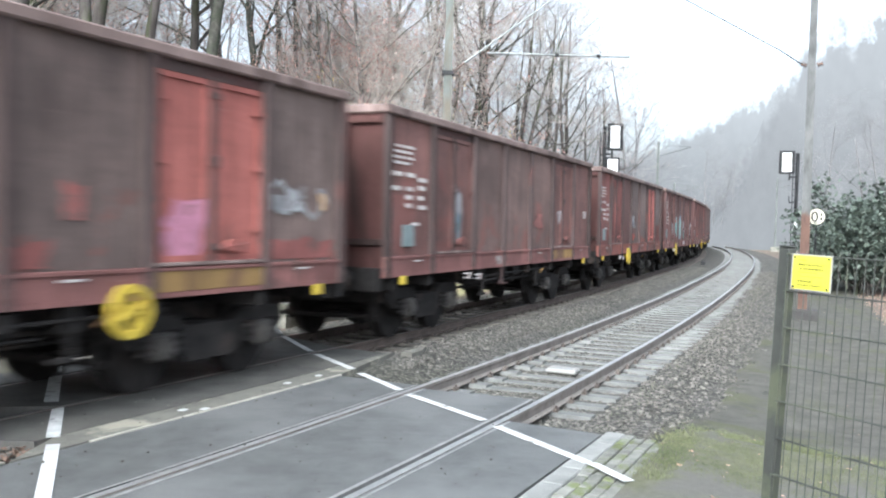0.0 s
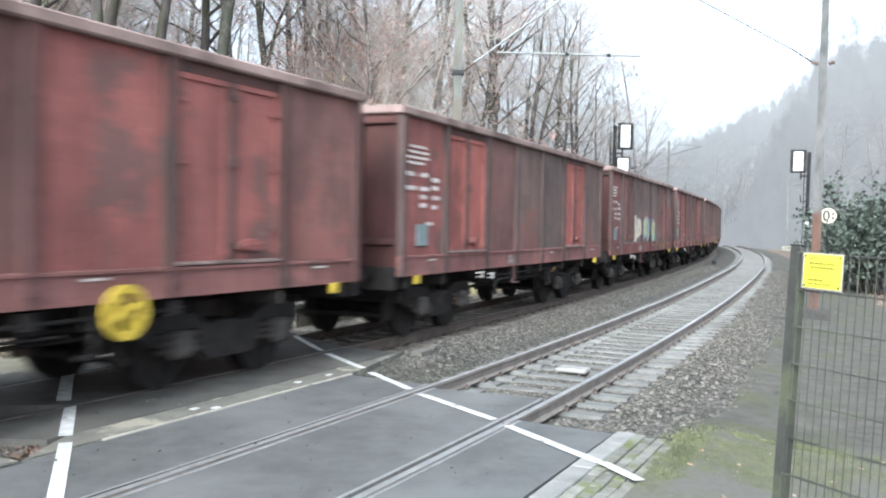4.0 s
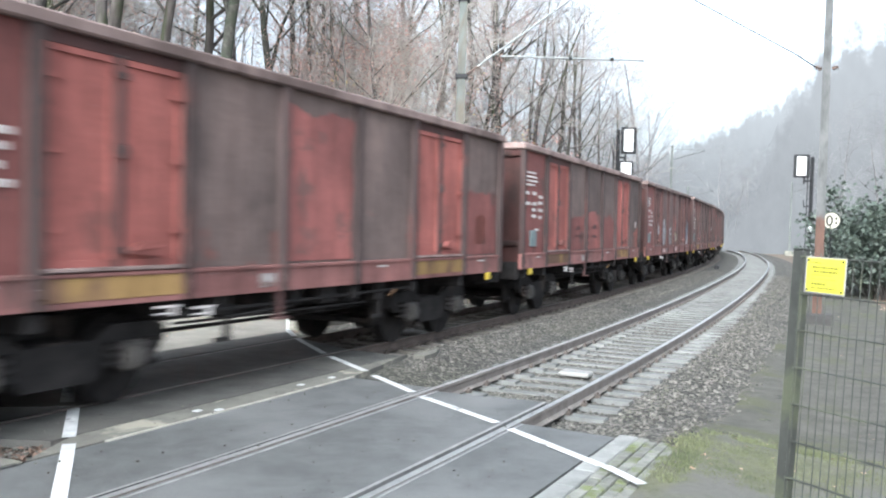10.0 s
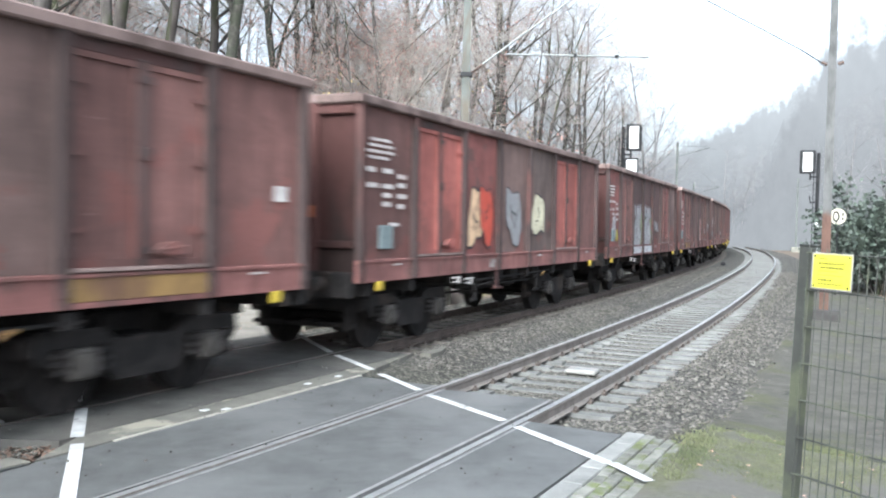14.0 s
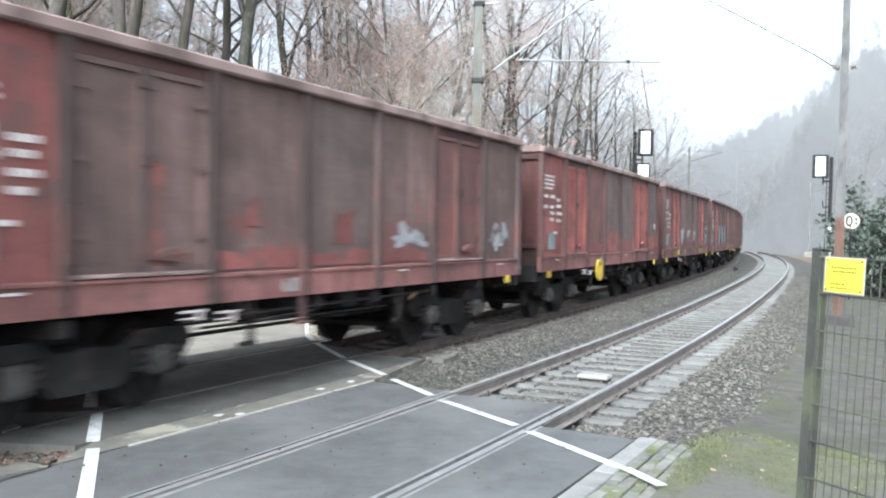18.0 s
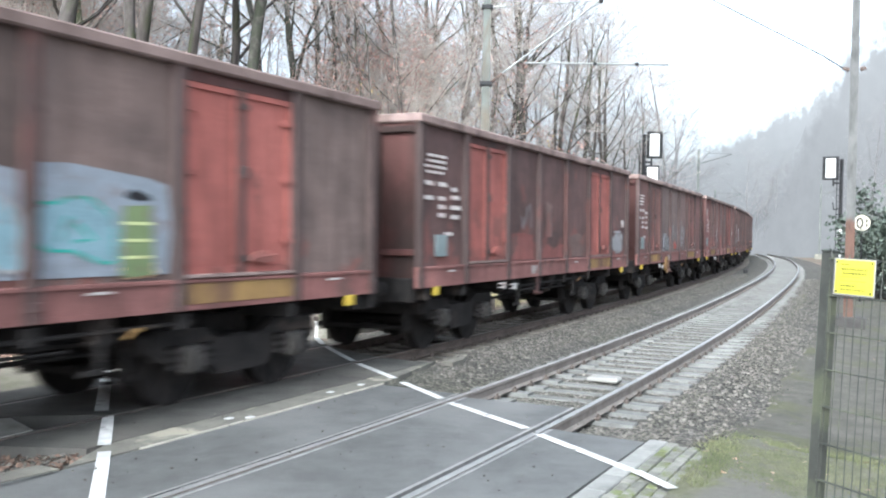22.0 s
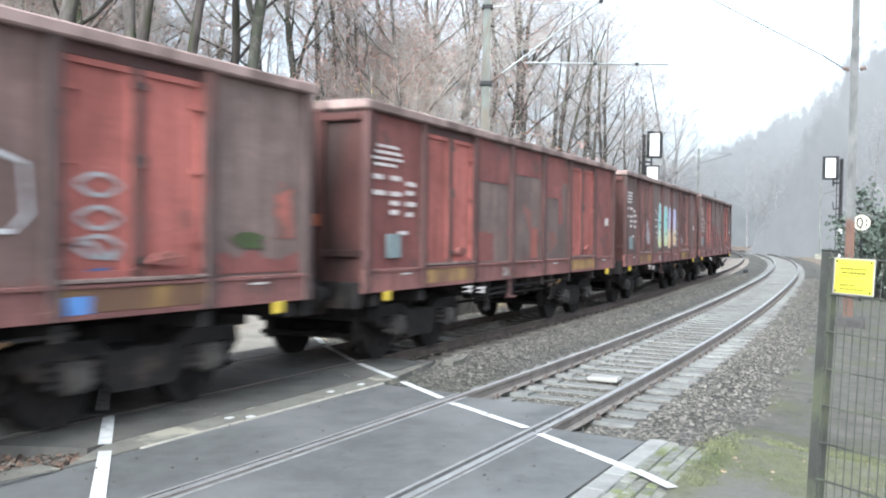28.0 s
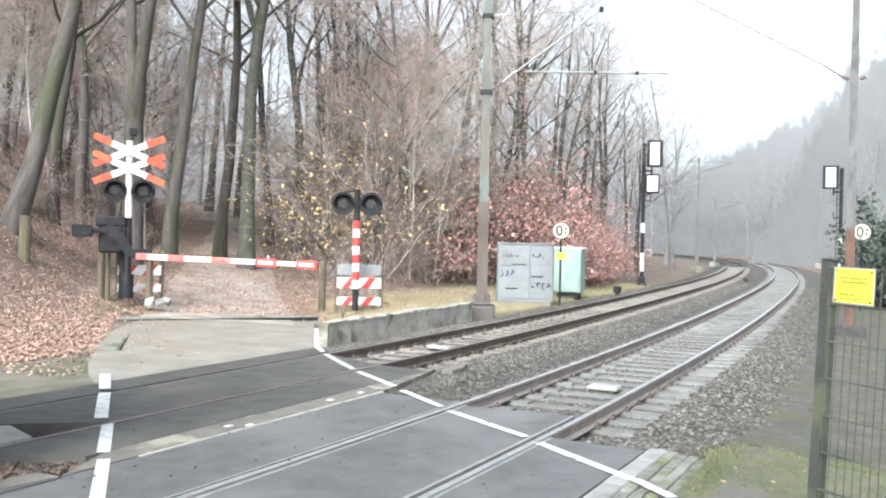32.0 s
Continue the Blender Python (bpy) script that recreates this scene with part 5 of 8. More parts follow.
# patches of another coat: wagon, along it, height, coat
X, O, E_ = M_RED, M_ORANGE_RED, M_DARK2
for n, rows in (
        (0, ((-2.5, -0.98, 1.42, 2.40, X), (-0.79, 0.05, 1.42, 2.38, X), (0.05, 0.79, 1.42, 2.03, X), (0.97, 2.5, 1.42, 2.02, X), (1.75, 2.35, 2.04, 2.86, E_), (4.9, 6.1, 1.42, 2.03, X))),
        (2, ((-0.79, 0.79, 3.02, 3.5, X), (0.97, 2.15, 2.66, 3.5, X), (2.15, 2.5, 3.0, 3.5, X), (1.9, 2.18, 2.12, 2.66, X), (0.18, 0.6, 1.42, 2.0, O), (-2.5, -1.0, 2.8, 3.5, X), (-2.4, -1.7, 1.42, 1.9, X))),
        (3, ((5.62, 5.98, 1.8, 2.36, O), (4.65, 6.08, 1.42, 1.6, X), (-0.75, 0.4, 1.42, 1.7, X))),
        (4, ((-2.4, -1.2, 1.42, 1.62, O),)),
        (5, ((-0.2, 0.52, 1.42, 1.93, O), (0.97, 2.5, 1.42, 1.56, X), (-2.45, -1.9, 1.42, 1.75, X), (4.7, 5.6, 1.42, 1.72, X), (-2.7, -3.5, 1.5, 1.95, X))),
        (7, ((-0.4, 0.0, 1.85, 2.5, E_), (-0.79, 0.79, 1.42, 1.62, X), (0.97, 2.4, 1.42, 1.9, E_), (-2.4, -1.1, 1.42, 1.95, X))),
        (9, ((-2.5, -0.97, 1.42, 1.72, X), (-0.79, 0.79, 1.42, 1.62, X), (0.97, 2.5, 1.42, 1.60, X))),
        (10, ((4.62, 6.1, 1.42, 1.86, O), (5.7, 6.06, 2.03, 2.40, X), (-2.5, -0.97, 1.42, 1.66, X), (-0.79, 0.79, 1.42, 1.92, X), (0.97, 2.5, 1.42, 1.72, X))),
        (11, ((-3.68, -3.28, 1.5, 2.44, O), (-2.45, -1.0, 1.42, 1.62, X), (-0.75, 0.7, 1.42, 1.58, X), (1.0, 2.45, 1.42, 1.56, X), (-2.0, -1.7, 1.9, 2.2, X), (-0.2, 0.3, 1.7, 2.1, X))),
        (12, ((-2.45, -1.8, 1.42, 1.9, X), (-4.35, -3.4, 2.0, 2.9, X), (4.65, 6.0, 1.42, 1.9, X))),
        (13, ((3.55, 4.34, 1.5, 3.36, X), (5.2, 5.9, 1.5, 2.05, O), (4.7, 5.2, 1.42, 1.7, X))),
        (15, ((-2.3, -1.2, 1.55, 1.8, X), (-0.2, 0.35, 1.72, 2.05, O), (1.1, 2.0, 1.45, 1.7, X))),
        (17, ((-2.5, -0.97, 1.42, 2.28, X), (-0.79, 0.79, 1.42, 2.33, X), (0.97, 2.5, 1.42, 2.28, X), (5.4, 6.05, 1.42, 1.9, O))),
        (18, ((-0.79, 0.79, 1.42, 3.32, X), (4.62, 6.1, 1.42, 2.5, X), (5.0, 5.6, 1.6, 2.1, O))),
        (19, ((-2.5, -0.98, 2.72, 3.5, E_), (-0.79, 0.79, 2.55, 3.5, E_), (0.97, 2.5, 2.5, 3.5, E_), (4.62, 6.1, 2.66, 3.5, E_), (2.75, 3.4, 2.7, 3.3, E_))),
        (20, ((-1.74, -1.25, 1.42, 2.42, O), (-2.5, -1.74, 1.42, 1.72, O), (-0.10, 0.79, 1.42, 2.15, O), (-0.5, -0.10, 1.42, 1.58, X), (0.97, 2.5, 1.42, 1.64, O), (4.62, 6.1, 1.42, 2.02, X), (5.2, 5.9, 1.5, 2.0, O))),
        (21, ((-0.3, 0.6, 1.46, 1.90, O), (-0.02, 0.36, 2.42, 2.70, X), (-1.4, -1.0, 1.5, 1.95, O), (-2.4, -1.5, 1.42, 1.6, X), (5.45, 6.08, 1.42, 2.0, O), (4.65, 5.45, 1.42, 1.75, X))),
        (22, ((4.62, 6.1, 1.42, 2.72, X), (2.0, 2.5, 1.97, 2.24, O), (-0.79, 0.1, 2.25, 2.42, O))),
        (26, ((4.62, 6.1, 1.42, 2.05, X), (5.4, 6.08, 1.56, 2.0, O), (1.0, 2.5, 1.42, 1.58, O), (5.0, 5.4, 1.6, 1.95, E_))),
        (28, ((0.97, 1.4, 1.42, 1.64, X), (1.52, 1.78, 1.85, 2.15, X), (-0.75, 0.7, 1.42, 1.85, X), (4.65, 6.05, 1.42, 1.62, X)))):
    for x0, x1, z0, z1, coat in rows:
        repaint(n, x0, x1, z0, z1, coat, 0.035 if n in (0, 2) else 0.075)


def faded(name, stops):
    """Spray paint that changes its colour with the height."""
    m = bpy.data.materials.new("spray_" + name)
    m.use_nodes = True
    nt = m.node_tree
    b = nt.nodes["Principled BSDF"]
    tc, sep, mr = nt.nodes.new("ShaderNodeTexCoord"), nt.nodes.new("ShaderNodeSeparateXYZ"), nt.nodes.new("ShaderNodeMapRange")
    nt.links.new(tc.outputs["Object"], sep.inputs[0])
    mr.inputs["From Min"].default_value, mr.inputs["From Max"].default_value = 1.45, 2.95
    nt.links.new(math_node(nt, "ADD", sep.outputs["Z"], math_node(nt, "MULTIPLY", noise_tex(nt, tc.outputs["Object"], 3.0, 5.0), 0.25)), mr.inputs["Value"])
    col = ramp(nt, mr.outputs[0], stops)
    col = mix_col(nt, 0.6, col, ramp(nt, noise_tex(nt, tc.outputs["Object"], 9.0, 6.0, 0.7), [(0.3, (0.75, 0.74, 0.74)), (0.6, (1.04, 1.04, 1.04))]), "MULTIPLY")
    nt.links.new(col, b.inputs["Base Color"])
    b.inputs["Roughness"].default_value = 0.75
    GP[name] = m


faded("mint to lime", [(0.20, (0.52, 0.54, 0.25)), (0.38, (0.50, 0.58, 0.42)), (0.62, (0.27, 0.50, 0.46)), (1.0, (0.30, 0.50, 0.49))])
faded("lilac to peach", [(0.25, (0.58, 0.40, 0.22)), (0.45, (0.60, 0.48, 0.33)), (0.60, (0.46, 0.42, 0.54)), (1.0, (0.40, 0.39, 0.56))])


def field(n, col, pts, level, label=""):
    """A sprayed field inside an outline of (x, z)."""
    bm = bmesh.new()
    f = bm.faces.new([bm.verts.new((x, -SIDE + 0.045 - 0.014 - 0.003 * level, z)) for x, z in pts])
    f.normal_update()
    if f.normal.y > 0:
        f.normal_flip()
    bmesh.ops.triangulate(bm, faces=bm.faces[:])
    return part("graffiti", bm, GP[col], WAGONS[n], label or col + " sprayed graffiti")


def bubble(cx, cz, w, h, bulges=2, lean_=0.0, k=40):
    """Outline of a fat letter: straight back, a belly for each bulge."""
    pts = []
    for i in range(k + 1):
        u = i / k
        z = cz + h / 2 * math.cos(math.pi * u)
        belly = abs(math.sin(math.pi * bulges * u)) ** 0.45
        x = cx - w * 0.05 + w * 0.5 * (0.62 + 0.38 * belly) * min(1.0, math.sin(math.pi * min(max(u, 0.03), 0.97)) ** 0.35)
        pts.append((x + lean_ * (z - cz), z))
    for i in range(1, 14):
        u = 1 - i / 14
        z = cz + h / 2 * math.cos(math.pi * u) * 0.99
        pts.append((cx - w * 0.5 * math.sin(math.pi * min(max(u, 0.02), 0.98)) ** 0.30 + lean_ * (z - cz), z))
    return pts


def fat_letter(n, col, cx, cz, w, h, bulges=2, lean_=0.0, bars=(), dots=()):
    """A fat rounded letter in one fading colour with dark marks and a dark drop shadow at its foot."""
    field(n, "black", [(x + 0.03, z - 0.05) for x, z in bubble(cx, cz, w * 0.94, h, bulges, lean_)], 0)
    field(n, "white", bubble(cx, cz, w * 1.02, h * 1.015, bulges, lean_), 1)
    field(n, col, bubble(cx, cz, w * 0.95, h * 0.97, bulges, lean_), 2)
    for dx, dz, a, b in bars:
        field(n, "black", [(cx + dx - a / 2, cz + dz - b / 2), (cx + dx + a / 2, cz + dz - b * 0.4), (cx + dx + a / 2, cz + dz + b / 2), (cx + dx - a / 2, cz + dz + b * 0.4)], 3)
    for dx, dz, a, b in dots:
        splash(WAGONS[n], "black", cx + dx, cz + dz, a, b, 3, 0.1, 3)


def throw_up(n, x0, x1, z0, z1, fill, line, seed, count, inner=True):
    """A row of loose overlapping letters that cannot be read: sprayed fill with an outline and inner strokes."""
    rr = random.Random(seed)
    w = (x1 - x0) / count
    for i in range(count):
        cx, cz = x0 + w * (i + 0.5) + rr.uniform(-0.06, 0.06) * w, (z0 + z1) / 2 + rr.uniform(-0.06, 0.06)
        h = (z1 - z0) * rr.uniform(0.78, 1.0)
        ph, lean_ = rr.uniform(0, 6), rr.uniform(-0.2, 0.25)
        pts = []
        for j in range(30):
            a = 2 * math.pi * j / 30
            r = 1 + 0.16 * math.sin(2 * a + ph) + 0.13 * math.sin(3 * a + 2 * ph) + 0.07 * math.sin(5 * a + ph * 3)
            ca, sa = math.cos(a), math.sin(a)
            x, z = math.copysign(abs(ca) ** 0.75, ca) * w * 0.56 * r, math.copysign(abs(sa) ** 0.75, sa) * h * 0.5 * r
            pts.append((min(max(cx + x + lean_ * z, x0 - 0.05), x1 + 0.05), min(max(cz + z, z0), z1 + 0.04)))
        lv = 1 + (i % 2) * 2
        field(n, rr.choice(fill), pts, lv)
        if line:
            stroke(n, line, pts + pts[:1], rr.uniform(0.025, 0.045), lv + 1)
        if inner:
            for _ in range(2):
                q = [(cx + rr.uniform(-0.3, 0.3) * w, cz + rr.uniform(-0.3, 0.3) * h) for _ in range(3)]
                stroke(n, line or rr.choice(fill), q, 0.04, lv + 1)


def scribble(n, col, x0, x1, z0, z1, seed, k=9, w=0.05):
    """A quick tag: one looping line."""
    rr = random.Random(seed)
    pts = []
    for i in range(k * 4):
        u = i / (k * 4 - 1)
        a = u * k * 2.6 + seed
        pts.append((x0 + (x1 - x0) * min(1, max(0, u + 0.10 * math.cos(a * 1.3))), (z0 + z1) / 2 + (z1 - z0) / 2 * (0.75 * math.sin(a) + 0.25 * math.sin(a * 2.3 + 1))))
    stroke(n, col, pts, w, 2)


# the painted wagon next to the tail
fat_letter(1, "mint to lime", -0.99, 2.25, 0.84, 1.46, 1, 0.04, ((0.0, 0.10, 0.34, 0.06), (0.02, -0.14, 0.34, 0.06), (0.05, 0.69, 0.4, 0.03)))
fat_letter(1, "mint to lime", -0.06, 2.24, 0.78, 1.34, 2, -0.06, (), ((0.04, 0.22, 0.14, 0.05), (0.10, -0.26, 0.16, 0.16)))
fat_letter(1, "lilac to peach", 0.66, 2.20, 0.58, 1.42, 1, 0.10, ((0.14, -0.02, 0.30, 0.05), (0.12, -0.14, 0.26, 0.05), (0.03, 0.67, 0.22, 0.03)))
fat_letter(1, "lilac to peach", 1.60, 2.21, 0.74, 1.28, 2, -0.05, (), ((0.06, 0.20, 0.12, 0.05), (0.04, -0.26, 0.16, 0.16)))
for x0, z0, x1, z1 in ((-1.95, 2.74, -1.5, 2.58), (-1.98, 2.42, -1.5, 2.40), (-1.95, 2.19, -1.5, 2.22), (-1.8, 2.0, -1.5, 2.03), (-1.75, 1.86, -1.52, 1.87),
                       (2.0, 2.1, 2.2, 2.3), (2.0, 1.95, 2.25, 2.05), (2.0, 1.8, 2.25, 1.82), (1.95, 1.65, 2.2, 1.55), (2.05, 2.25, 2.15, 2.45)):
    stroke(1, "white", [(x0, z0), (x1, z1)], 0.05)
spray(1, [("white", -2.98, 1.90, 0.5, 0.75, 0.5), ("white", 3.0, 1.78, 0.42, 0.34, 0.5)])
scribble(1, "black", 2.85, 3.2, 1.65, 1.9, 2, 3, 0.025)

scribble(3, "silver", 2.84, 3.36, 1.60, 1.84, 1, 2)
for zc in (2.28, 1.98, 1.72):
    stroke(3, "silver", [(2.84 + 0.52 * i / 9, zc + 0.10 * math.sin(math.pi * i / 9)) for i in range(10)], 0.04)
    stroke(3, "silver", [(2.84 + 0.52 * i / 9, zc - 0.10 * math.sin(math.pi * i / 9)) for i in range(10)], 0.04)
stroke(3, "white", [(1.6, 2.48), (2.05, 2.5), (2.32, 2.42), (2.36, 2.0), (2.2, 1.85), (1.7, 1.84)], 0.045)
stroke(3, "white", ring(-0.25, 1.98, 0.85, 0.78), 0.045)
stroke(3, "silver", [(-2.25, 2.45), (-1.95, 2.55), (-1.35, 2.5), (-1.35, 1.95), (-1.55, 1.68), (-2.05, 1.68), (-2.15, 1.9)], 0.045)
spray(3, [("blue", 3.1, 1.48, 0.34, 0.09, 0.15), ("green", 5.15, 1.78, 0.60, 0.16, 0.35), ("red", -1.75, 2.1, 0.4, 0.4, 0.3)])
bm = bmesh.new()
box(bm, 2.71, 2.98, -0.002, 0.002, SILL + 0.05, 1.28)
part("graffiti", bm, GP["blue"], WAGONS[3], "blue sprayed field", m=pose(0, -SIDE - 0.012, 0))
throw_up(4, -3.3, -2.7, 1.7, 2.5, ("pink", "white"), None, 41, 1)
scribble(4, "white", -2.2, -1.5, 1.65, 2.4, 42, 5)
scribble(4, "silver", -0.3, 0.5, 1.65, 2.1, 43, 4)
scribble(5, "white", -2.2, -1.3, 1.6, 2.5, 51, 5, 0.04)
field(6, "silver", [(-2.12, 1.44), (-1.02, 1.42), (-1.0, 1.92), (-1.35, 1.90), (-1.45, 2.02), (-2.08, 1.98)], 0)
throw_up(6, -2.1, -1.03, 1.46, 1.95, ("white", "silver"), "black", 61, 4)
scribble(6, "silver", -0.42, 0.10, 1.75, 2.40, 62, 5, 0.045)
scribble(6, "silver", 0.0, 0.62, 1.60, 2.20, 63, 4, 0.045)
spray(6, [("red", 0.2, 1.60, 0.52, 0.26, 0.4)])
for cx, cz, w, h in ((1.5, 2.25, 0.42, 0.36), (1.75, 2.0, 0.62, 0.3), (1.45, 1.75, 0.5, 0.4), (1.95, 1.65, 0.4, 0.36)):
    stroke(6, "silver", ring(cx, cz, w, h), 0.04)
scribble(6, "white", 1.25, 2.2, 1.5, 2.35, 64, 6, 0.035)
spray(7, [("silver", 5.3, 1.72, 1.0, 0.52, 0.3), ("white", 5.3, 2.0, 0.9, 0.05, 0.2)])
throw_up(7, 4.85, 5.75, 1.5, 1.98, ("silver", "white"), "silver", 71, 2)
scribble(7, "silver", -1.9, -1.2, 1.9, 2.5, 72, 3, 0.03)
# pale blue letters with a green one
field(8, "haze", [(0.97, 1.45), (2.46, 1.45), (2.52, 1.9), (2.46, 2.32), (2.2, 2.38), (1.3, 2.46), (0.97, 2.44)], 0)
field(8, "haze", [(-0.78, 1.45), (0.78, 1.45), (0.79, 2.36), (0.3, 2.42), (-0.7, 2.34)], 0)
field(8, "haze", [(-2.45, 1.40), (-1.1, 1.42), (-1.12, 2.40), (-1.6, 2.46), (-2.42, 2.3)], 0)
throw_up(8, -2.4, -1.15, 1.45, 2.40, ("sky", "haze"), "silver", 81, 2)
throw_up(8, -0.75, 0.75, 1.48, 2.32, ("haze", "sky"), "silver", 82, 2)
throw_up(8, 1.0, 1.75, 1.48, 2.2, ("sky", "haze"), "teal", 83, 1)
field(8, "green", [(1.86, 1.42), (2.27, 1.45), (2.24, 2.12), (1.9, 2.1)], 5)
spray(8, [("peach", 2.08, 1.5, 0.4, 0.2, 0.3), ("black", 2.08, 2.2, 0.3, 0.1, 0.3)])
for z in (1.62, 1.78, 1.94):
    stroke(8, "lime", [(1.88, z), (2.25, z)], 0.03, 6)
# loose white letters
throw_up(9, -2.36, -1.52, 1.62, 2.18, ("white",), "silver", 91, 2)
stroke(9, "white", [(-2.0, 1.75), (-1.85, 1.48)], 0.14)
stroke(9, "white", [(-0.72, 1.62), (-0.70, 2.02), (0.40, 2.02)], 0.13)
stroke(9, "white", [(-0.62, 1.86), (0.1, 1.9)], 0.12)
spray(9, [("white", 1.44, 1.86, 0.95, 0.46, 0.2), ("silver", 1.44, 1.86, 0.5, 0.2, 0.2), ("yellow", 3.0, 1.5, 0.1, 0.1, 0.1)])
spray(9, [("white", 4.95, 1.90, 0.52, 0.62, 0.3), ("white", 5.58, 1.72, 0.66, 0.50, 0.3), ("silver", 4.98, 1.88, 0.2, 0.3, 0.3), ("silver", 5.6, 1.72, 0.25, 0.2, 0.3)])
stroke(9, "black", [(5.2, 1.66), (5.0, 1.62), (5.3, 1.70)], 0.08, 4)
bm = bmesh.new()
box(bm, -2.75, -3.1, -0.002, 0.002, SILL + 0.08, 1.33)
part("graffiti", bm, GP["yellow"], WAGONS[9], "bright yellow sprayed spot", m=pose(0, -SIDE - 0.014, 0))
spray(11, [("white", 1.65, 1.80, 0.55, 0.30, 0.6), ("white", 2.1, 1.76, 0.55, 0.22, 0.6), ("white", 5.2, 1.72, 0.3, 0.3, 0.6), ("white", 5.55, 1.9, 0.25, 0.3, 0.6)])
scribble(11, "white", 4.9, 5.7, 1.6, 2.05, 11, 4, 0.05)
# rosette and tags
for cx, cz, w, h in ((1.45, 2.20, 0.55, 0.5), (1.8, 2.22, 0.6, 0.5), (2.15, 2.15, 0.5, 0.5), (1.5, 1.85, 0.55, 0.5), (1.85, 1.75, 0.7, 0.55), (1.6, 1.55, 0.5, 0.3), (2.1, 1.6, 0.5, 0.35)):
    splash(WAGONS[12], "rose", cx, cz, w, h, int(cx * 40), 0.15, 1)
    stroke(12, "blush", ring(cx, cz, w * 0.9, h * 0.9), 0.06, 3)
spray(12, [("silver", 3.05, 1.90, 0.40, 0.36, 0.6), ("silver", 3.95, 1.85, 0.5, 0.30, 0.6)])
scribble(12, "silver", 4.72, 5.75, 1.78, 2.36, 12, 5, 0.06)
# silver block letters with lime edges
for cx, w, sd in ((-1.75, 1.30, 1), (0.08, 1.24, 2)):
    for dx, cz, a, b in ((0.50, 2.1, 0.36, 0.7), (0.55, 1.7, 0.30, 0.6), (-0.45, 2.25, 0.3, 0.6), (0.3, 1.5, 0.3, 0.2)):
        splash(WAGONS[13], "pear", cx + dx * w, cz, a, b, int(cz * 30) + sd, 0.35, 0)
    for i, (dx, cz, a, b) in enumerate(((0.0, 1.62, 1.1 * w, 0.55), (-0.05, 1.95, 0.85 * w, 0.7), (0.05, 2.3, 0.45 * w, 0.75), (-0.36, 2.48, 0.34, 0.44), (0.36, 2.44, 0.36, 0.46), (-0.30, 1.6, 0.5, 0.5), (0.32, 1.6, 0.5, 0.45))):
        splash(WAGONS[13], "white", cx + dx * w, cz, a, b, i + 20 * sd, 0.22, 1 + i % 3)
    splash(WAGONS[13], "silver", cx - 0.1, 1.95, 0.35, 0.75, 133 + sd, 0.45, 4)
    splash(WAGONS[13], "chrome", cx + 0.12, 1.75, 0.6, 0.5, 135 + sd, 0.45, 4)
    stroke(13, "chrome", [(cx - w * 0.3, 2.45), (cx - 0.05, 2.0), (cx + w * 0.3, 1.6)], 0.06, 5)
    stroke(13, "chrome", [(cx - w * 0.45, 1.55), (cx - w * 0.1, 2.05), (cx + w * 0.08, 2.55)], 0.06, 5)
for x0, x1 in ((-2.42, -1.05), (-0.62, 0.72)):
    bm = bmesh.new()
    box(bm, x0, x1, -0.002, 0.002, SILL + 0.06, BAND - 0.07)
    part("graffiti", bm, GP["white"], WAGONS[13], "white sprayed field", m=pose(0, -SIDE - 0.012, 0))
scribble(13, "white", 1.42, 2.2, 1.82, 2.22, 13, 5, 0.06)
spray(13, [("silver", 1.8, 2.0, 0.6, 0.3, 0.5), ("lime", 1.1, 1.7, 0.2, 0.4, 0.3), ("white", -5.3, 1.9, 0.5, 0.8, 0.3), ("yellow", -4.9, 1.7, 0.3, 0.3, 0.2)])
throw_up(14, -2.3, -1.2, 1.5, 2.7, ("peach", "red", "cream"), "black", 141, 2)
throw_up(14, -0.4, 0.4, 1.5, 2.7, ("white", "silver"), "black", 142, 1)
throw_up(14, 1.15, 1.9, 1.5, 2.7, ("cream", "peach", "cream"), "black", 143, 1)
# pale figures in a row
spray(16, [("white", -3.3, 1.98, 0.5, 0.10, 0.4), ("white", -3.25, 2.02, 0.16, 0.5, 0.5), ("silver", -2.0, 1.85, 1.15, 0.85, 0.45), ("white", -1.8, 2.30, 0.34, 0.28, 0.2), ("silver", -0.35, 1.65, 0.95, 0.42, 0.4)])
throw_up(16, -2.55, -1.4, 1.46, 2.15, ("silver", "white"), "silver", 161, 3)
for q in ([(-3.55, 2.20), (-3.25, 2.0), (-3.05, 2.1)], [(-3.5, 1.84), (-3.2, 2.0), (-3.0, 1.86)], [(-0.75, 2.38), (-0.55, 1.95), (0.15, 2.1)], [(-0.9, 2.0), (-0.5, 1.9), (0.1, 1.85)], [(-2.5, 2.25), (-2.2, 2.0)], [(-1.4, 2.2), (-1.6, 2.0)]):
    stroke(16, "white", q, 0.10)
spray(16, [("rose", 1.4, 2.30, 0.85, 0.55, 0.3), ("cream", 1.4, 1.70, 0.85, 0.44, 0.2), ("red", 1.35, 2.28, 0.4, 0.3, 0.5), ("silver", 1.4, 1.7, 0.4, 0.2, 0.4)])
bm = bmesh.new()
for x0, x1 in ((-2.3, -1.6), (1.0, 1.8)):
    box(bm, x0, x1, -0.002, 0.002, SILL + 0.08, BAND - 0.12)
part("graffiti", bm, GP["blush"], WAGONS[16], "pale sprayed fields", m=pose(0, -SIDE - 0.012, 0))
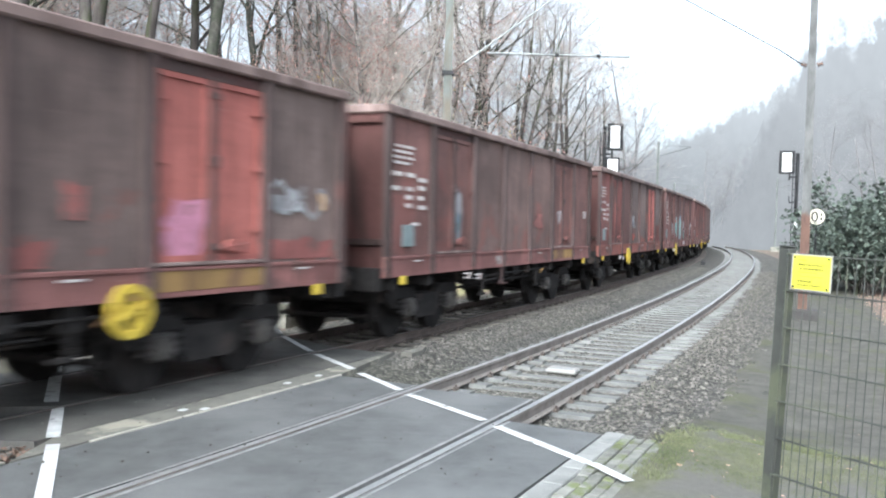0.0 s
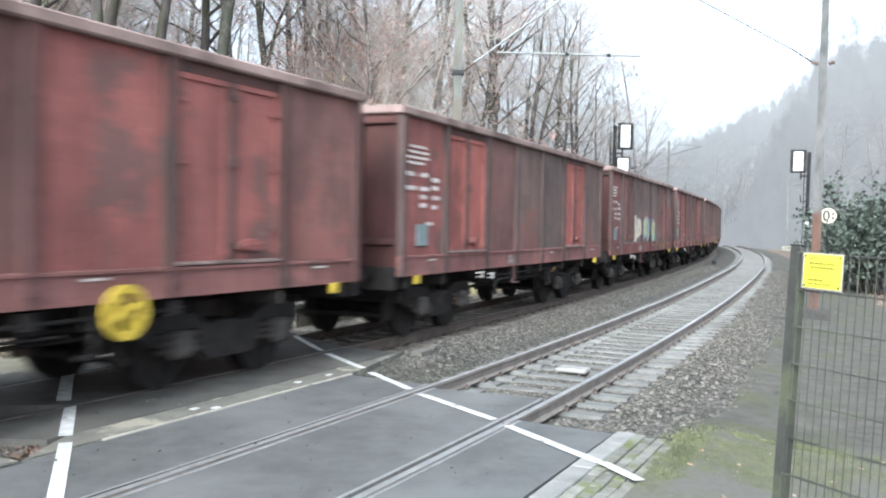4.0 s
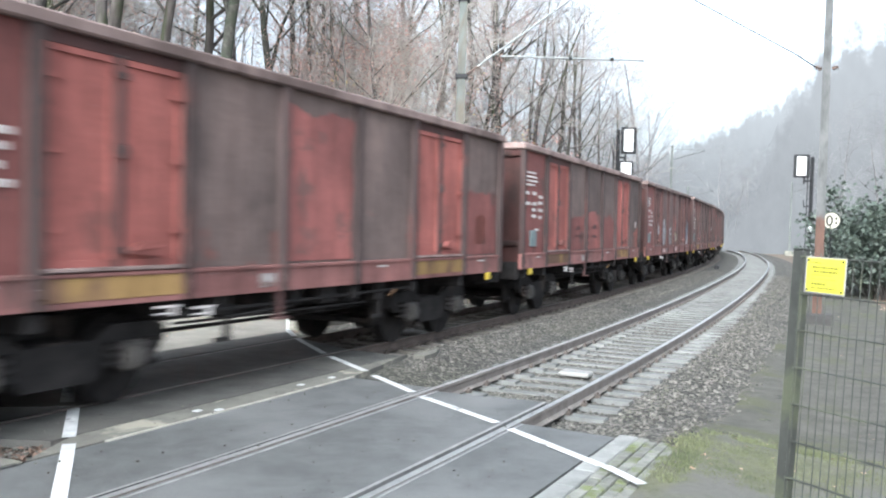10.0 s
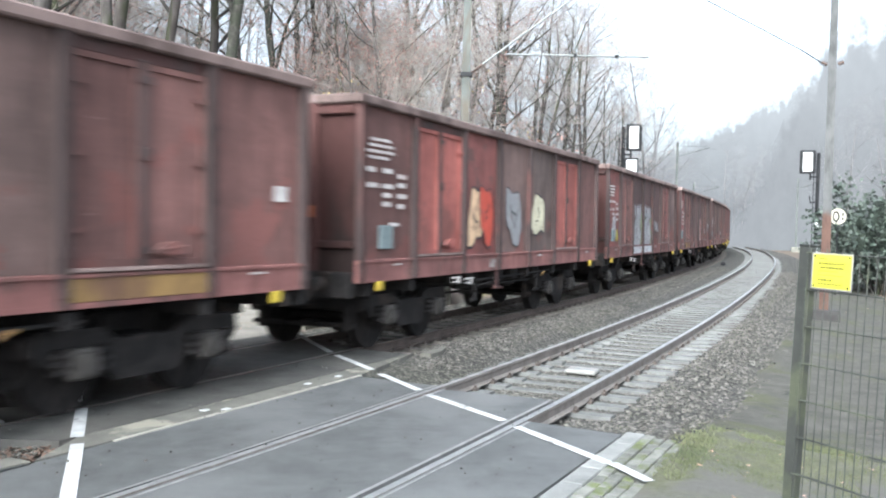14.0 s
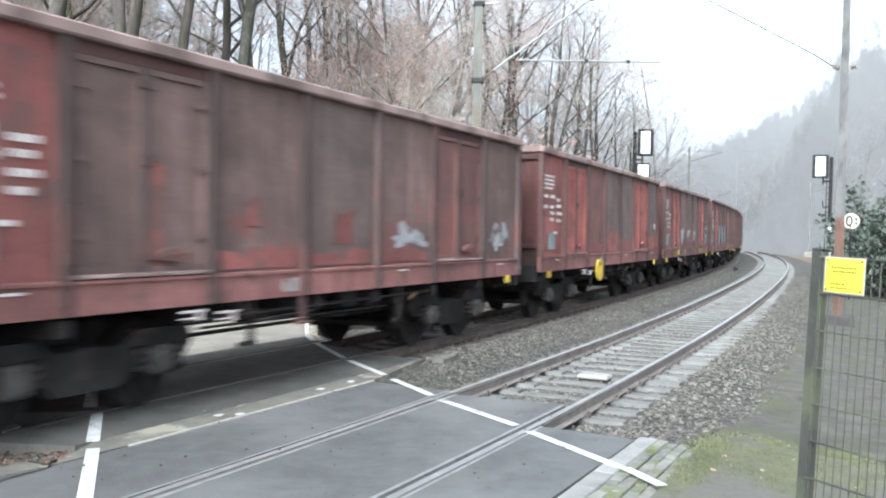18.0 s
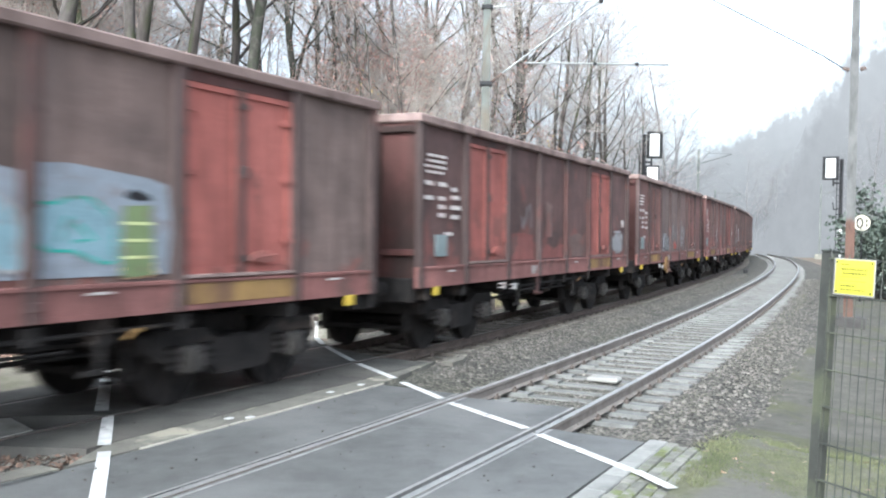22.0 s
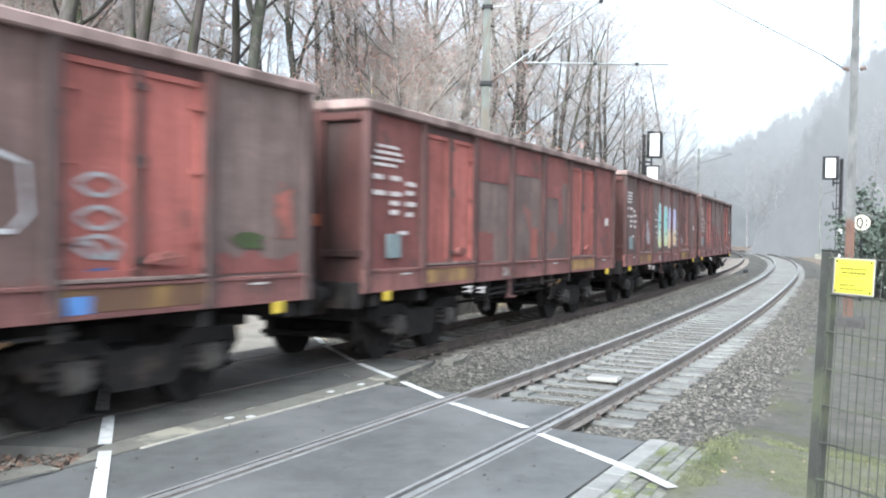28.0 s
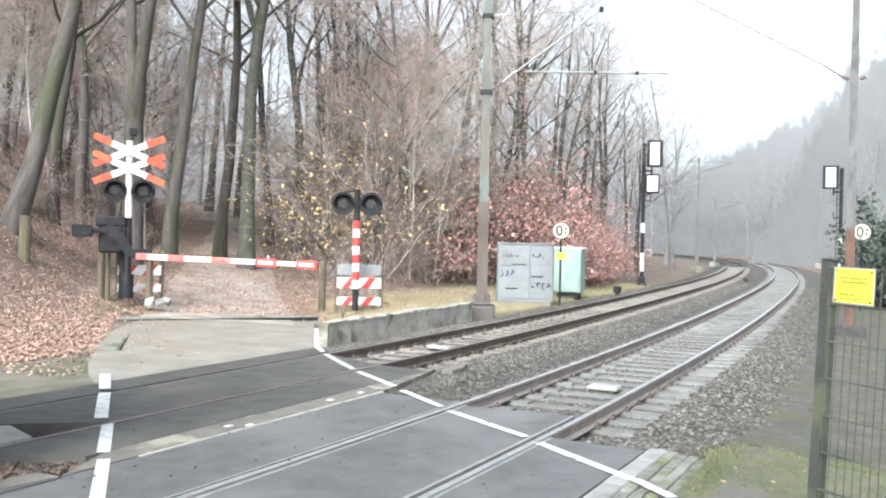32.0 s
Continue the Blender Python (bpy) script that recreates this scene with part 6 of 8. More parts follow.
# ragged blue-grey mark on the last bay of the same wagon
for cx, cz, w, h, c in ((4.95, 1.95, 0.34, 0.85, "haze"), (5.25, 1.85, 0.36, 1.0, "haze"), (5.55, 1.98, 0.30, 0.75, "haze"), (5.1, 1.62, 0.7, 0.30, "haze"), (5.3, 1.50, 0.9, 0.16, "chrome"), (5.0, 1.7, 0.2, 0.5, "sky"), (5.55, 1.75, 0.3, 0.3, "chrome")):
    splash(WAGONS[16], c, cx, cz, w, h, int(cz * 100), 0.4, 3)
scribble(16, "chrome", 4.75, 5.8, 1.45, 1.95, 163, 5, 0.035)
spray(17, [("smear", -1.6, 1.95, 0.5, 0.10, 0.5), ("smear", -1.5, 1.75, 0.6, 0.08, 0.5), ("smear", 0.1, 2.0, 0.7, 0.1, 0.5), ("smear", 0.1, 1.75, 0.5, 0.1, 0.5)])
spray(19, [("smear", -1.7, 2.05, 0.55, 0.10, 0.5), ("smear", -1.4, 1.68, 0.9, 0.12, 0.5), ("smear", -1.8, 1.5, 0.8, 0.08, 0.5)])
for x0, x1 in ((-1.95, -0.98), (-0.6, 0.6), (0.97, 2.1)):
    stroke(19, "white", [(x0, 1.985), (x1, 1.985)], 0.018)
# a long many-coloured piece
throw_up(22, -2.45, -1.0, 1.44, 2.32, ("lime", "cream", "lime"), "lilac", 221, 2)
throw_up(22, -0.76, 0.18, 1.44, 2.30, ("lime", "cream"), "lilac", 222, 2)
throw_up(22, 0.15, 0.78, 1.46, 2.34, ("mint", "cream"), "lilac", 223, 1)
throw_up(22, 0.98, 2.0, 1.44, 2.28, ("lime", "cream", "lime"), "lilac", 224, 2)
spray(22, [("teal", 2.2, 1.56, 0.5, 0.28, 0.3), ("mint", 0.5, 1.95, 0.5, 0.6, 0.4), ("lilac", -0.6, 1.52, 0.5, 0.16, 0.4), ("lilac", 1.15, 1.5, 0.4, 0.16, 0.3), ("sky", 1.4, 2.15, 0.3, 0.2, 0.3)])
# white and mint clouds
field(25, "haze", [(-0.7, 1.42), (0.78, 1.42), (0.78, 2.55), (0.2, 2.6), (-0.6, 2.4)], 0)
throw_up(25, -0.72, 0.76, 1.45, 2.5, ("mint", "white", "sky"), "white", 251, 3)
throw_up(25, -2.5, -1.2, 1.45, 2.62, ("mint", "haze", "white"), "white", 252, 2)
spray(25, [("white", 1.65, 2.02, 0.75, 0.28, 0.5), ("white", 2.0, 2.20, 0.6, 0.26, 0.5), ("white", 1.3, 1.95, 0.4, 0.2, 0.4), ("mint", 1.95, 1.66, 0.72, 0.34, 0.4), ("white", 1.9, 1.84, 0.6, 0.08, 0.3)])
spray(25, [("silver", 3.15, 2.02, 0.56, 0.56, 0.5), ("white", 3.2, 2.10, 0.36, 0.26, 0.5), ("white", 5.2, 2.05, 0.92, 0.32, 0.4), ("white", 5.25, 1.80, 0.55, 0.34, 0.4), ("red", 5.55, 2.36, 0.25, 0.12, 0.3), ("red", -1.75, 2.3, 0.35, 0.2, 0.4), ("white", -3.0, 1.95, 0.6, 0.5, 0.5)])
bm = bmesh.new()
box(bm, 1.5, 2.3, -0.002, 0.002, SILL + 0.09, BAND - 0.08)
part("graffiti", bm, GP["white"], WAGONS[25], "white sprayed field", m=pose(0, -SIDE - 0.012, 0))
spray(26, [("silver", -0.35, 2.1, 0.75, 0.45, 0.5), ("white", -0.3, 2.2, 0.5, 0.2, 0.6), ("red", -0.2, 1.62, 0.5, 0.2, 0.4)])
scribble(27, "white", 3.12, 3.46, 1.92, 2.30, 27, 3, 0.06)
spray(27, [("white", -3.3, 2.1, 0.35, 0.95, 0.25), ("sky", -3.3, 1.9, 0.2, 0.5, 0.3), ("white", 5.75, 2.2, 0.2, 0.16, 0.2), ("rose", 1.6, 2.0, 0.5, 0.4, 0.3)])
throw_up(28, 2.86, 3.48, 1.47, 2.12, ("pink", "lilac"), "pink", 281, 1)
scribble(28, "pink", 2.88, 3.46, 1.5, 2.1, 282, 4, 0.06)
scribble(28, "silver", 4.65, 5.9, 1.92, 2.38, 283, 6, 0.06)
spray(28, [("silver", 5.0, 2.14, 0.6, 0.36, 0.5), ("white", 5.1, 2.12, 0.4, 0.2, 0.6), ("peach", 5.78, 2.15, 0.2, 0.24, 0.2)])
# small plates and chalked marks near the rear post
bm = bmesh.new()
box(bm, -0.13, 0.13, -0.003, 0.003, -0.09, 0.09)
mark_me = mesh_of("chalk_mark", bm, M_LETTER)
for n in (0, 1, 2, 5, 7, 9, 10, 12, 15, 17, 19, 20, 25, 27):
    part("chalk_mark", mark_me, None, WAGONS[n], "small white mark", m=pose(5.75 + 0.08 * math.sin(n * 2.1), -SIDE + 0.028, 2.18 + 0.06 * math.sin(n)))

# ---- signals, masts, barrier and boxes ----
M_GALV = surf("weathered_grey_green_steel", (0.082, 0.090, 0.084), (0.122, 0.132, 0.124), 2.0, 0.75, 0.1, 50, c3=(0.10, 0.075, 0.05), s3=0.8, lo3=0.55, hi3=0.7, stretch=(1, 1, 0.4))
M_MASTBROWN = surf("rust_brown_mast", (0.060, 0.049, 0.042), (0.092, 0.077, 0.068), 2.0, 0.85, 0.15, 50, c3=(0.095, 0.088, 0.085), s3=0.5, stretch=(1, 1, 0.4))
M_TUBE = surf("galvanised_tube", (0.19, 0.20, 0.195), (0.27, 0.28, 0.275), 3.0, 0.6, 0.05, 50, metal=0.3)
M_BLACKP = surf("black_paint", (0.010, 0.010, 0.011), (0.022, 0.022, 0.024), 4.0, 0.55, 0.08, 50, spec=0.2)
M_WHITEP = surf("white_enamel", (0.50, 0.505, 0.50), (0.62, 0.625, 0.62), 4.0, 0.5, 0.05, 50, c3=(0.38, 0.38, 0.36), s3=3.0)
M_REDP = surf("red_enamel", (0.36, 0.035, 0.032), (0.46, 0.055, 0.05), 4.0, 0.5, 0.05, 50)
M_ORANGEP = surf("faded_orange_red_enamel", (0.36, 0.050, 0.026), (0.45, 0.080, 0.042), 2.0, 0.6, 0.05, 50, c3=(0.36, 0.11, 0.05), s3=3.0)
M_CAB = surf("pale_grey_cabinet", (0.150, 0.160, 0.166), (0.195, 0.206, 0.212), 1.5, 0.6, 0.05, 50, c3=(0.17, 0.178, 0.18), s3=2.0)
M_CABGREEN = surf("pale_green_cabinet", (0.17, 0.235, 0.205), (0.22, 0.295, 0.26), 1.5, 0.6, 0.05, 50)
M_WOOD = surf("weathered_timber", (0.075, 0.058, 0.044), (0.130, 0.104, 0.080), 4.0, 0.95, 0.5, 40, stretch=(3, 3, 0.3), c3=(0.10, 0.11, 0.06), s3=2.0)
M_MESHGREEN = surf("moss_green_fence_coat", (0.028, 0.030, 0.027), (0.045, 0.047, 0.042), 5.0, 0.6, 0.1, 60, c3=(0.062, 0.068, 0.046), s3=3.0)
M_SIGNYEL = surf("signal_yellow_plate", (0.47, 0.46, 0.035), (0.53, 0.52, 0.05), 3.0, 0.5, 0.0, 50)
M_INK = surf("dark_print", (0.12, 0.115, 0.02), (0.17, 0.16, 0.03), 5.0, 0.6, 0.0, 50)
M_GLASS = surf("dark_lamp_glass", (0.012, 0.013, 0.013), (0.025, 0.027, 0.027), 8.0, 0.2, 0.0, 50, spec=0.6)
M_REDLAMP = glow("lit_red_lamp", (1.0, 0.24, 0.22), 1.2)
# imitates the red halo around the lit barrier lamps
M_REDHALO = glow("lamp_halo_glow", (1.0, 0.03, 0.03), 0.7)
M_REDFADE = surf("faded_barrier_red", (0.34, 0.085, 0.075), (0.44, 0.125, 0.11), 3.0, 0.7, 0.05, 60, c3=(0.46, 0.22, 0.20), s3=2.0, lo3=0.52, hi3=0.66)
M_CREAM = surf("weathered_cream_enamel", (0.36, 0.345, 0.31), (0.46, 0.44, 0.40), 3.0, 0.6, 0.05, 50)
M_SCRAWL = surf("dark_marker_ink", (0.03, 0.032, 0.065), (0.05, 0.052, 0.10), 5.0, 0.7, 0.0, 50)
M_FACE = surf("yellowed_sign_face", (0.32, 0.305, 0.245), (0.40, 0.38, 0.31), 4.0, 0.6, 0.0, 50)
M_FOOT = surf("tarred_concrete", (0.035, 0.033, 0.032), (0.060, 0.057, 0.054), 4.0, 0.9, 0.3, 40)
M_INSUL = surf("brown_insulator", (0.06, 0.035, 0.025), (0.10, 0.06, 0.045), 5.0, 0.3, 0.0, 50)


def facing(x, y, z, turn=0.0):
    """A pose whose local -y looks back to the standing point."""
    return pose(x, y, z, 0, 0, -math.degrees(math.atan2(x, y)) + turn)


def thing(name, m, label, category, group=""):
    t = tagged(new(name), label, category, group=group)
    t.matrix_basis = m
    return t


def bits(name, mat, parent, label="", boxes=(), rods=(), bevel=0.0, n=10):
    bm = bmesh.new()
    for b in boxes:
        box(bm, *b, bevel)
    for a, b, r in rods:
        rod(bm, a, b, r, n=n)
    return part(name, bm, mat, parent, label)


def beam_mesh(h, w, top=None):
    """An H-section upright that narrows a little."""
    top = top or w
    bm = bmesh.new()
    t = w * 0.09
    a, c, q = w / 2, w / 2 - t, t / 2
    prism(bm, [(-a, -a), (a, -a), (a, -c), (q, -c), (q, c), (a, c), (a, a), (-a, a), (-a, c), (-q, c), (-q, -c), (-a, -c)], 0, h, "z")
    for v in bm.verts:
        if v.co.z > h * 0.5:
            v.co.x *= top / w
            v.co.y *= top / w
    return bm


def ribbed(bm, a, b, r, k=5):
    """An insulator: a rod with sheds."""
    a, b = Vector(a), Vector(b)
    rod(bm, a, b, r * 0.45, n=8)
    for i in range(k):
        c = a.lerp(b, (i + 0.5) / k)
        d = (b - a).normalized() * 0.012
        rod(bm, c - d, c + d, r, n=10)


# overhead-line mast by the far track
mast = thing("overhead_line_mast", facing(1.13, 26.08, -0.30), "grey-green steel overhead line mast with a bracket arm", "mast", "overhead line masts")
part("post", beam_mesh(10.2, 0.29, 0.20), M_GALV, mast)
bits("footing", M_MASTBROWN, mast, "rust-stained footing", boxes=((-0.36, 0.38, -0.36, 0.36, -0.15, 0.40),), bevel=0.04)
part("post_foot", beam_mesh(2.9, 0.305, 0.292), M_MASTBROWN, mast, "rust-brown lower length", m=pose(0, 0, 0.42))
bits("foot_plate", M_MASTBROWN, mast, boxes=((-0.26, 0.26, -0.26, 0.26, 0.44, 0.50), (-0.03, 0.03, -0.24, 0.24, 0.50, 0.72), (-0.24, 0.24, -0.03, 0.03, 0.50, 0.72)))
bm = bmesh.new()
rod(bm, (0.45, 0, 6.72), (3.18, 0, 8.80), 0.030, n=8)
part("bracket_strut", bm, M_TUBE, mast, "galvanised strut")
bm = bmesh.new()
ribbed(bm, (0.14, 0, 6.47), (0.45, 0, 6.72), 0.06)
part("insulator", bm, M_INSUL, mast)
bm = bmesh.new()
ribbed(bm, (0.14, 0, 8.58), (0.50, 0, 8.60), 0.05)
part("insulator", bm, M_WHITEP, mast)
bits("top_tie", M_TUBE, mast, rods=(((0.5, 0, 8.60), (3.18, 0, 8.78), 0.014),))
bits("registration_tube", M_TUBE, mast, rods=(((1.08, 0, 7.02), (5.10, 0.0, 7.02), 0.030), ((3.05, 0, 8.72), (3.05, 0, 5.9), 0.010), ((4.2, 0, 7.02), (4.25, 0, 6.8), 0.012)))
for b_ in ((-0.16, 0.18, -0.16, 0.16, 6.36, 6.48), (-0.15, 0.17, -0.15, 0.15, 8.52, 8.62), (3.12, 3.24, -0.05, 0.05, 8.72, 8.86), (3.0, 3.1, -0.04, 0.04, 6.98, 7.06), (4.16, 4.26, -0.04, 0.04, 6.98, 7.06)):
    bits("clamp", M_BLACKP, mast, boxes=(b_,))

M_MAST_NEAR = surf("grey_mast_rusty_at_the_foot", (0.076, 0.078, 0.077), (0.116, 0.117, 0.115), 2.0, 0.8, 0.1, 50, stretch=(1, 1, 0.3), low=((0.085, 0.048, 0.036), 3.0, 0.5))
# mast by the near track
mast = thing("overhead_line_mast", facing(10.22, 23.11, -0.45), "grey weathered, rusty-footed overhead line mast on a dark footing", "mast", "overhead line masts")
part("post", beam_mesh(11.0, 0.225, 0.165), M_MAST_NEAR, mast)
bits("footing", M_FOOT, mast, "dark concrete footing", boxes=((-0.40, 0.40, -0.38, 0.38, -0.1, 0.44),), bevel=0.03)
for z in (6.62, 8.75):
    for e in (-1, 1):
        bm = bmesh.new()
        ribbed(bm, (e * 0.12, 0, z), (e * 0.26, 0, z + 0.05), 0.06, 3)
        part("insulator", bm, M_INSUL, mast)
bits("stay", M_BLACKP, mast, "thin stay wire", rods=(((-0.26, 0, 6.67), (-0.75, 0, 7.02), 0.018), ((-0.75, 0, 7.02), (-7.5, 0, 11.05), 0.014)))

# masts further along the line
for x, y, h, w in ((21.1, 76.5, 9.5, 0.26), (28.6, 97.0, 7.2, 0.24), (43.0, 105.0, 8.5, 0.22)):
    m = thing("overhead_line_mast", facing(x, y, -0.35), "grey steel overhead line mast in the mist", "mast", "overhead line masts")
    part("post", beam_mesh(h, w, w * 0.75), M_GALV, m)
    bits("footing", M_CONC_DARK, m, boxes=((-0.5, 0.5, -0.5, 0.5, -0.1, 0.55),), bevel=0.05)
    bits("bracket_arm", M_GALV, m, rods=(((0, 0, h - 1.2), (2.6, 0, h - 0.4), 0.03), ((0, 0, h - 0.3), (2.6, 0, h - 0.35), 0.015)))


def light_signal(x, y, z, h, second, side):
    t = thing("railway_signal", facing(x, y, z), "black railway signal post with white bands and a pale panel", "signal", "railway signals")
    k = h / 7.8
    bits("post", M_BLACKP, t, rods=(((0, 0, 0), (0, 0, h - 0.1), 0.10),), n=12)
    for a, b in ((0.75, 1.75), (2.85, 3.35)):
        bits("white_band", M_WHITEP, t, rods=(((0, 0, a * k), (0, 0, b * k), 0.108),), n=12)
    head = bits("signal_head", M_BLACKP, t, boxes=((side * 0.55 - 0.42, side * 0.55 + 0.42, -0.15, 0.12, 6.40 * k, 7.85 * k),), bevel=0.04)
    bits("white_panel", M_WHITEP, head, "bright white panel", boxes=((side * 0.55 - 0.25, side * 0.55 + 0.25, -0.17, -0.13, 6.52 * k, 7.72 * k),))
    if second:
        b = bits("lower_box", M_BLACKP, t, boxes=((side * 0.46 - 0.36, side * 0.46 + 0.36, -0.14, 0.10, 4.98 * k, 6.02 * k),), bevel=0.04)
        bits("white_panel", M_WHITEP, b, "white panel with dim marks", boxes=((side * 0.46 - 0.28, side * 0.46 + 0.28, -0.16, -0.12, 5.08 * k, 5.92 * k),))
    bits("bracket", M_BLACKP, t, rods=(((0, 0, 4.6 * k), (side * 0.36, 0, 4.55 * k), 0.03), ((side * 0.35, 0, 4.53 * k), (side * 0.40, 0, 4.98 * k), 0.03)))
    bits("bracket", M_BLACKP, t, rods=(((0, 0, 6.2 * k), (side * 0.4, 0, 6.2 * k), 0.05),))
    bits("bracket", M_BLACKP, t, rods=(((side * 0.4, 0, 6.0 * k), (side * 0.4, 0, 6.42 * k), 0.05),))
    bits("ladder", M_BLACKP, t, rods=tuple(((-0.22, 0.1, 0.6 + 0.35 * i), (0.0, 0.1, 0.6 + 0.35 * i), 0.02) for i in range(int(h / 0.37))) + (((-0.22, 0.1, 0.3), (-0.22, 0.1, h - 0.6), 0.025),), n=6)
    bits("footing", M_BLACKP, t, boxes=((-0.28, 0.28, -0.28, 0.28, -0.1, 0.12), (-0.18, 0.18, -0.18, 0.18, 0.12, 0.45)), bevel=0.03)


light_signal(10.81, 49.94, -0.30, 7.8, True, 1)
light_signal(21.9, 50.8, -0.45, 6.9, False, -1)


def round_sign(x, y, z, zc, r, yellow):
    t = thing("stop_marker_sign", facing(x, y, z), "round white trackside sign with a dark figure", "sign", "round trackside signs")
    bits("post", M_BLACKP, t, rods=(((0, 0, 0), (0, 0, zc), 0.035),))
    bm = bmesh.new()
    rod(bm, (0, -0.05, zc), (0, -0.02, zc), r, n=28)
    disc = part("disc", bm, M_BLACKP, t)
    bm = bmesh.new()
    rod(bm, (0, -0.056, zc), (0, -0.05, zc), r * 0.9, n=28)
    part("disc_face", bm, M_FACE, disc)
    bm = bmesh.new()
    for i in range(20):
        a, b = 2 * math.pi * i / 20, 2 * math.pi * (i + 1) / 20
        rod(bm, (-0.06 + r * 0.28 * math.cos(a), -0.06, zc + r * 0.52 * math.sin(a)), (-0.06 + r * 0.28 * math.cos(b), -0.06, zc + r * 0.52 * math.sin(b)), 0.028, n=6)
    for dz in (0.22, -0.25):
        box(bm, r * 0.42, r * 0.60, -0.064, -0.056, zc + r * (dz - 0.16), zc + r * (dz + 0.16))
    part("figure", bm, M_BLACKP, disc, "dark nought with two small marks")
    if yellow:
        bits("yellow_plate", M_SIGNYEL, t, "small yellow plate", boxes=((-0.15, 0.17, -0.05, -0.03, zc - 0.98, zc - 0.74),))


round_sign(4.0, 31.28, -0.30, 2.62, 0.30, True)
round_sign(15.0, 33.0, -0.40, 2.93, 0.32, False)

# relay cabinets
cab = thing("relay_cabinet", facing(2.95, 32.9, -0.32, 6), "pale grey two-door relay cabinet with scrawled tags", "cabinet")
bits("body", M_CAB, cab, boxes=((-1.0, 0.98, -0.30, 0.30, 0.10, 2.13),), bevel=0.02)
bits("roof", M_CAB, cab, boxes=((-1.03, 1.01, -0.34, 0.34, 2.13, 2.19),), bevel=0.02)
bits("door", M_CAB, cab, boxes=((-0.98, 0.12, -0.335, -0.30, 0.22, 1.34),), bevel=0.008)
bits("door", M_CAB, cab, boxes=((0.16, 0.95, -0.325, -0.30, 0.22, 2.08),), bevel=0.008)
bits("door", M_CAB, cab, boxes=((-0.98, 0.12, -0.325, -0.30, 1.38, 2.08),), bevel=0.008)
bits("plinth", M_CONC_DARK, cab, boxes=((-0.92, 0.20, -0.28, 0.28, -0.1, 0.10), (0.3, 0.9, -0.28, 0.28, -0.1, 0.10)))
bits("vent", M_BLACKP, cab, boxes=((-0.72, -0.28, -0.345, -0.335, 0.55, 0.60), (0.20, 0.62, -0.335, -0.325, 0.98, 1.03), (-0.5, 0.0, -0.335, -0.325, 1.42, 1.45)))
bm = bmesh.new()
rr = random.Random(3)
for x0, z0, n, sz in ((-0.92, 1.00, 3, 0.24), (0.15, 0.55, 4, 0.26), (-0.85, 1.66, 5, 0.16), (0.2, 1.66, 4, 0.15)):
    for i in range(n):
        x, z = x0 + i * sz * 0.75, z0 + rr.uniform(-0.03, 0.03)
        for _ in range(3):
            a, b = (x + rr.uniform(0, sz * 0.6), z + rr.uniform(0, sz)), (x + rr.uniform(0, sz * 0.6), z + rr.uniform(0, sz))
            rod(bm, (a[0], -0.342, a[1]), (b[0], -0.342, b[1]), 0.020 if sz > 0.2 else 0.012, n=4)
part("scrawl", bm, M_SCRAWL, cab, "dark blue unreadable scrawl")
cab = thing("relay_cabinet", facing(5.05, 36.6, -0.36, -14), "pale green trackside cabinet on a dark plinth", "cabinet")
bits("body", M_CABGREEN, cab, boxes=((-0.55, 0.55, -0.40, 0.40, 0.30, 2.02),), bevel=0.03)
bits("roof", M_WHITEP, cab, boxes=((-0.60, 0.60, -0.45, 0.45, 2.02, 2.10),), bevel=0.02)
bits("door", M_CABGREEN, cab, boxes=((-0.48, 0.42, -0.425, -0.40, 0.36, 1.96),), bevel=0.01)
bits("plinth", M_BLACKP, cab, boxes=((-0.42, 0.42, -0.30, 0.30, -0.1, 0.30),))


def lamp_pair(t, z, r, gap, yb=-0.08):
    """Two hooded lamps on round dark backplates."""
    for sg in (-1, 1):
        bm = bmesh.new()
        rod(bm, (sg * gap, yb, z), (sg * gap, yb - 0.02, z), r, n=26)
        plate = part("backplate", bm, M_BLACKP, t)
        bm = bmesh.new()
        rod(bm, (sg * gap, yb - 0.02, z), (sg * gap, yb - 0.06, z), r * 0.42, n=18)
        part("lens", bm, M_GLASS, plate, "unlit dark lens")
        bm = bmesh.new()
        n = 12
        vs = []
        for i in range(n + 1):
            a = math.radians(-10) + math.radians(200) * i / n
            for d, rr_ in ((-0.02, 1.0), (-0.26, 0.9)):
                vs.append(bm.verts.new((sg * gap + r * 0.84 * rr_ * math.cos(a), yb + d, z + r * 0.84 * rr_ * math.sin(a))))
        for i in range(n):
            bm.faces.new((vs[2 * i], vs[2 * i + 1], vs[2 * i + 3], vs[2 * i + 2]))
        bmesh.ops.solidify(bm, geom=bm.faces[:], thickness=0.008)
        part("hood", bm, M_BLACKP, plate)


# the crossing's main post with crosses, lamps and barrier drive
XP = facing(-8.42, 24.6, 0.18)
post = thing("crossing_signal_post", XP, "white crossing post with two red and white crosses and dark lamps", "crossing signal")
bits("post", M_WHITEP, post, "white upper post", rods=(((0, 0, 2.15), (0, 0, 4.20), 0.088),), n=14)
bits("lower_post", M_BLACKP, post, rods=(((0, 0, 0), (0, 0, 2.15), 0.10), ((0, 0, 0), (0, 0, 0.65), 0.16)), n=14)
bits("bell", M_BLACKP, post, boxes=((-0.02, 0.18, -0.12, 0.08, 4.32, 4.54), (0.04, 0.10, -0.06, 0.02, 4.2, 4.32)), bevel=0.03)
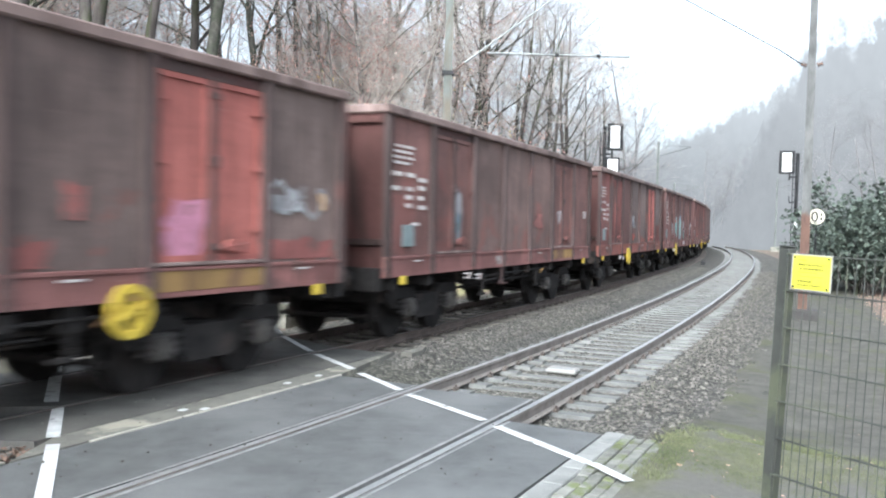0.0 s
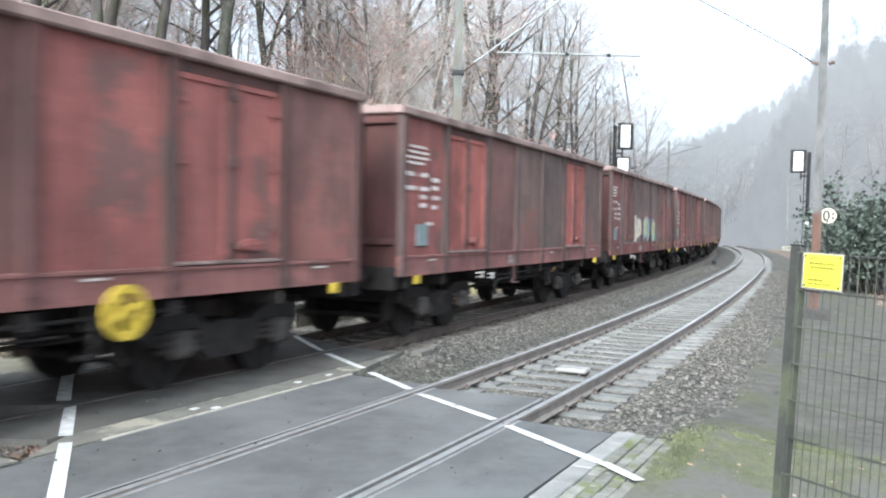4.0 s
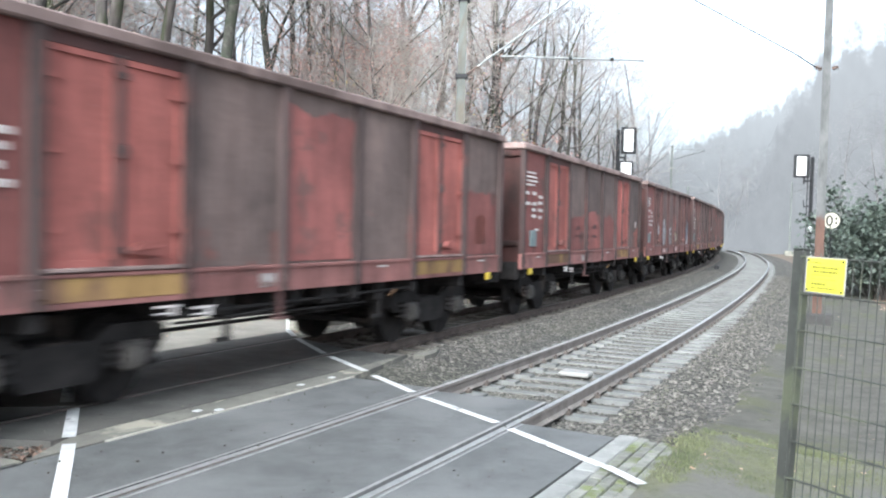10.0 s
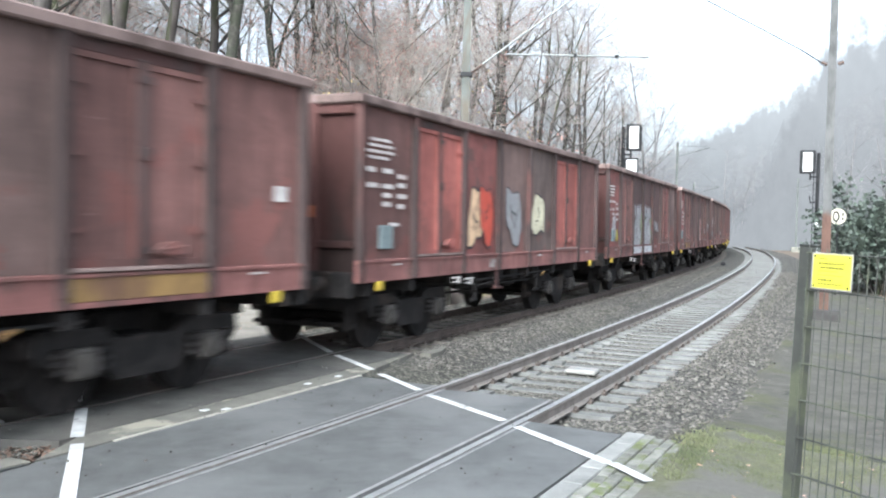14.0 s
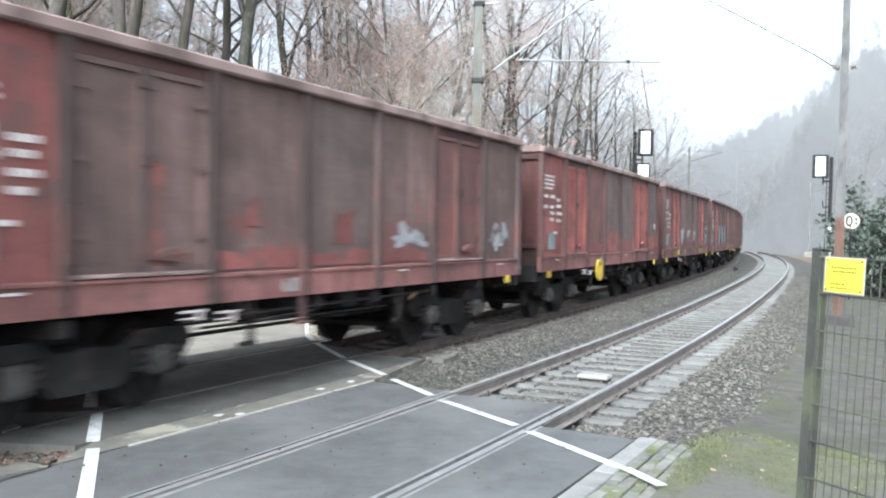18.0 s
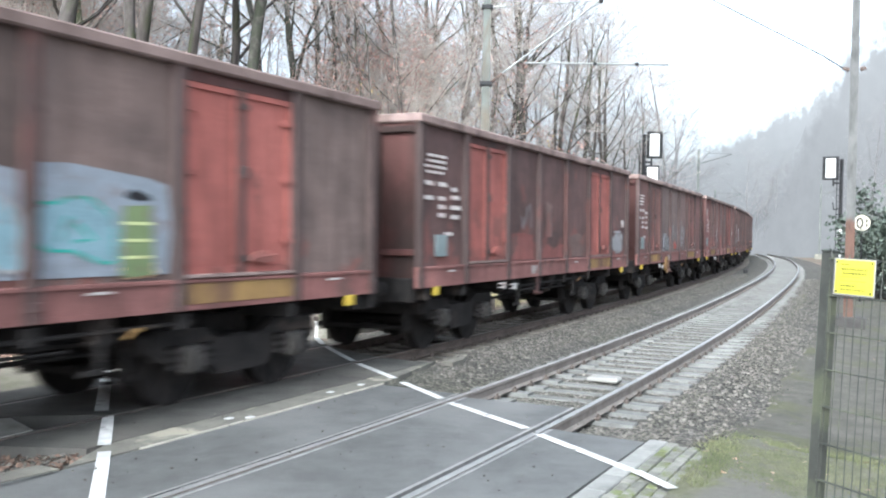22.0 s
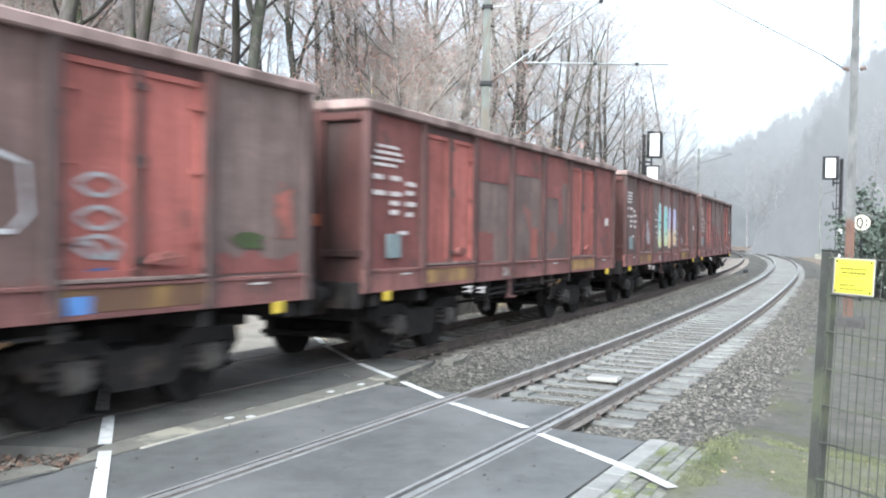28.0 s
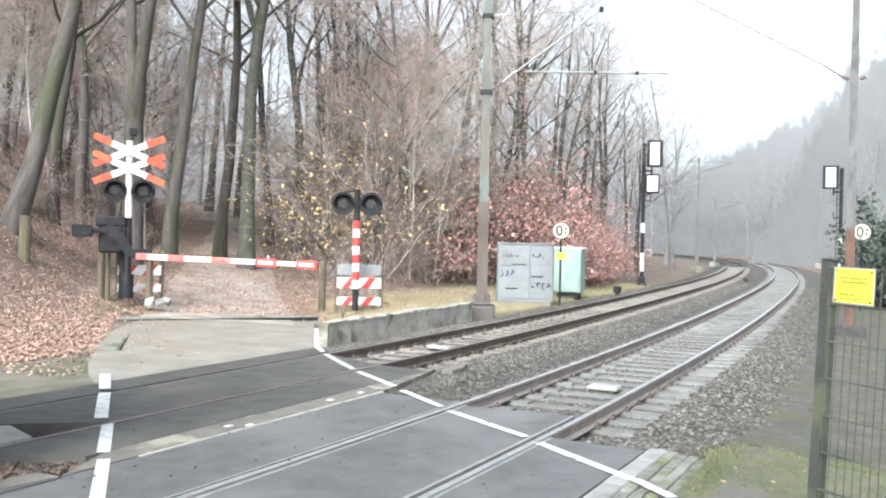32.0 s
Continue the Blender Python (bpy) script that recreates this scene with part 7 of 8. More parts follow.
for zc in (3.92, 3.46):
    for sg in (-1, 1):
        bm = bmesh.new()
        m = Matrix.Translation((0, -0.10 - 0.012 * (sg > 0), zc)) @ Matrix.Rotation(sg * radians(23), 4, "Y")
        r_ = [v for v in box(bm, -0.48, 0.48, -0.01, 0.01, -0.085, 0.085)]
        bmesh.ops.transform(bm, matrix=m, verts=r_)
        arm = part("cross_arm", bm, M_WHITEP, post, "white cross board")
        for e in (-1, 1):
            bm = bmesh.new()
            vs = box(bm, e * 0.48, e * 0.97, -0.011, 0.011, -0.087, 0.087)
            bmesh.ops.transform(bm, matrix=m, verts=vs)
            part("cross_tip", bm, M_ORANGEP, arm, "orange-red board end")
lamp_pair(post, 2.86, 0.31, 0.36)
drive = thing("barrier_drive", facing(-8.85, 24.5, 0.14), "black barrier machine with counterweight arm", "barrier machine")
bits("housing", M_BLACKP, drive, boxes=((-0.30, 0.32, -0.22, 0.30, 1.25, 2.02),), bevel=0.05)
bits("top_cover", M_BLACKP, drive, boxes=((-0.38, 0.38, -0.25, 0.25, 1.95, 2.22),), bevel=0.04)
bits("counterweight", M_BLACKP, drive, boxes=((-0.95, -0.45, -0.40, -0.12, 1.66, 1.98), (-0.45, 0.0, -0.32, -0.20, 1.76, 1.88)), bevel=0.02)
bm = bmesh.new()
prism(bm, [(-0.1, 2.0), (0.18, 1.95), (0.42, 1.62), (0.55, 1.36), (1.05, 1.36), (1.05, 1.14), (0.62, 1.10), (0.36, 1.22), (0.15, 1.55), (-0.12, 1.72)], -0.34, -0.24)
part("crank_arm", bm, M_BLACKP, drive)
bits("pedestal", M_BLACKP, drive, boxes=((0.22, 0.34, 0.05, 0.18, 0.0, 1.3),), bevel=0.02)
boom = thing("barrier_boom", pose(-8.06, 24.2, 1.315, 0, 1.6, 0.0), "lowered red and white barrier boom with lit lamps", "barrier")
x, k = 0.0, 0
for w_ in (0.30, 0.54, 0.42, 0.72, 0.50, 0.66, 0.52, 0.58, 0.51):
    h = 0.085 - 0.02 * x / 4.75
    bits("boom_section", M_REDFADE if k % 2 == 0 else M_CREAM, boom, boxes=((x, x + w_, -0.045, 0.045, -h, h),), bevel=0.012)
    x, k = x + w_, k + 1
for x in (3.43, 4.49):
    # the box itself glows, widened to stand in for the lamp's halo
    l = bits("boom_lamp", M_REDHALO, boom, "barrier lamp box, made to glow as its red halo", boxes=((x - 0.26, x + 0.26, -0.11, -0.046, -0.10, 0.10),), bevel=0.02)
    bits("lamp_glass", M_REDLAMP, l, "glowing red lamp", boxes=((x - 0.19, x + 0.19, -0.118, -0.108, -0.045, 0.045),))
bits("boom_tip", M_WHITEP, boom, boxes=((3.44, 3.50, -0.03, 0.03, 0.085, 0.18),))

# second lamp post, with its guard boards
post = thing("crossing_lamp_post", facing(-2.30, 24.4, 0.0), "red and white banded lamp post with two dark lamps", "crossing signal")
bits("post", M_BLACKP, post, rods=(((0, 0, 0), (0, 0, 3.20), 0.085),), n=14)
for i in range(8):
    z0 = 0.58 + i * 0.225
    bits("band", M_WHITEP if i % 2 == 0 else M_REDP, post, rods=(((0, 0, z0), (0, 0, z0 + 0.225), 0.098),), n=14)
lamp_pair(post, 2.82, 0.31, 0.37)
bits("cable", M_BLACKP, post, rods=(((-0.35, -0.05, 3.13), (-0.05, -0.05, 3.16), 0.02),))


def guard(x, y, z, w, plate, turn=0.0):
    g = thing("guard_board", facing(x, y, z, turn), "red and white striped guard boards on weathered posts", "barrier board", "guard boards")
    for e in (-1, 1):
        bits("board_post", M_WOOD, g, boxes=((e * w / 2 - 0.06, e * w / 2 + 0.06, -0.06, 0.06, -0.3, 1.32),), bevel=0.012)
    for z0, z1 in ((0.62, 0.90), (0.16, 0.38)):
        b = bits("board", M_WHITEP, g, "white board", boxes=((-w / 2, w / 2, -0.10, -0.06, z0, z1),), bevel=0.006)
        k = -w / 2 + 0.12
        while k < w / 2 - 0.3:
            bm = bmesh.new()
            s_ = z1 - z0
            prism(bm, [(k, z0), (k + 0.2, z0), (k + 0.2 + s_ * 0.8, z1), (k + s_ * 0.8, z1)], -0.104, -0.10)
            part("red_stripe", bm, M_REDP, b)
            k += 0.52
    if plate:
        bits("grey_plate", M_CAB, g, boxes=((-w / 2, w / 2, -0.09, -0.06, 0.98, 1.26),))


guard(-2.25, 24.9, -0.05, 1.18, True)
guard(-8.35, 25.4, 0.15, 1.15, False, -8)
for x, y, z, h, r in ((-9.35, 25.2, 0.25, 1.15, 0.10), (-7.75, 24.3, 0.10, 1.15, 0.10), (-3.35, 25.6, -0.05, 1.30, 0.11), (-11.6, 25.5, 1.0, 1.35, 0.16), (-9.1, 25.0, 0.2, 1.25, 0.07)):
    p = thing("timber_post", facing(x, y, z - 0.3), "weathered timber post standing in leaves", "post", "timber posts")
    bm = bmesh.new()
    rod(bm, (0, 0, 0), (0.02, 0, h + 0.3), r, r * 0.9, n=10)
    part("shaft", bm, M_WOOD, p)
bits_ = thing("concrete_rubble", facing(-7.45, 24.2, 0.02), "small heap of pale broken concrete", "rubble")
bm = bmesh.new()
for k in range(7):
    v = box(bm, -0.12, 0.12, -0.1, 0.1, -0.07, 0.07, 0.02)
    bmesh.ops.transform(bm, matrix=pose(R.uniform(-0.25, 0.25), R.uniform(-0.15, 0.15), 0.06 + 0.04 * (k % 3), R.uniform(-30, 30), R.uniform(-30, 30), R.uniform(0, 90)), verts=[q for q in bm.verts if abs(q.co.x) < 0.121 and abs(q.co.y) < 0.101 and abs(q.co.z) < 0.0701])
part("heap", bm, M_CONC, bits_)

# low retaining wall beside the far track, with its end block and white marker
R_WALL = random.Random(61)
M_CONC_WALL = surf("crumbling_pale_concrete", (0.20, 0.192, 0.168), (0.31, 0.298, 0.262), 3.0, 0.92, 0.6, 40, c3=(0.11, 0.108, 0.082), s3=1.4, lo3=0.55, hi3=0.66, vary=0.15)
wall = tagged(new("retaining_wall"), "low stained concrete retaining wall beside the far track", "wall", kind="structure")
ss = steps((8.75, 16.3, 0.95))
for a, b in zip(ss[:-1], ss[1:]):
    bm = bmesh.new()
    quad_slab(bm, [(a + 0.004, -6.72), (b - 0.004, -6.72), (b - 0.004, -6.50), (a + 0.004, -6.50)], -0.6, 0.15)
    # the coping has crumbled to uneven lengths
    c = a + 0.004
    while c < b - 0.05:
        d = min(c + R_WALL.uniform(0.16, 0.42), b - 0.004)
        quad_slab(bm, [(c, -6.74), (d, -6.74), (d, -6.47 + R_WALL.uniform(-0.03, 0.02)), (c, -6.47 + R_WALL.uniform(-0.03, 0.02))], 0.15, R_WALL.uniform(0.175, 0.225))
        c = d
    part("wall_panel", bm, M_CONC_WALL, wall)
mk = thing("marker_plate", facing(-2.48, 18.9, -0.32), "small white marker plate by a rusty end post", "marker")
bits("plate", M_WHITEP, mk, boxes=((-0.12, -0.03, -0.06, -0.03, 0.02, 0.36),))
bits("end_post", M_MASTBROWN, mk, boxes=((0.02, 0.16, -0.08, 0.06, 0, 0.42), (-0.14, 0.16, -0.02, 0.02, 0.36, 0.46)), bevel=0.01)

# drain cover and gutter on the far apron
dz = apron_z(-10.4) - 0.055
dr = thing("drain_cover", pose(-6.14, 16.85, dz, 0, 0, 90 + 14.6), "long mossy concrete drain slab at the path's edge", "drain")
bits("slab", M_CONC_DARK, dr, boxes=((0.0, 5.2, -0.20, 0.20, -0.05, 0.075),), bevel=0.02)
bits("rim", M_PALE, dr, "pale worn rim", boxes=((0.0, 5.2, -0.245, -0.203, -0.05, 0.085),), bevel=0.008)
gt = thing("gutter", pose(-7.75, 22.05, apron_z(-11.5) + 0.02, 0, 0, 22.5), "dark mossy concrete gutter across the path", "gutter")
for i in range(4):
    bits("gutter_stone", M_CONC_DARK, gt, boxes=((i * 1.22, i * 1.22 + 1.2, -0.16, 0.16, -0.08, 0.05),), bevel=0.02)
bits("slot", M_BLACKP, gt, boxes=((0, 4.86, -0.24, -0.17, -0.08, 0.02),))

# small trackside boxes
for s, o in ((31.0, -5.85), (47.0, -1.95)):
    b = thing("trackside_box", stand(s, o, -0.24), "small dark trackside connection box", "connection box", "connection boxes")
    bits("box", M_BLACKP, b, boxes=((-0.25, 0.25, -0.12, 0.12, 0.12, 0.38),), bevel=0.03)
    bits("leg", M_BLACKP, b, boxes=((-0.18, -0.12, -0.04, 0.04, -0.1, 0.12),))
    bits("leg", M_BLACKP, b, boxes=((0.12, 0.18, -0.04, 0.04, -0.1, 0.12),))
for s, o, w in ((5.95, 0.06, 0.45), (9.0, -4.05, 0.5)):
    b = thing("marker_slab", stand(s, o, -0.165), "white painted slab lying between the rails", "marker", "white slabs between the rails")
    bits("slab", M_CONC, b, boxes=((-0.15, 0.15, -w / 2, w / 2, -0.03, 0.035),), bevel=0.02)
    bits("mark", M_CAB, b, "faint unreadable marks", boxes=((-0.06, 0.06, -0.12, -0.04, 0.035, 0.038), (-0.06, 0.06, 0.02, 0.10, 0.035, 0.038)))

# ---- the mesh fence with its yellow notice ----
FX, FY, FD = 2.03, 5.02, Vector((0.47, -0.883, 0))
LEAN = Matrix.Translation((FX, FY, -0.37)) @ Matrix.Rotation(radians(2.1), 4, "Y")
fence = thing("mesh_fence", LEAN @ Matrix.Rotation(math.atan2(FD.y, FD.x), 4, "Z"), "moss-green double-rod mesh fence with square posts", "fence")
TOPZ = 2.235
bm = bmesh.new()
box(bm, -0.035, 0.035, -0.03, 0.03, -0.4, TOPZ - 0.012, 0.006)
post_me = mesh_of("post", bm, M_MESHGREEN)
bm = bmesh.new()
box(bm, -0.037, 0.037, -0.032, 0.032, TOPZ - 0.012, TOPZ, 0.004)
cap_me = mesh_of("post_cap", bm, M_MESHGREEN)
bm = bmesh.new()
box(bm, 0.037, 0.045, -0.045, 0.02, 0.05, TOPZ - 0.05, 0.002)
clamp_me = mesh_of("clamp_bar", bm, M_MESHGREEN)
bm = bmesh.new()
rod(bm, (0, 0, 0.05), (0, 0, TOPZ - 0.02), 0.0032, n=6)
wire_me = mesh_of("upright_wire", bm, M_MESHGREEN)
for k in range(4):
    p = part("post", post_me, None, fence, m=pose(k * 2.52, 0, 0))
    part("post_cap", cap_me, None, p)
    part("clamp_bar", clamp_me, None, p)
for k in range(3):
    for i in range(50):
        part("upright_wire", wire_me, None, fence, m=pose(k * 2.52 + 0.052 + i * 0.05, -0.036, 0))
    for i in range(11):
        z = TOPZ - 0.045 - i * 0.2
        bm = bmesh.new()
        for y in (-0.044, -0.028):
            rod(bm, (k * 2.52 + 0.03, y, z), (k * 2.52 + 2.51, y, z), 0.004, n=6)
        part("double_wire", bm, M_MESHGREEN, fence)
note_m = LEAN @ Matrix.Rotation(math.atan2(FD.y, FD.x), 4, "Z")
note = thing("notice_plate", note_m, "yellow notice plate screwed to the mesh fence", "sign")
bm = bmesh.new()
box(bm, 0.085, 0.318, -0.056, -0.050, TOPZ - 0.226, TOPZ - 0.048, 0.002)
part("plate", bm, M_SIGNYEL, note)
bits("pale_edge", M_CONC, note, "pale frame", boxes=((0.074, 0.325, -0.0535, -0.0495, TOPZ - 0.234, TOPZ - 0.040),))
for i, (a, b, h) in enumerate(((0.12, 0.17, 0.007), (0.12, 0.28, 0.013), (0.13, 0.275, 0.013), (0.12, 0.24, 0.006), (0.12, 0.27, 0.005), (0.12, 0.21, 0.013), (0.12, 0.27, 0.011))):
    z = TOPZ - 0.068 - i * 0.0218
    bm = bmesh.new()
    x = a
    while x < b:
        w = R.uniform(0.008, 0.02)
        box(bm, x, min(x + w, b), -0.0575, -0.056, z - h, z)
        x += w + 0.004
    part("print", bm, M_INK, note, "unreadable dark print")
for x in (0.097, 0.306):
    for z in (TOPZ - 0.06, TOPZ - 0.215):
        bits("screw", M_BLACKP, note, rods=(((x, -0.060, z), (x, -0.056, z), 0.006),))

# ---- the wood ----
M_BARK = surf("grey_brown_bark", (0.058, 0.050, 0.046), (0.105, 0.093, 0.086), 3.0, 0.95, 0.7, 25, c3=(0.055, 0.060, 0.035), s3=0.9, vary=0.25, stretch=(2, 2, 0.35))
M_BARK_IVY = surf("ivy_grown_bark", (0.055, 0.053, 0.046), (0.098, 0.094, 0.082), 6.0, 0.95, 0.8, 20, c3=(0.055, 0.062, 0.044), s3=2.5, lo3=0.45)
M_TWIG = surf("thin_winter_twigs", (0.275, 0.245, 0.220), (0.40, 0.362, 0.330), 1.0, 0.95, 0.0, 20, vary=0.2)
M_STEM = surf("brown_shrub_stems", (0.165, 0.140, 0.131), (0.255, 0.220, 0.206), 1.0, 0.95, 0.0, 20, vary=0.25)
# haze over distant trees is put into these bark and twig colours
M_BARK_HAZED = surf("haze_paled_bark", (0.135, 0.131, 0.131), (0.19, 0.185, 0.185), 2.0, 0.95, 0.3, 20, vary=0.15)
M_TWIG_HAZED = surf("haze_greyed_twigs", (0.20, 0.193, 0.195), (0.26, 0.252, 0.254), 1.0, 0.95, 0.0, 20, vary=0.15)
M_LEAF = surf("dry_brown_leaf", (0.32, 0.20, 0.165), (0.46, 0.315, 0.265), 2.0, 0.85, 0.0, 20, vary=0.5, island=True)
M_LEAF_RED = surf("red_brown_leaf", (0.34, 0.185, 0.155), (0.48, 0.285, 0.245), 2.0, 0.85, 0.0, 20, vary=0.45, island=True)
M_LEAF_YEL = surf("yellowed_leaf", (0.44, 0.32, 0.13), (0.58, 0.45, 0.22), 2.0, 0.85, 0.0, 20, vary=0.4, island=True)
M_LITTER = surf("fallen_leaf", (0.27, 0.175, 0.135), (0.44, 0.305, 0.245), 2.0, 0.9, 0.0, 20, vary=0.5, island=True)
M_LITTER_WET = surf("wet_brown_leaf", (0.10, 0.066, 0.050), (0.19, 0.130, 0.100), 2.0, 0.8, 0.0, 20, vary=0.5, island=True)
# haze over the evergreen bushes is imitated by a lighter leaf colour
M_EVERGREEN = surf("evergreen_leaf", (0.045, 0.060, 0.048), (0.080, 0.098, 0.078), 2.0, 0.6, 0.0, 20, vary=0.4, island=True)
M_GRASS = surf("short_green_grass", (0.080, 0.092, 0.046), (0.135, 0.143, 0.078), 1.5, 0.9, 0.0, 20, vary=0.4, island=True)
M_GRASS_DRY = surf("pale_autumn_grass", (0.22, 0.205, 0.115), (0.33, 0.30, 0.18), 1.5, 0.9, 0.0, 20, vary=0.4, island=True)


class Lumps:
    """Vertices and faces gathered for one mesh."""

    def __init__(self):
        self.v, self.f = [], []

    def limb(self, pts, rads, n):
        k0 = len(self.v)
        for i, (p, r) in enumerate(zip(pts, rads)):
            d = (pts[min(i + 1, len(pts) - 1)] - pts[max(i - 1, 0)]).normalized()
            u = d.orthogonal().normalized()
            w = d.cross(u)
            for j in range(n):
                a = 2 * math.pi * j / n
                self.v.append(p + (u * math.cos(a) + w * math.sin(a)) * r)
        for i in range(len(pts) - 1):
            for j in range(n):
                a, b = k0 + i * n + j, k0 + i * n + (j + 1) % n
                self.f.append((a, b, b + n, a + n))

    def leaf(self, p, size, rr, droop=0.0):
        k = len(self.v)
        e = Euler((rr.uniform(-1.2, 1.2), rr.uniform(-1.2, 1.2), rr.uniform(0, 6.3))).to_matrix()
        for q in ((-0.5, 0, 0.0), (0, -0.32, 0.06), (0.5, 0, 0), (0, 0.32, 0.06)):
            self.v.append(p + e @ Vector(q) * size)
        self.f.append((k, k + 1, k + 2, k + 3))

    def mesh(self, name, mat, smooth=True):
        me = bpy.data.meshes.new(name)
        me.from_pydata(self.v, [], self.f)
        me.materials.append(mat)
        if smooth:
            me.polygons.foreach_set("use_smooth", [True] * len(me.polygons))
        return me


def grow(rr, height, radius, lean=(0, 0), first=0.35, fork=False, twigs=1.0, leaves=0, spread=0.45):
    """Wood, twigs and clinging leaves of a bare tree standing at the origin."""
    wood, fine, leafs = Lumps(), Lumps(), Lumps()

    def run(p, d, length, r, level):
        n = (9, 6, 5, 4, 4)[level]
        pts, rads = [p.copy()], [r * (1.35 if level == 0 else 1.0)]
        wander = (0.05, 0.13, 0.2, 0.25, 0.3)[level]
        dd = d.copy()
        for i in range(n):
            dd = (dd + Vector((rr.gauss(0, wander), rr.gauss(0, wander), rr.gauss(0, wander * 0.6) + (0.03 if level else 0.02)))).normalized()
            p = p + dd * (length / n)
            pts.append(p.copy())
            rads.append(max(r * (1 - 0.80 * (i + 1) / n), 0.006))
        (wood if level < 2 else fine).limb(pts, rads, (9, 6, 4, 3, 3)[level])
        if level >= 4:
            if leaves and rr.random() < leaves:
                for _ in range(3):
                    leafs.leaf(pts[-1] + Vector((rr.gauss(0, 0.12), rr.gauss(0, 0.12), rr.gauss(0, 0.12))), rr.uniform(0.07, 0.12), rr)
            return
        kids = (11, 6, 5, 4)[level]
        if level >= 1:
            kids = max(2, int(round(kids * twigs)))
        for k in range(kids):
            f = (first + (1 - first) * (k + rr.random()) / kids) if level == 0 else rr.uniform(0.25, 1.0)
            i = min(int(f * n), n - 1)
            q = pts[i].lerp(pts[i + 1], f * n - i)
            base = (pts[i + 1] - pts[i]).normalized()
            side = Euler((0, 0, rr.uniform(0, 6.3))).to_matrix() @ Vector((1, 0, 0))
            side = (side - base * side.dot(base)).normalized()
            up = rr.uniform(0.35, 0.9) if level == 0 else rr.uniform(0.3, 1.0)
            nd = (base * up + side * rr.uniform(0.6, 1.0) + Vector((0, 0, 0.15))).normalized()
            ln = length * ((spread * (1.15 - 0.6 * f)) if level == 0 else rr.uniform(0.38, 0.62))
            run(q, nd, ln, max(rads[i] * rr.uniform(0.32, 0.55), 0.007), level + 1)

    d0 = Vector((lean[0], lean[1], 1)).normalized()
    if fork:
        pts = [Vector((0, 0, -0.4)), Vector((0, 0, 0)) + d0 * height * 0.14, d0 * height * 0.3]
        wood.limb(pts, [radius * 1.4, radius * 1.1, radius], 9)
        for sg in (-1, 1):
            run(pts[-1], (d0 + Vector((0.28 * sg, 0.1 * sg, 0))).normalized(), height * 0.7, radius * 0.8, 0)
    else:
        run(Vector((0, 0, -0.4)), d0, height, radius, 0)
    return wood, fine, leafs


def tree_kind(seed, bark, twig, **kw):
    a, b, c = grow(random.Random(seed), **kw)
    return a.mesh("trunk", bark), b.mesh("crown", twig), c.mesh("dry_leaves", M_LEAF, False) if c.f else None


TREES = [tree_kind(11, M_BARK, M_TWIG, height=19, radius=0.25, first=0.38, twigs=0.9, leaves=0.05),
         tree_kind(12, M_BARK, M_TWIG, height=17, radius=0.20, lean=(0.05, 0.03), first=0.30, twigs=0.9, leaves=0.08),
         tree_kind(13, M_BARK, M_TWIG, height=21, radius=0.30, first=0.42, twigs=0.9),
         tree_kind(14, M_BARK, M_TWIG, height=16, radius=0.17, lean=(-0.06, 0.02), first=0.30, twigs=0.9, leaves=0.10),
         tree_kind(15, M_BARK_IVY, M_TWIG, height=19, radius=0.28, first=0.4, twigs=0.8),
         tree_kind(16, M_BARK, M_TWIG, height=18, radius=0.30, fork=True, first=0.30, twigs=0.8, leaves=0.06),
         tree_kind(17, M_BARK, M_TWIG, height=12, radius=0.11, first=0.25, twigs=0.9, leaves=0.15)]
BEECH = [tree_kind(31, M_BARK, M_TWIG, height=11, radius=0.10, first=0.15, twigs=0.9, leaves=0.55, spread=0.5),
         tree_kind(32, M_BARK, M_TWIG, height=9, radius=0.08, first=0.12, twigs=0.9, leaves=0.65, spread=0.5)]
BEECH[1][2].materials[0] = M_LEAF_RED
SAPLING = [tree_kind(61, M_TWIG, M_TWIG, height=8, radius=0.05, first=0.08, twigs=1.0, leaves=0.10, spread=0.42, lean=(0.08, 0.0)),
           tree_kind(62, M_TWIG, M_TWIG, height=10, radius=0.06, first=0.12, twigs=1.0, leaves=0.05, spread=0.40, lean=(-0.06, 0.05))]
PALE = [tree_kind(21, M_BARK_HAZED, M_TWIG_HAZED, height=17, radius=0.22, first=0.28, twigs=0.85),
        tree_kind(22, M_BARK_HAZED, M_TWIG_HAZED, height=15, radius=0.18, first=0.25, twigs=0.85),
        tree_kind(23, M_BARK_HAZED, M_TWIG_HAZED, height=19, radius=0.22, first=0.3, twigs=0.85)]


def tree(kind, x, y, scale=1.0, turn=None, tilt=(0, 0), label="bare grey-brown woodland tree in winter", group="trees of the wood"):
    s, o = to_line(x, y)
    t = tagged(new("tree"), label, "tree", group=group)
    t.matrix_basis = pose(x, y, ground_z(s, o) - 0.05, tilt[0], tilt[1], R.uniform(0, 360) if turn is None else turn) @ Matrix.Scale(scale, 4)
    part("trunk", kind[0], None, t)
    part("crown", kind[1], None, t)
    if kind[2]:
        part("dry_leaves", kind[2], None, t, "few brown leaves")
    return t


def bearing(px, d):
    """A place d metres ahead of the standing point, px thousandths of that to the right."""
    return px / 1000 * d, d


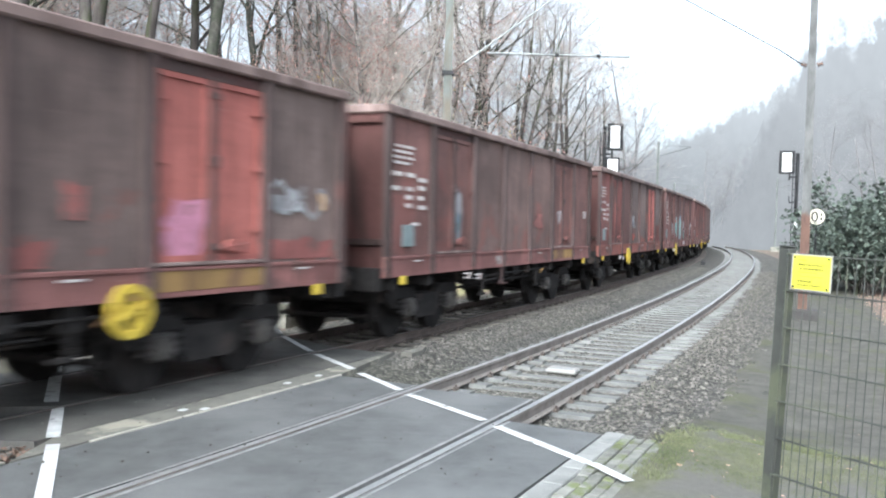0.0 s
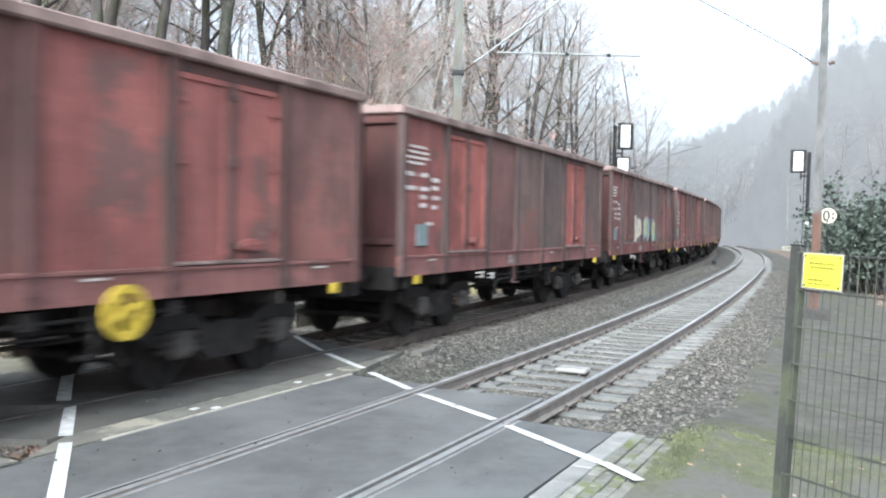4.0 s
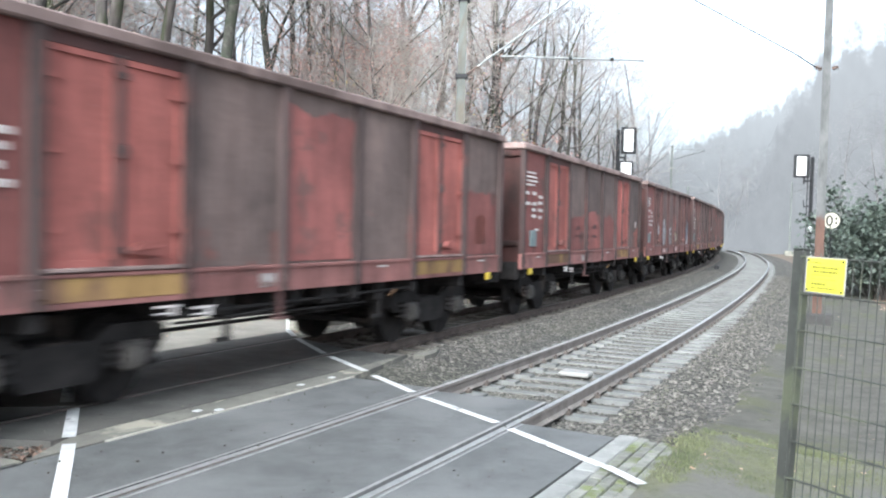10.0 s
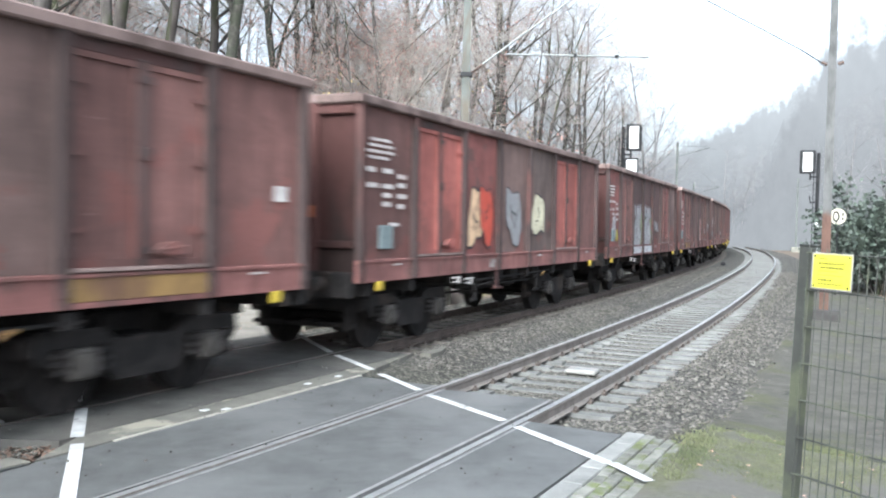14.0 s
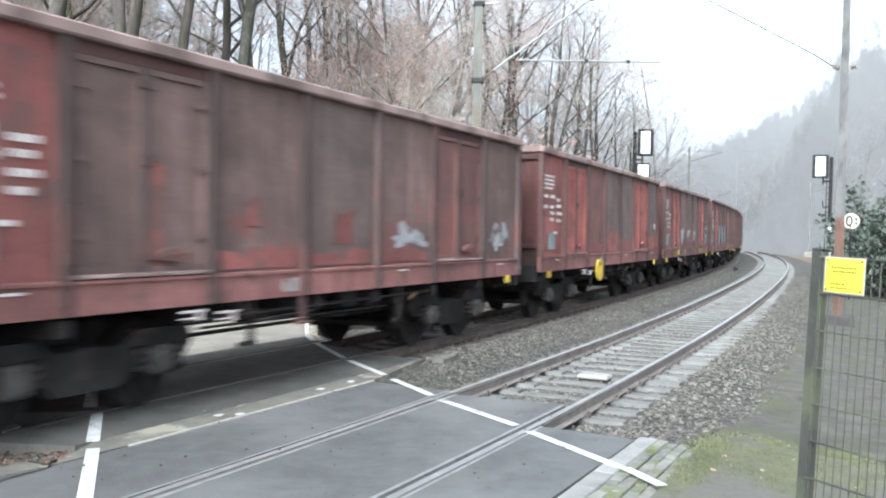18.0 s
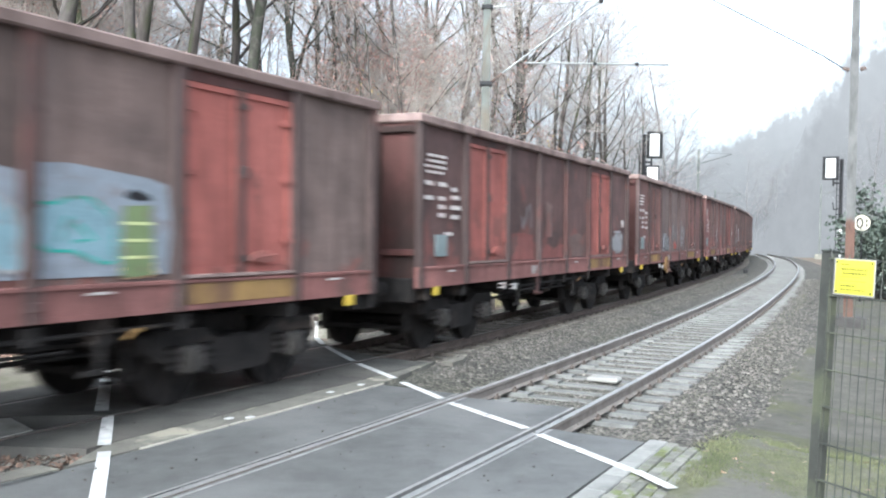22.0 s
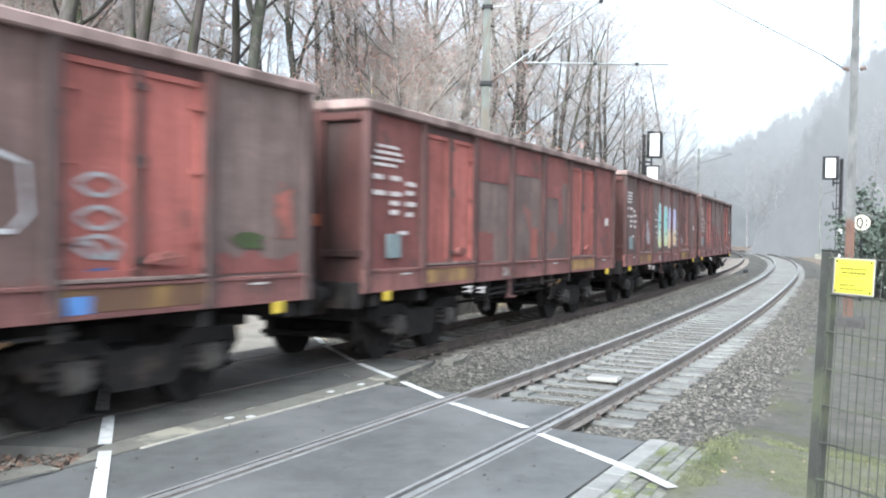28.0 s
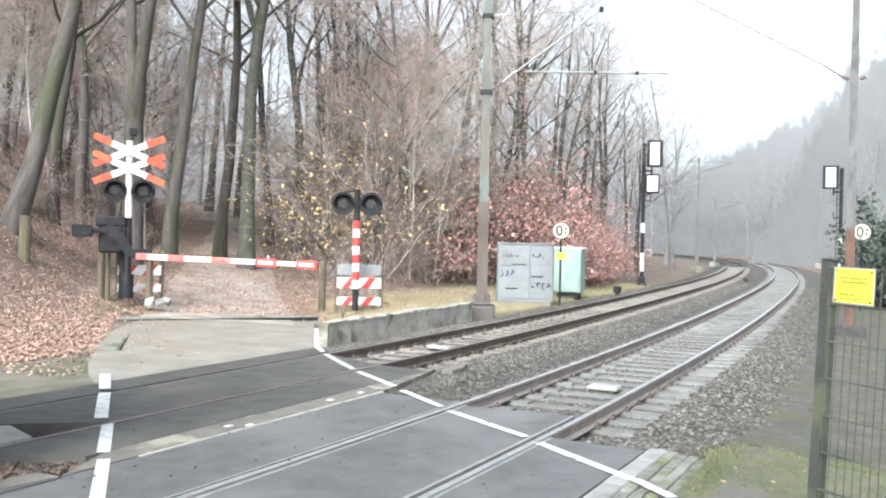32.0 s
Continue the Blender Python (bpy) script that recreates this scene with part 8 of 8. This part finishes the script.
# trunks that stand out behind the crossing
for px, d, k, sc, tilt in ((-470, 27, 2, 1.05, (0, 17)), (-425, 33, 1, 1.1, (0, 12)), (-395, 37, 3, 1.3, (0, 6)), (-338, 31, 5, 1.0, (0, 0)), (-298, 35, 2, 0.95, (0, 0)), (-243, 38, 0, 1.05, (0, -5)),
                           (-213, 36, 4, 1.15, (0, 0)), (-188, 47, 1, 1.1, (0, 3)), (-158, 43, 4, 0.95, (0, 0)), (-132, 52, 0, 1.0, (0, 2)), (-105, 46, 3, 1.1, (0, 2)), (-72, 48, 1, 1.0, (0, -3)), (-48, 56, 2, 0.9, (0, 3)),
                           (-15, 50, 3, 1.1, (0, 1)), (22, 52, 0, 0.9, (0, 4)), (58, 50, 1, 1.0, (0, -2)), (95, 56, 2, 0.85, (0, 5)), (128, 58, 0, 0.9, (0, 3)), (150, 62, 4, 0.85, (0, 0)), (172, 66, 3, 1.1, (0, 2)), (-520, 30, 0, 1.0, (0, 8))):
    x, y = bearing(px, d)
    tree(TREES[k], x, y, sc, tilt=tilt)
rr = random.Random(5)
placed = []
n = 0
while n < 120:
    s, o = rr.uniform(-14, 100), -rr.uniform(13, 75)
    p = at(s, o)
    if (abs(path_off(s, o)) < 3.6 and p.y < 56) or any((p - q).length < 2.6 for q in placed) or p.y < 26:
        continue
    if s > 40 and -o < 14:
        continue
    placed.append(p)
    # beyond 72 m the kinds with haze in their colour are used
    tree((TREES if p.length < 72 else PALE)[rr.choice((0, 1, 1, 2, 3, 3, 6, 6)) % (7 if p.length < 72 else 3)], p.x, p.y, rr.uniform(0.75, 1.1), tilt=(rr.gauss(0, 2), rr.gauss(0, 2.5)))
    n += 1
n = 0
while n < 30:
    px, d = rr.uniform(-0.54, -0.12) if n < 24 else rr.uniform(-0.1, 0.12), rr.uniform(31, 52)
    s, o = to_line(px * d, d)
    if abs(path_off(s, o)) < 3.2 or o > -13:
        continue
    tree(BEECH[n % 2], px * d, d, rr.uniform(0.8, 1.3), tilt=(rr.gauss(0, 3), rr.gauss(0, 4)), label="young beech with clinging dry brown leaves", group="young beeches")
    n += 1
n = 0
while n < 34:
    px, d = rr.uniform(-0.55, 0.20), rr.uniform(36, 60)
    s, o = to_line(px * d, d)
    if abs(path_off(s, o)) < 3.0 or o > -12:
        continue
    tree(SAPLING[n % 2], px * d, d, rr.uniform(0.7, 1.2), tilt=(rr.gauss(0, 5), rr.gauss(0, 6)), label="thin grey-brown sapling with fine bare twigs", group="saplings of the thicket")
    n += 1
# trees along the curve and on the hill to the right, coloured pale for haze
n = 0
while n < 56:
    if rr.random() < 0.45:
        s, o = rr.uniform(60, 170), -rr.uniform(9, 30)
    else:
        s, o = rr.uniform(45, 190), rr.uniform(9, 70)
    p = at(s, o)
    if any((p - q).length < 4 for q in placed) or abs(p.x / p.y) > 0.62:
        continue
    placed.append(p)
    tree(PALE[n % 3], p.x, p.y, rr.uniform(0.7, 1.1), label="bare distant tree, its wood paled to imitate mist", group="pale trees along the curve")
    n += 1


# glowing backdrop of wooded hillside, haze painted in, its skyline fraying out into twigs
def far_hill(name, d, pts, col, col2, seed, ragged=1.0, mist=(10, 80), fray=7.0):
    m = bpy.data.materials.new("painted_mist_glow")
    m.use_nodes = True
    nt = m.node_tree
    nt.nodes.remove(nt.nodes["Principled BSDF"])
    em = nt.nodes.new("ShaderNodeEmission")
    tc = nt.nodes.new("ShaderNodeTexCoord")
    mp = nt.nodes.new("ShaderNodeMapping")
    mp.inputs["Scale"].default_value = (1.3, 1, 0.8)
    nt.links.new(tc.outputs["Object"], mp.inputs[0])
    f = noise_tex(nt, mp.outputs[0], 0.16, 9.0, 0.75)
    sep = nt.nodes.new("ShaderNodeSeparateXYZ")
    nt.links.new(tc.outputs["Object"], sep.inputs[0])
    # mist is put into the glow: it fades to near white with height
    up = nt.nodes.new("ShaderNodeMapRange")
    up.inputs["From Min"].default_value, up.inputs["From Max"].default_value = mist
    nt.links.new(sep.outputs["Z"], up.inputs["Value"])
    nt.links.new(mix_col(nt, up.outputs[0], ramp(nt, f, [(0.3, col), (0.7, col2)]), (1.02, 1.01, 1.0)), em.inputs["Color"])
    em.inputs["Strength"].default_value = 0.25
    edge = nt.nodes.new("ShaderNodeAttribute")
    edge.attribute_name = "body"
    g = noise_tex(nt, mp.outputs[0], 0.55, 7.0, 0.7)
    lace = math_node(nt, "ADD", edge.outputs["Fac"], math_node(nt, "MULTIPLY", g, 1.3))
    clear = nt.nodes.new("ShaderNodeBsdfTransparent")
    mx = nt.nodes.new("ShaderNodeMixShader")
    nt.links.new(ramp(nt, lace, [(0.62, (0, 0, 0)), (0.98, (1, 1, 1))]), mx.inputs[0])
    nt.links.new(clear.outputs[0], mx.inputs[1])
    nt.links.new(em.outputs[0], mx.inputs[2])
    nt.links.new(mx.outputs[0], nt.nodes["Material Output"].inputs["Surface"])
    vs, fs, body = [], [], []
    x = pts[0][0]
    k = 0
    while x < pts[-1][0]:
        h = float(np.interp(x, [p[0] for p in pts], [p[1] for p in pts]))
        h += ragged * (1.8 * noise.noise((x * 0.12, seed, 0)) + 1.2 * noise.noise((x * 0.5, seed, 3)))
        vs += [(x, d, -3), (x, d, max(h - fray, -2.9)), (x, d, h + 1)]
        body += [1.0, 1.0, 0.0]
        if k:
            a = 3 * k
            fs += [(a - 3, a, a + 1, a - 2), (a - 2, a + 1, a + 2, a - 1)]
        k += 1
        x += 0.7
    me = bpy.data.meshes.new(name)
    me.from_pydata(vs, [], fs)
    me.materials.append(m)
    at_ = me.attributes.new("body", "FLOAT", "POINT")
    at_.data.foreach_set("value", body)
    return tagged(new(name, me), "glowing backdrop of a wooded hillside, mist painted in", "backdrop", kind="structure")


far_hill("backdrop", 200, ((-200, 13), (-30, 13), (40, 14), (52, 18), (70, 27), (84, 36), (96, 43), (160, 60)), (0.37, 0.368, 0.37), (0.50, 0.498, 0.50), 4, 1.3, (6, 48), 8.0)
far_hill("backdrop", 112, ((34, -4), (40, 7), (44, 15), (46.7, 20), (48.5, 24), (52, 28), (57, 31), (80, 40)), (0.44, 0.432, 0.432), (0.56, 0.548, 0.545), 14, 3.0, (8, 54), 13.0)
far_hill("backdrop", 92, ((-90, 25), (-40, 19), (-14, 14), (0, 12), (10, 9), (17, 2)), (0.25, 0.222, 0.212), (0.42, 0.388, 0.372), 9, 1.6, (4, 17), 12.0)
for s, o, k, sc in ((41, -11.5, 1, 0.8), (46, -10.5, 3, 0.85), (51, -11.0, 0, 0.72), (56, -10.2, 3, 0.8), (62, -10.5, 1, 0.75), (37, -12.5, 3, 0.9)):
    p = at(s, o)
    tree(TREES[k], p.x, p.y, sc, tilt=(0, 5))


# ---- shrubs, fallen leaves and grass ----
def shrub_kind(seed, h, leafmat, n_leaf, twig=M_STEM, spread=0.6, size=(0.045, 0.085)):
    """A bush of many thin stems from the ground, with its leaves."""
    rr = random.Random(seed)
    st, lf = Lumps(), Lumps()
    tips = []
    for _ in range(16):
        p = Vector((rr.gauss(0, 0.25), rr.gauss(0, 0.25), -0.1))
        d = Vector((rr.gauss(0, spread), rr.gauss(0, spread), 1.0)).normalized()
        ln = h * rr.uniform(0.55, 1.05)
        pts, rads = [p.copy()], [0.022]
        for i in range(6):
            d = (d + Vector((rr.gauss(0, 0.14), rr.gauss(0, 0.14), rr.gauss(0, 0.08)))).normalized()
            p = p + d * ln / 6
            pts.append(p.copy())
            rads.append(0.022 * (1 - 0.13 * (i + 1)))
            if i >= 1:
                tips.append(p.copy())
                for _k in range(2):
                    e = (d + Vector((rr.gauss(0, 0.7), rr.gauss(0, 0.7), rr.gauss(0, 0.4)))).normalized()
                    q = p + e * rr.uniform(0.3, 0.8) * h / 3
                    mid = p.lerp(q, 0.5) + Vector((rr.gauss(0, 0.05), rr.gauss(0, 0.05), 0.03))
                    st.limb([p.copy(), mid, q], [0.009, 0.007, 0.004], 3)
                    tips += [mid, q]
        st.limb(pts, rads, 4)
    for _ in range(n_leaf):
        t = rr.choice(tips)
        lf.leaf(t + Vector((rr.gauss(0, 0.16), rr.gauss(0, 0.16), rr.gauss(0, 0.14))), rr.uniform(*size), rr)
    return st.mesh("stems", twig), lf.mesh("leaves", leafmat, False)


SHRUBS = [shrub_kind(41, 3.2, M_LEAF_RED, 1900, size=(0.06, 0.11)), shrub_kind(42, 2.6, M_LEAF, 700), shrub_kind(43, 3.4, M_LEAF_YEL, 700), shrub_kind(44, 2.4, M_LEAF_RED, 2000, size=(0.06, 0.11)), shrub_kind(45, 3.6, M_LEAF, 300)]
HOLLY = [shrub_kind(51, 3.6, M_EVERGREEN, 5200, M_BARK, 0.22, (0.13, 0.22)), shrub_kind(52, 3.0, M_EVERGREEN, 5000, M_BARK, 0.26, (0.13, 0.22))]


def shrub(kind, x, y, sc, label, cat="shrub", group="autumn shrubs"):
    s, o = to_line(x, y)
    t = tagged(new("shrub"), label, cat, group=group)
    t.matrix_basis = pose(x, y, ground_z(s, o), 0, 0, R.uniform(0, 360)) @ Matrix.Diagonal((sc * 1.15, sc * 1.15, sc, 1))
    part("stem", kind[0], None, t)
    tagged(part("foliage", kind[1], None, t), kind="stuff")


rr = random.Random(9)
SHADE = ("red-brown", "dry brown", "yellowed", "russet", "thin brown")
n = 0
while n < 150:
    if n < 90:
        px, d = rr.uniform(-0.10, 0.22), rr.uniform(29, 52)
    else:
        px, d = rr.uniform(-0.52, 0.0), rr.uniform(30, 60)
    x, y = px * d, d
    s, o = to_line(x, y)
    if o > -9.0 or abs(path_off(s, o)) < 3.4 or (o > -11 and s < 24) or (n < 90 and px < 0.09 and (o > -15.5 or rr.random() < 0.35)):
        continue
    if n < 90:
        k = rr.choice((0, 3, 3, 1, 0, 4) if px > 0.06 else (2, 2, 1, 4, 0, 1))
    else:
        k = rr.choice((4, 1, 1, 0))
    shrub(SHRUBS[k], x, y, rr.uniform(0.7, 1.25) * (0.75 if n >= 90 else 1.0), SHADE[k] + " leafed shrub in the undergrowth")
    n += 1
n = 0
while n < 60:
    px, d = rr.uniform(-0.13, 0.23), rr.uniform(34, 56)
    x, y = px * d, d
    s, o = to_line(x, y)
    if o > -13.0 or abs(path_off(s, o)) < 3.4:
        continue
    k = rr.choice((0, 3, 0, 4) if px > 0.05 else (2, 1, 4, 2, 1))
    shrub(SHRUBS[k], x, y, rr.uniform(1.3, 2.0), "tall " + SHADE[k] + " leafed bush on the wooded bank")
    n += 1
n = 0
while n < 34:
    px, d = rr.uniform(0.03, 0.205), rr.uniform(38, 56)
    s, o = to_line(px * d, d)
    if o > -10.5:
        continue
    k = rr.choice((0, 3))
    shrub(SHRUBS[k], px * d, d, rr.uniform(0.9, 1.9), SHADE[k] + " leafed shrub beside the far track")
    n += 1
for x, y, k, sc in ((17.5, 34.0, 0, 1.0), (19.2, 34.5, 1, 1.15), (20.8, 35.0, 0, 1.15), (18.8, 37.0, 0, 1.2), (22.0, 36.5, 1, 1.2), (17.0, 36.0, 1, 0.7)):
    shrub(HOLLY[k], x, y, sc, "dark evergreen bush behind the fence", group="evergreen bushes")


def scatter(name, n, pick, make, mat, label, cat, seed, lift=0.0):
    """Uncountable small growth or leaves, joined."""
    rr = random.Random(seed)
    L = Lumps()
    for _ in range(n):
        s, o = pick(rr)
        make(L, at(s, o, ground_z(s, o) + lift), rr)
    return tagged(new(name, L.mesh(name, mat, False)), label, cat, kind="stuff")


def put_leaf(L, p, rr):
    k = len(L.v)
    e = Euler((rr.gauss(0, 0.45), rr.gauss(0, 0.45), rr.uniform(0, 6.3))).to_matrix()
    sz = rr.uniform(0.04, 0.08)
    p = p + Vector((0, 0, rr.uniform(0.012, 0.05)))
    for q in ((-0.5, 0, 0.0), (0, -0.35, 0.10), (0.5, 0, 0), (0, 0.35, 0.10)):
        L.v.append(p + e @ Vector(q) * sz)
    L.f.append((k, k + 1, k + 2, k + 3))


def put_blades(h0, h1):
    def make(L, p, rr):
        for _ in range(3):
            k = len(L.v)
            a = rr.uniform(0, 6.3)
            d = Vector((math.cos(a), math.sin(a), 0))
            h = rr.uniform(h0, h1)
            b = p + Vector((rr.gauss(0, 0.03), rr.gauss(0, 0.03), -0.01))
            w = d.orthogonal().normalized() * 0.006
            L.v += [b - w, b + w, b + d * h * 0.45 + Vector((0, 0, h))]
            L.f.append((k, k + 1, k + 2))
    return make


def pick_left(rr):
    while True:
        d = 14 + 40 * rr.random() ** 1.6
        x = rr.uniform(-0.56, 0.14) * d
        s, o = to_line(x, d)
        if 12 < d < 23.2 and x > -5.0 - 0.29 * (d - 12.5) and rr.random() < 0.95:
            continue
        if o > -9.2 and s < 5.6 and rr.random() < 0.93:
            continue
        if x > 0.02 * d and o > -10.5 and rr.random() < 0.8:
            continue
        if o < -7.4 and not (o > -12.6 and road_lo(o) + 2 < s < road_hi(o) + 3 and rr.random() < 0.94) and not (o < -12.6 and abs(path_off(s, o)) < 1.7 and rr.random() < (0.6 if d < 27 else 0.15)):
            return s, o


scatter("fallen_leaves", 92000, pick_left, put_leaf, M_LITTER, "pinkish brown fallen leaves over the woodland floor", "fallen leaves", 1)


def pick_path(rr):
    y = 24.0 + 24.0 * rr.random() ** 1.3
    return to_line(-0.215 * y - 0.55 + rr.gauss(0, 1.5), y)


scatter("fallen_leaves", 5500, pick_path, put_leaf, M_LITTER, "brown leaves strewn over the woodland path", "fallen leaves", 8, 0.03)


def pick_right_leaf(rr):
    while True:
        s, o = rr.uniform(-2, 34), rr.uniform(2.6, 12)
        if rr.random() < (0.6 if o < 4.2 else 1.0):
            return s, o


scatter("fallen_leaves", 5000, lambda rr: (rr.uniform(2.5, 9.0), rr.uniform(5.2, 9.5)), put_leaf, M_LITTER, "pale fallen leaves on the bank behind the fence", "fallen leaves", 11, 0.02)
scatter("fallen_leaves", 12000, pick_right_leaf, put_leaf, M_LITTER, "scattered pale fallen leaves on the verge", "fallen leaves", 2)
scatter("fallen_leaves", 2600, lambda rr: (rr.uniform(-5, -1.25), rr.uniform(-3.3, -2.1)), put_leaf, M_LITTER_WET, "wet brown leaves caught between the tracks", "fallen leaves", 4)


def pick_bank(rr):
    while True:
        s, o = rr.uniform(9, 44), -rr.uniform(6.8, 12.5)
        if rr.random() < 1.25 - 0.09 * (-o - 6.8) - 0.01 * s and path_off(s, o) > 2.6:
            return s, o


scatter("dry_grass", 16000, pick_bank, put_blades(0.06, 0.22), M_GRASS_DRY, "pale yellow-green autumn grass on the bank", "grass", 5)


def pick_verge(rr):
    while True:
        s, o = rr.uniform(-1.6, 4.6), rr.uniform(2.3, 6.5)
        v = 0.9 * noise.noise((s * 1.7, o * 1.9, 8.0)) + 0.5 * noise.noise((s * 5.0, o * 5.0, 2.0)) + 0.42 - 0.20 * abs(s - 1.2) - 0.05 * max(0.0, o - 4.0)
        if s < road_hi(o) + 0.3 or (o < 2.34 and s < 1.75):
            continue
        if rr.random() < v:
            return s, o


scatter("green_grass", 22000, pick_verge, put_blades(0.012, 0.035), M_GRASS, "short mossy green grass on the verge", "grass", 6, 0.045)


def pick_weed(rr):
    s = rr.uniform(2, 30)
    return s, rr.gauss(2.3, 0.42)


scatter("trackside_weeds", 9000, pick_weed, put_blades(0.015, 0.05), M_GRASS, "thin low weeds along the ballast edge", "grass", 7, 0.03)
END = [393.12, 386.03, 378.98, 372, 365.06, 358.16, 351.28, 344.45, 337.66, 330.92, 324.22, 317.57, 310.99, 304.46, 297.98, 291.51, 285.07, 278.66, 272.28, 265.95, 259.69, 253.55, 247.48, 241.53, 235.58, 229.46, 223.29, 217.16, 211.05, 204.95, 198.86, 192.79, 186.73, 180.68, 174.63, 168.54, 162.46, 156.43, 150.44, 144.59, 138.75, 132.79, 126.8, 120.83, 114.87, 108.87, 102.89, 96.96, 91, 84.97, 78.93, 72.98, 67.1, 61.29, 55.49, 49.7, 43.85, 37.94, 32.06, 26.28, 20.5, 14.69, 8.88, 3.09, -2.67]  # place of the train's tail along the line, every half second


# ---- what moves ----
def motions():
    """The train rolls along the far track towards the standing point and away to the left."""
    lean = Matrix.Rotation(-0.012, 4, "X")
    for n, w in enumerate(WAGONS):
        rows = []
        for i, e in enumerate(END):
            s = e - PITCH * n - HALF
            rows.append((i * 0.5, stand(s, FAR, -0.012) @ lean))
        walk(w, rows)
    # the wheels turn while their wagon rolls past
    tt = [i * 0.5 for i in range(len(END))]
    for n, x, ws in AXLES:
        rows, turn, last = [], 0.0, None
        for f in range(0, 961):
            t = f / 30
            e = float(np.interp(t, tt, END)) - PITCH * n - HALF + x
            if -6.0 < e < 16.0:
                if last is not None:
                    turn += (e - last) / 0.46
                last = e
                rows.append((t, Matrix.Translation((ws.location.x, 0, 0.46)) @ Matrix.Rotation(turn, 4, "Y")))
        if rows:
            rows = ([(0.0, rows[0][1])] if rows[0][0] > 0.05 else []) + rows + ([(32.0, rows[-1][1])] if rows[-1][0] < 31.95 else [])
            walk(ws, rows)


motions()
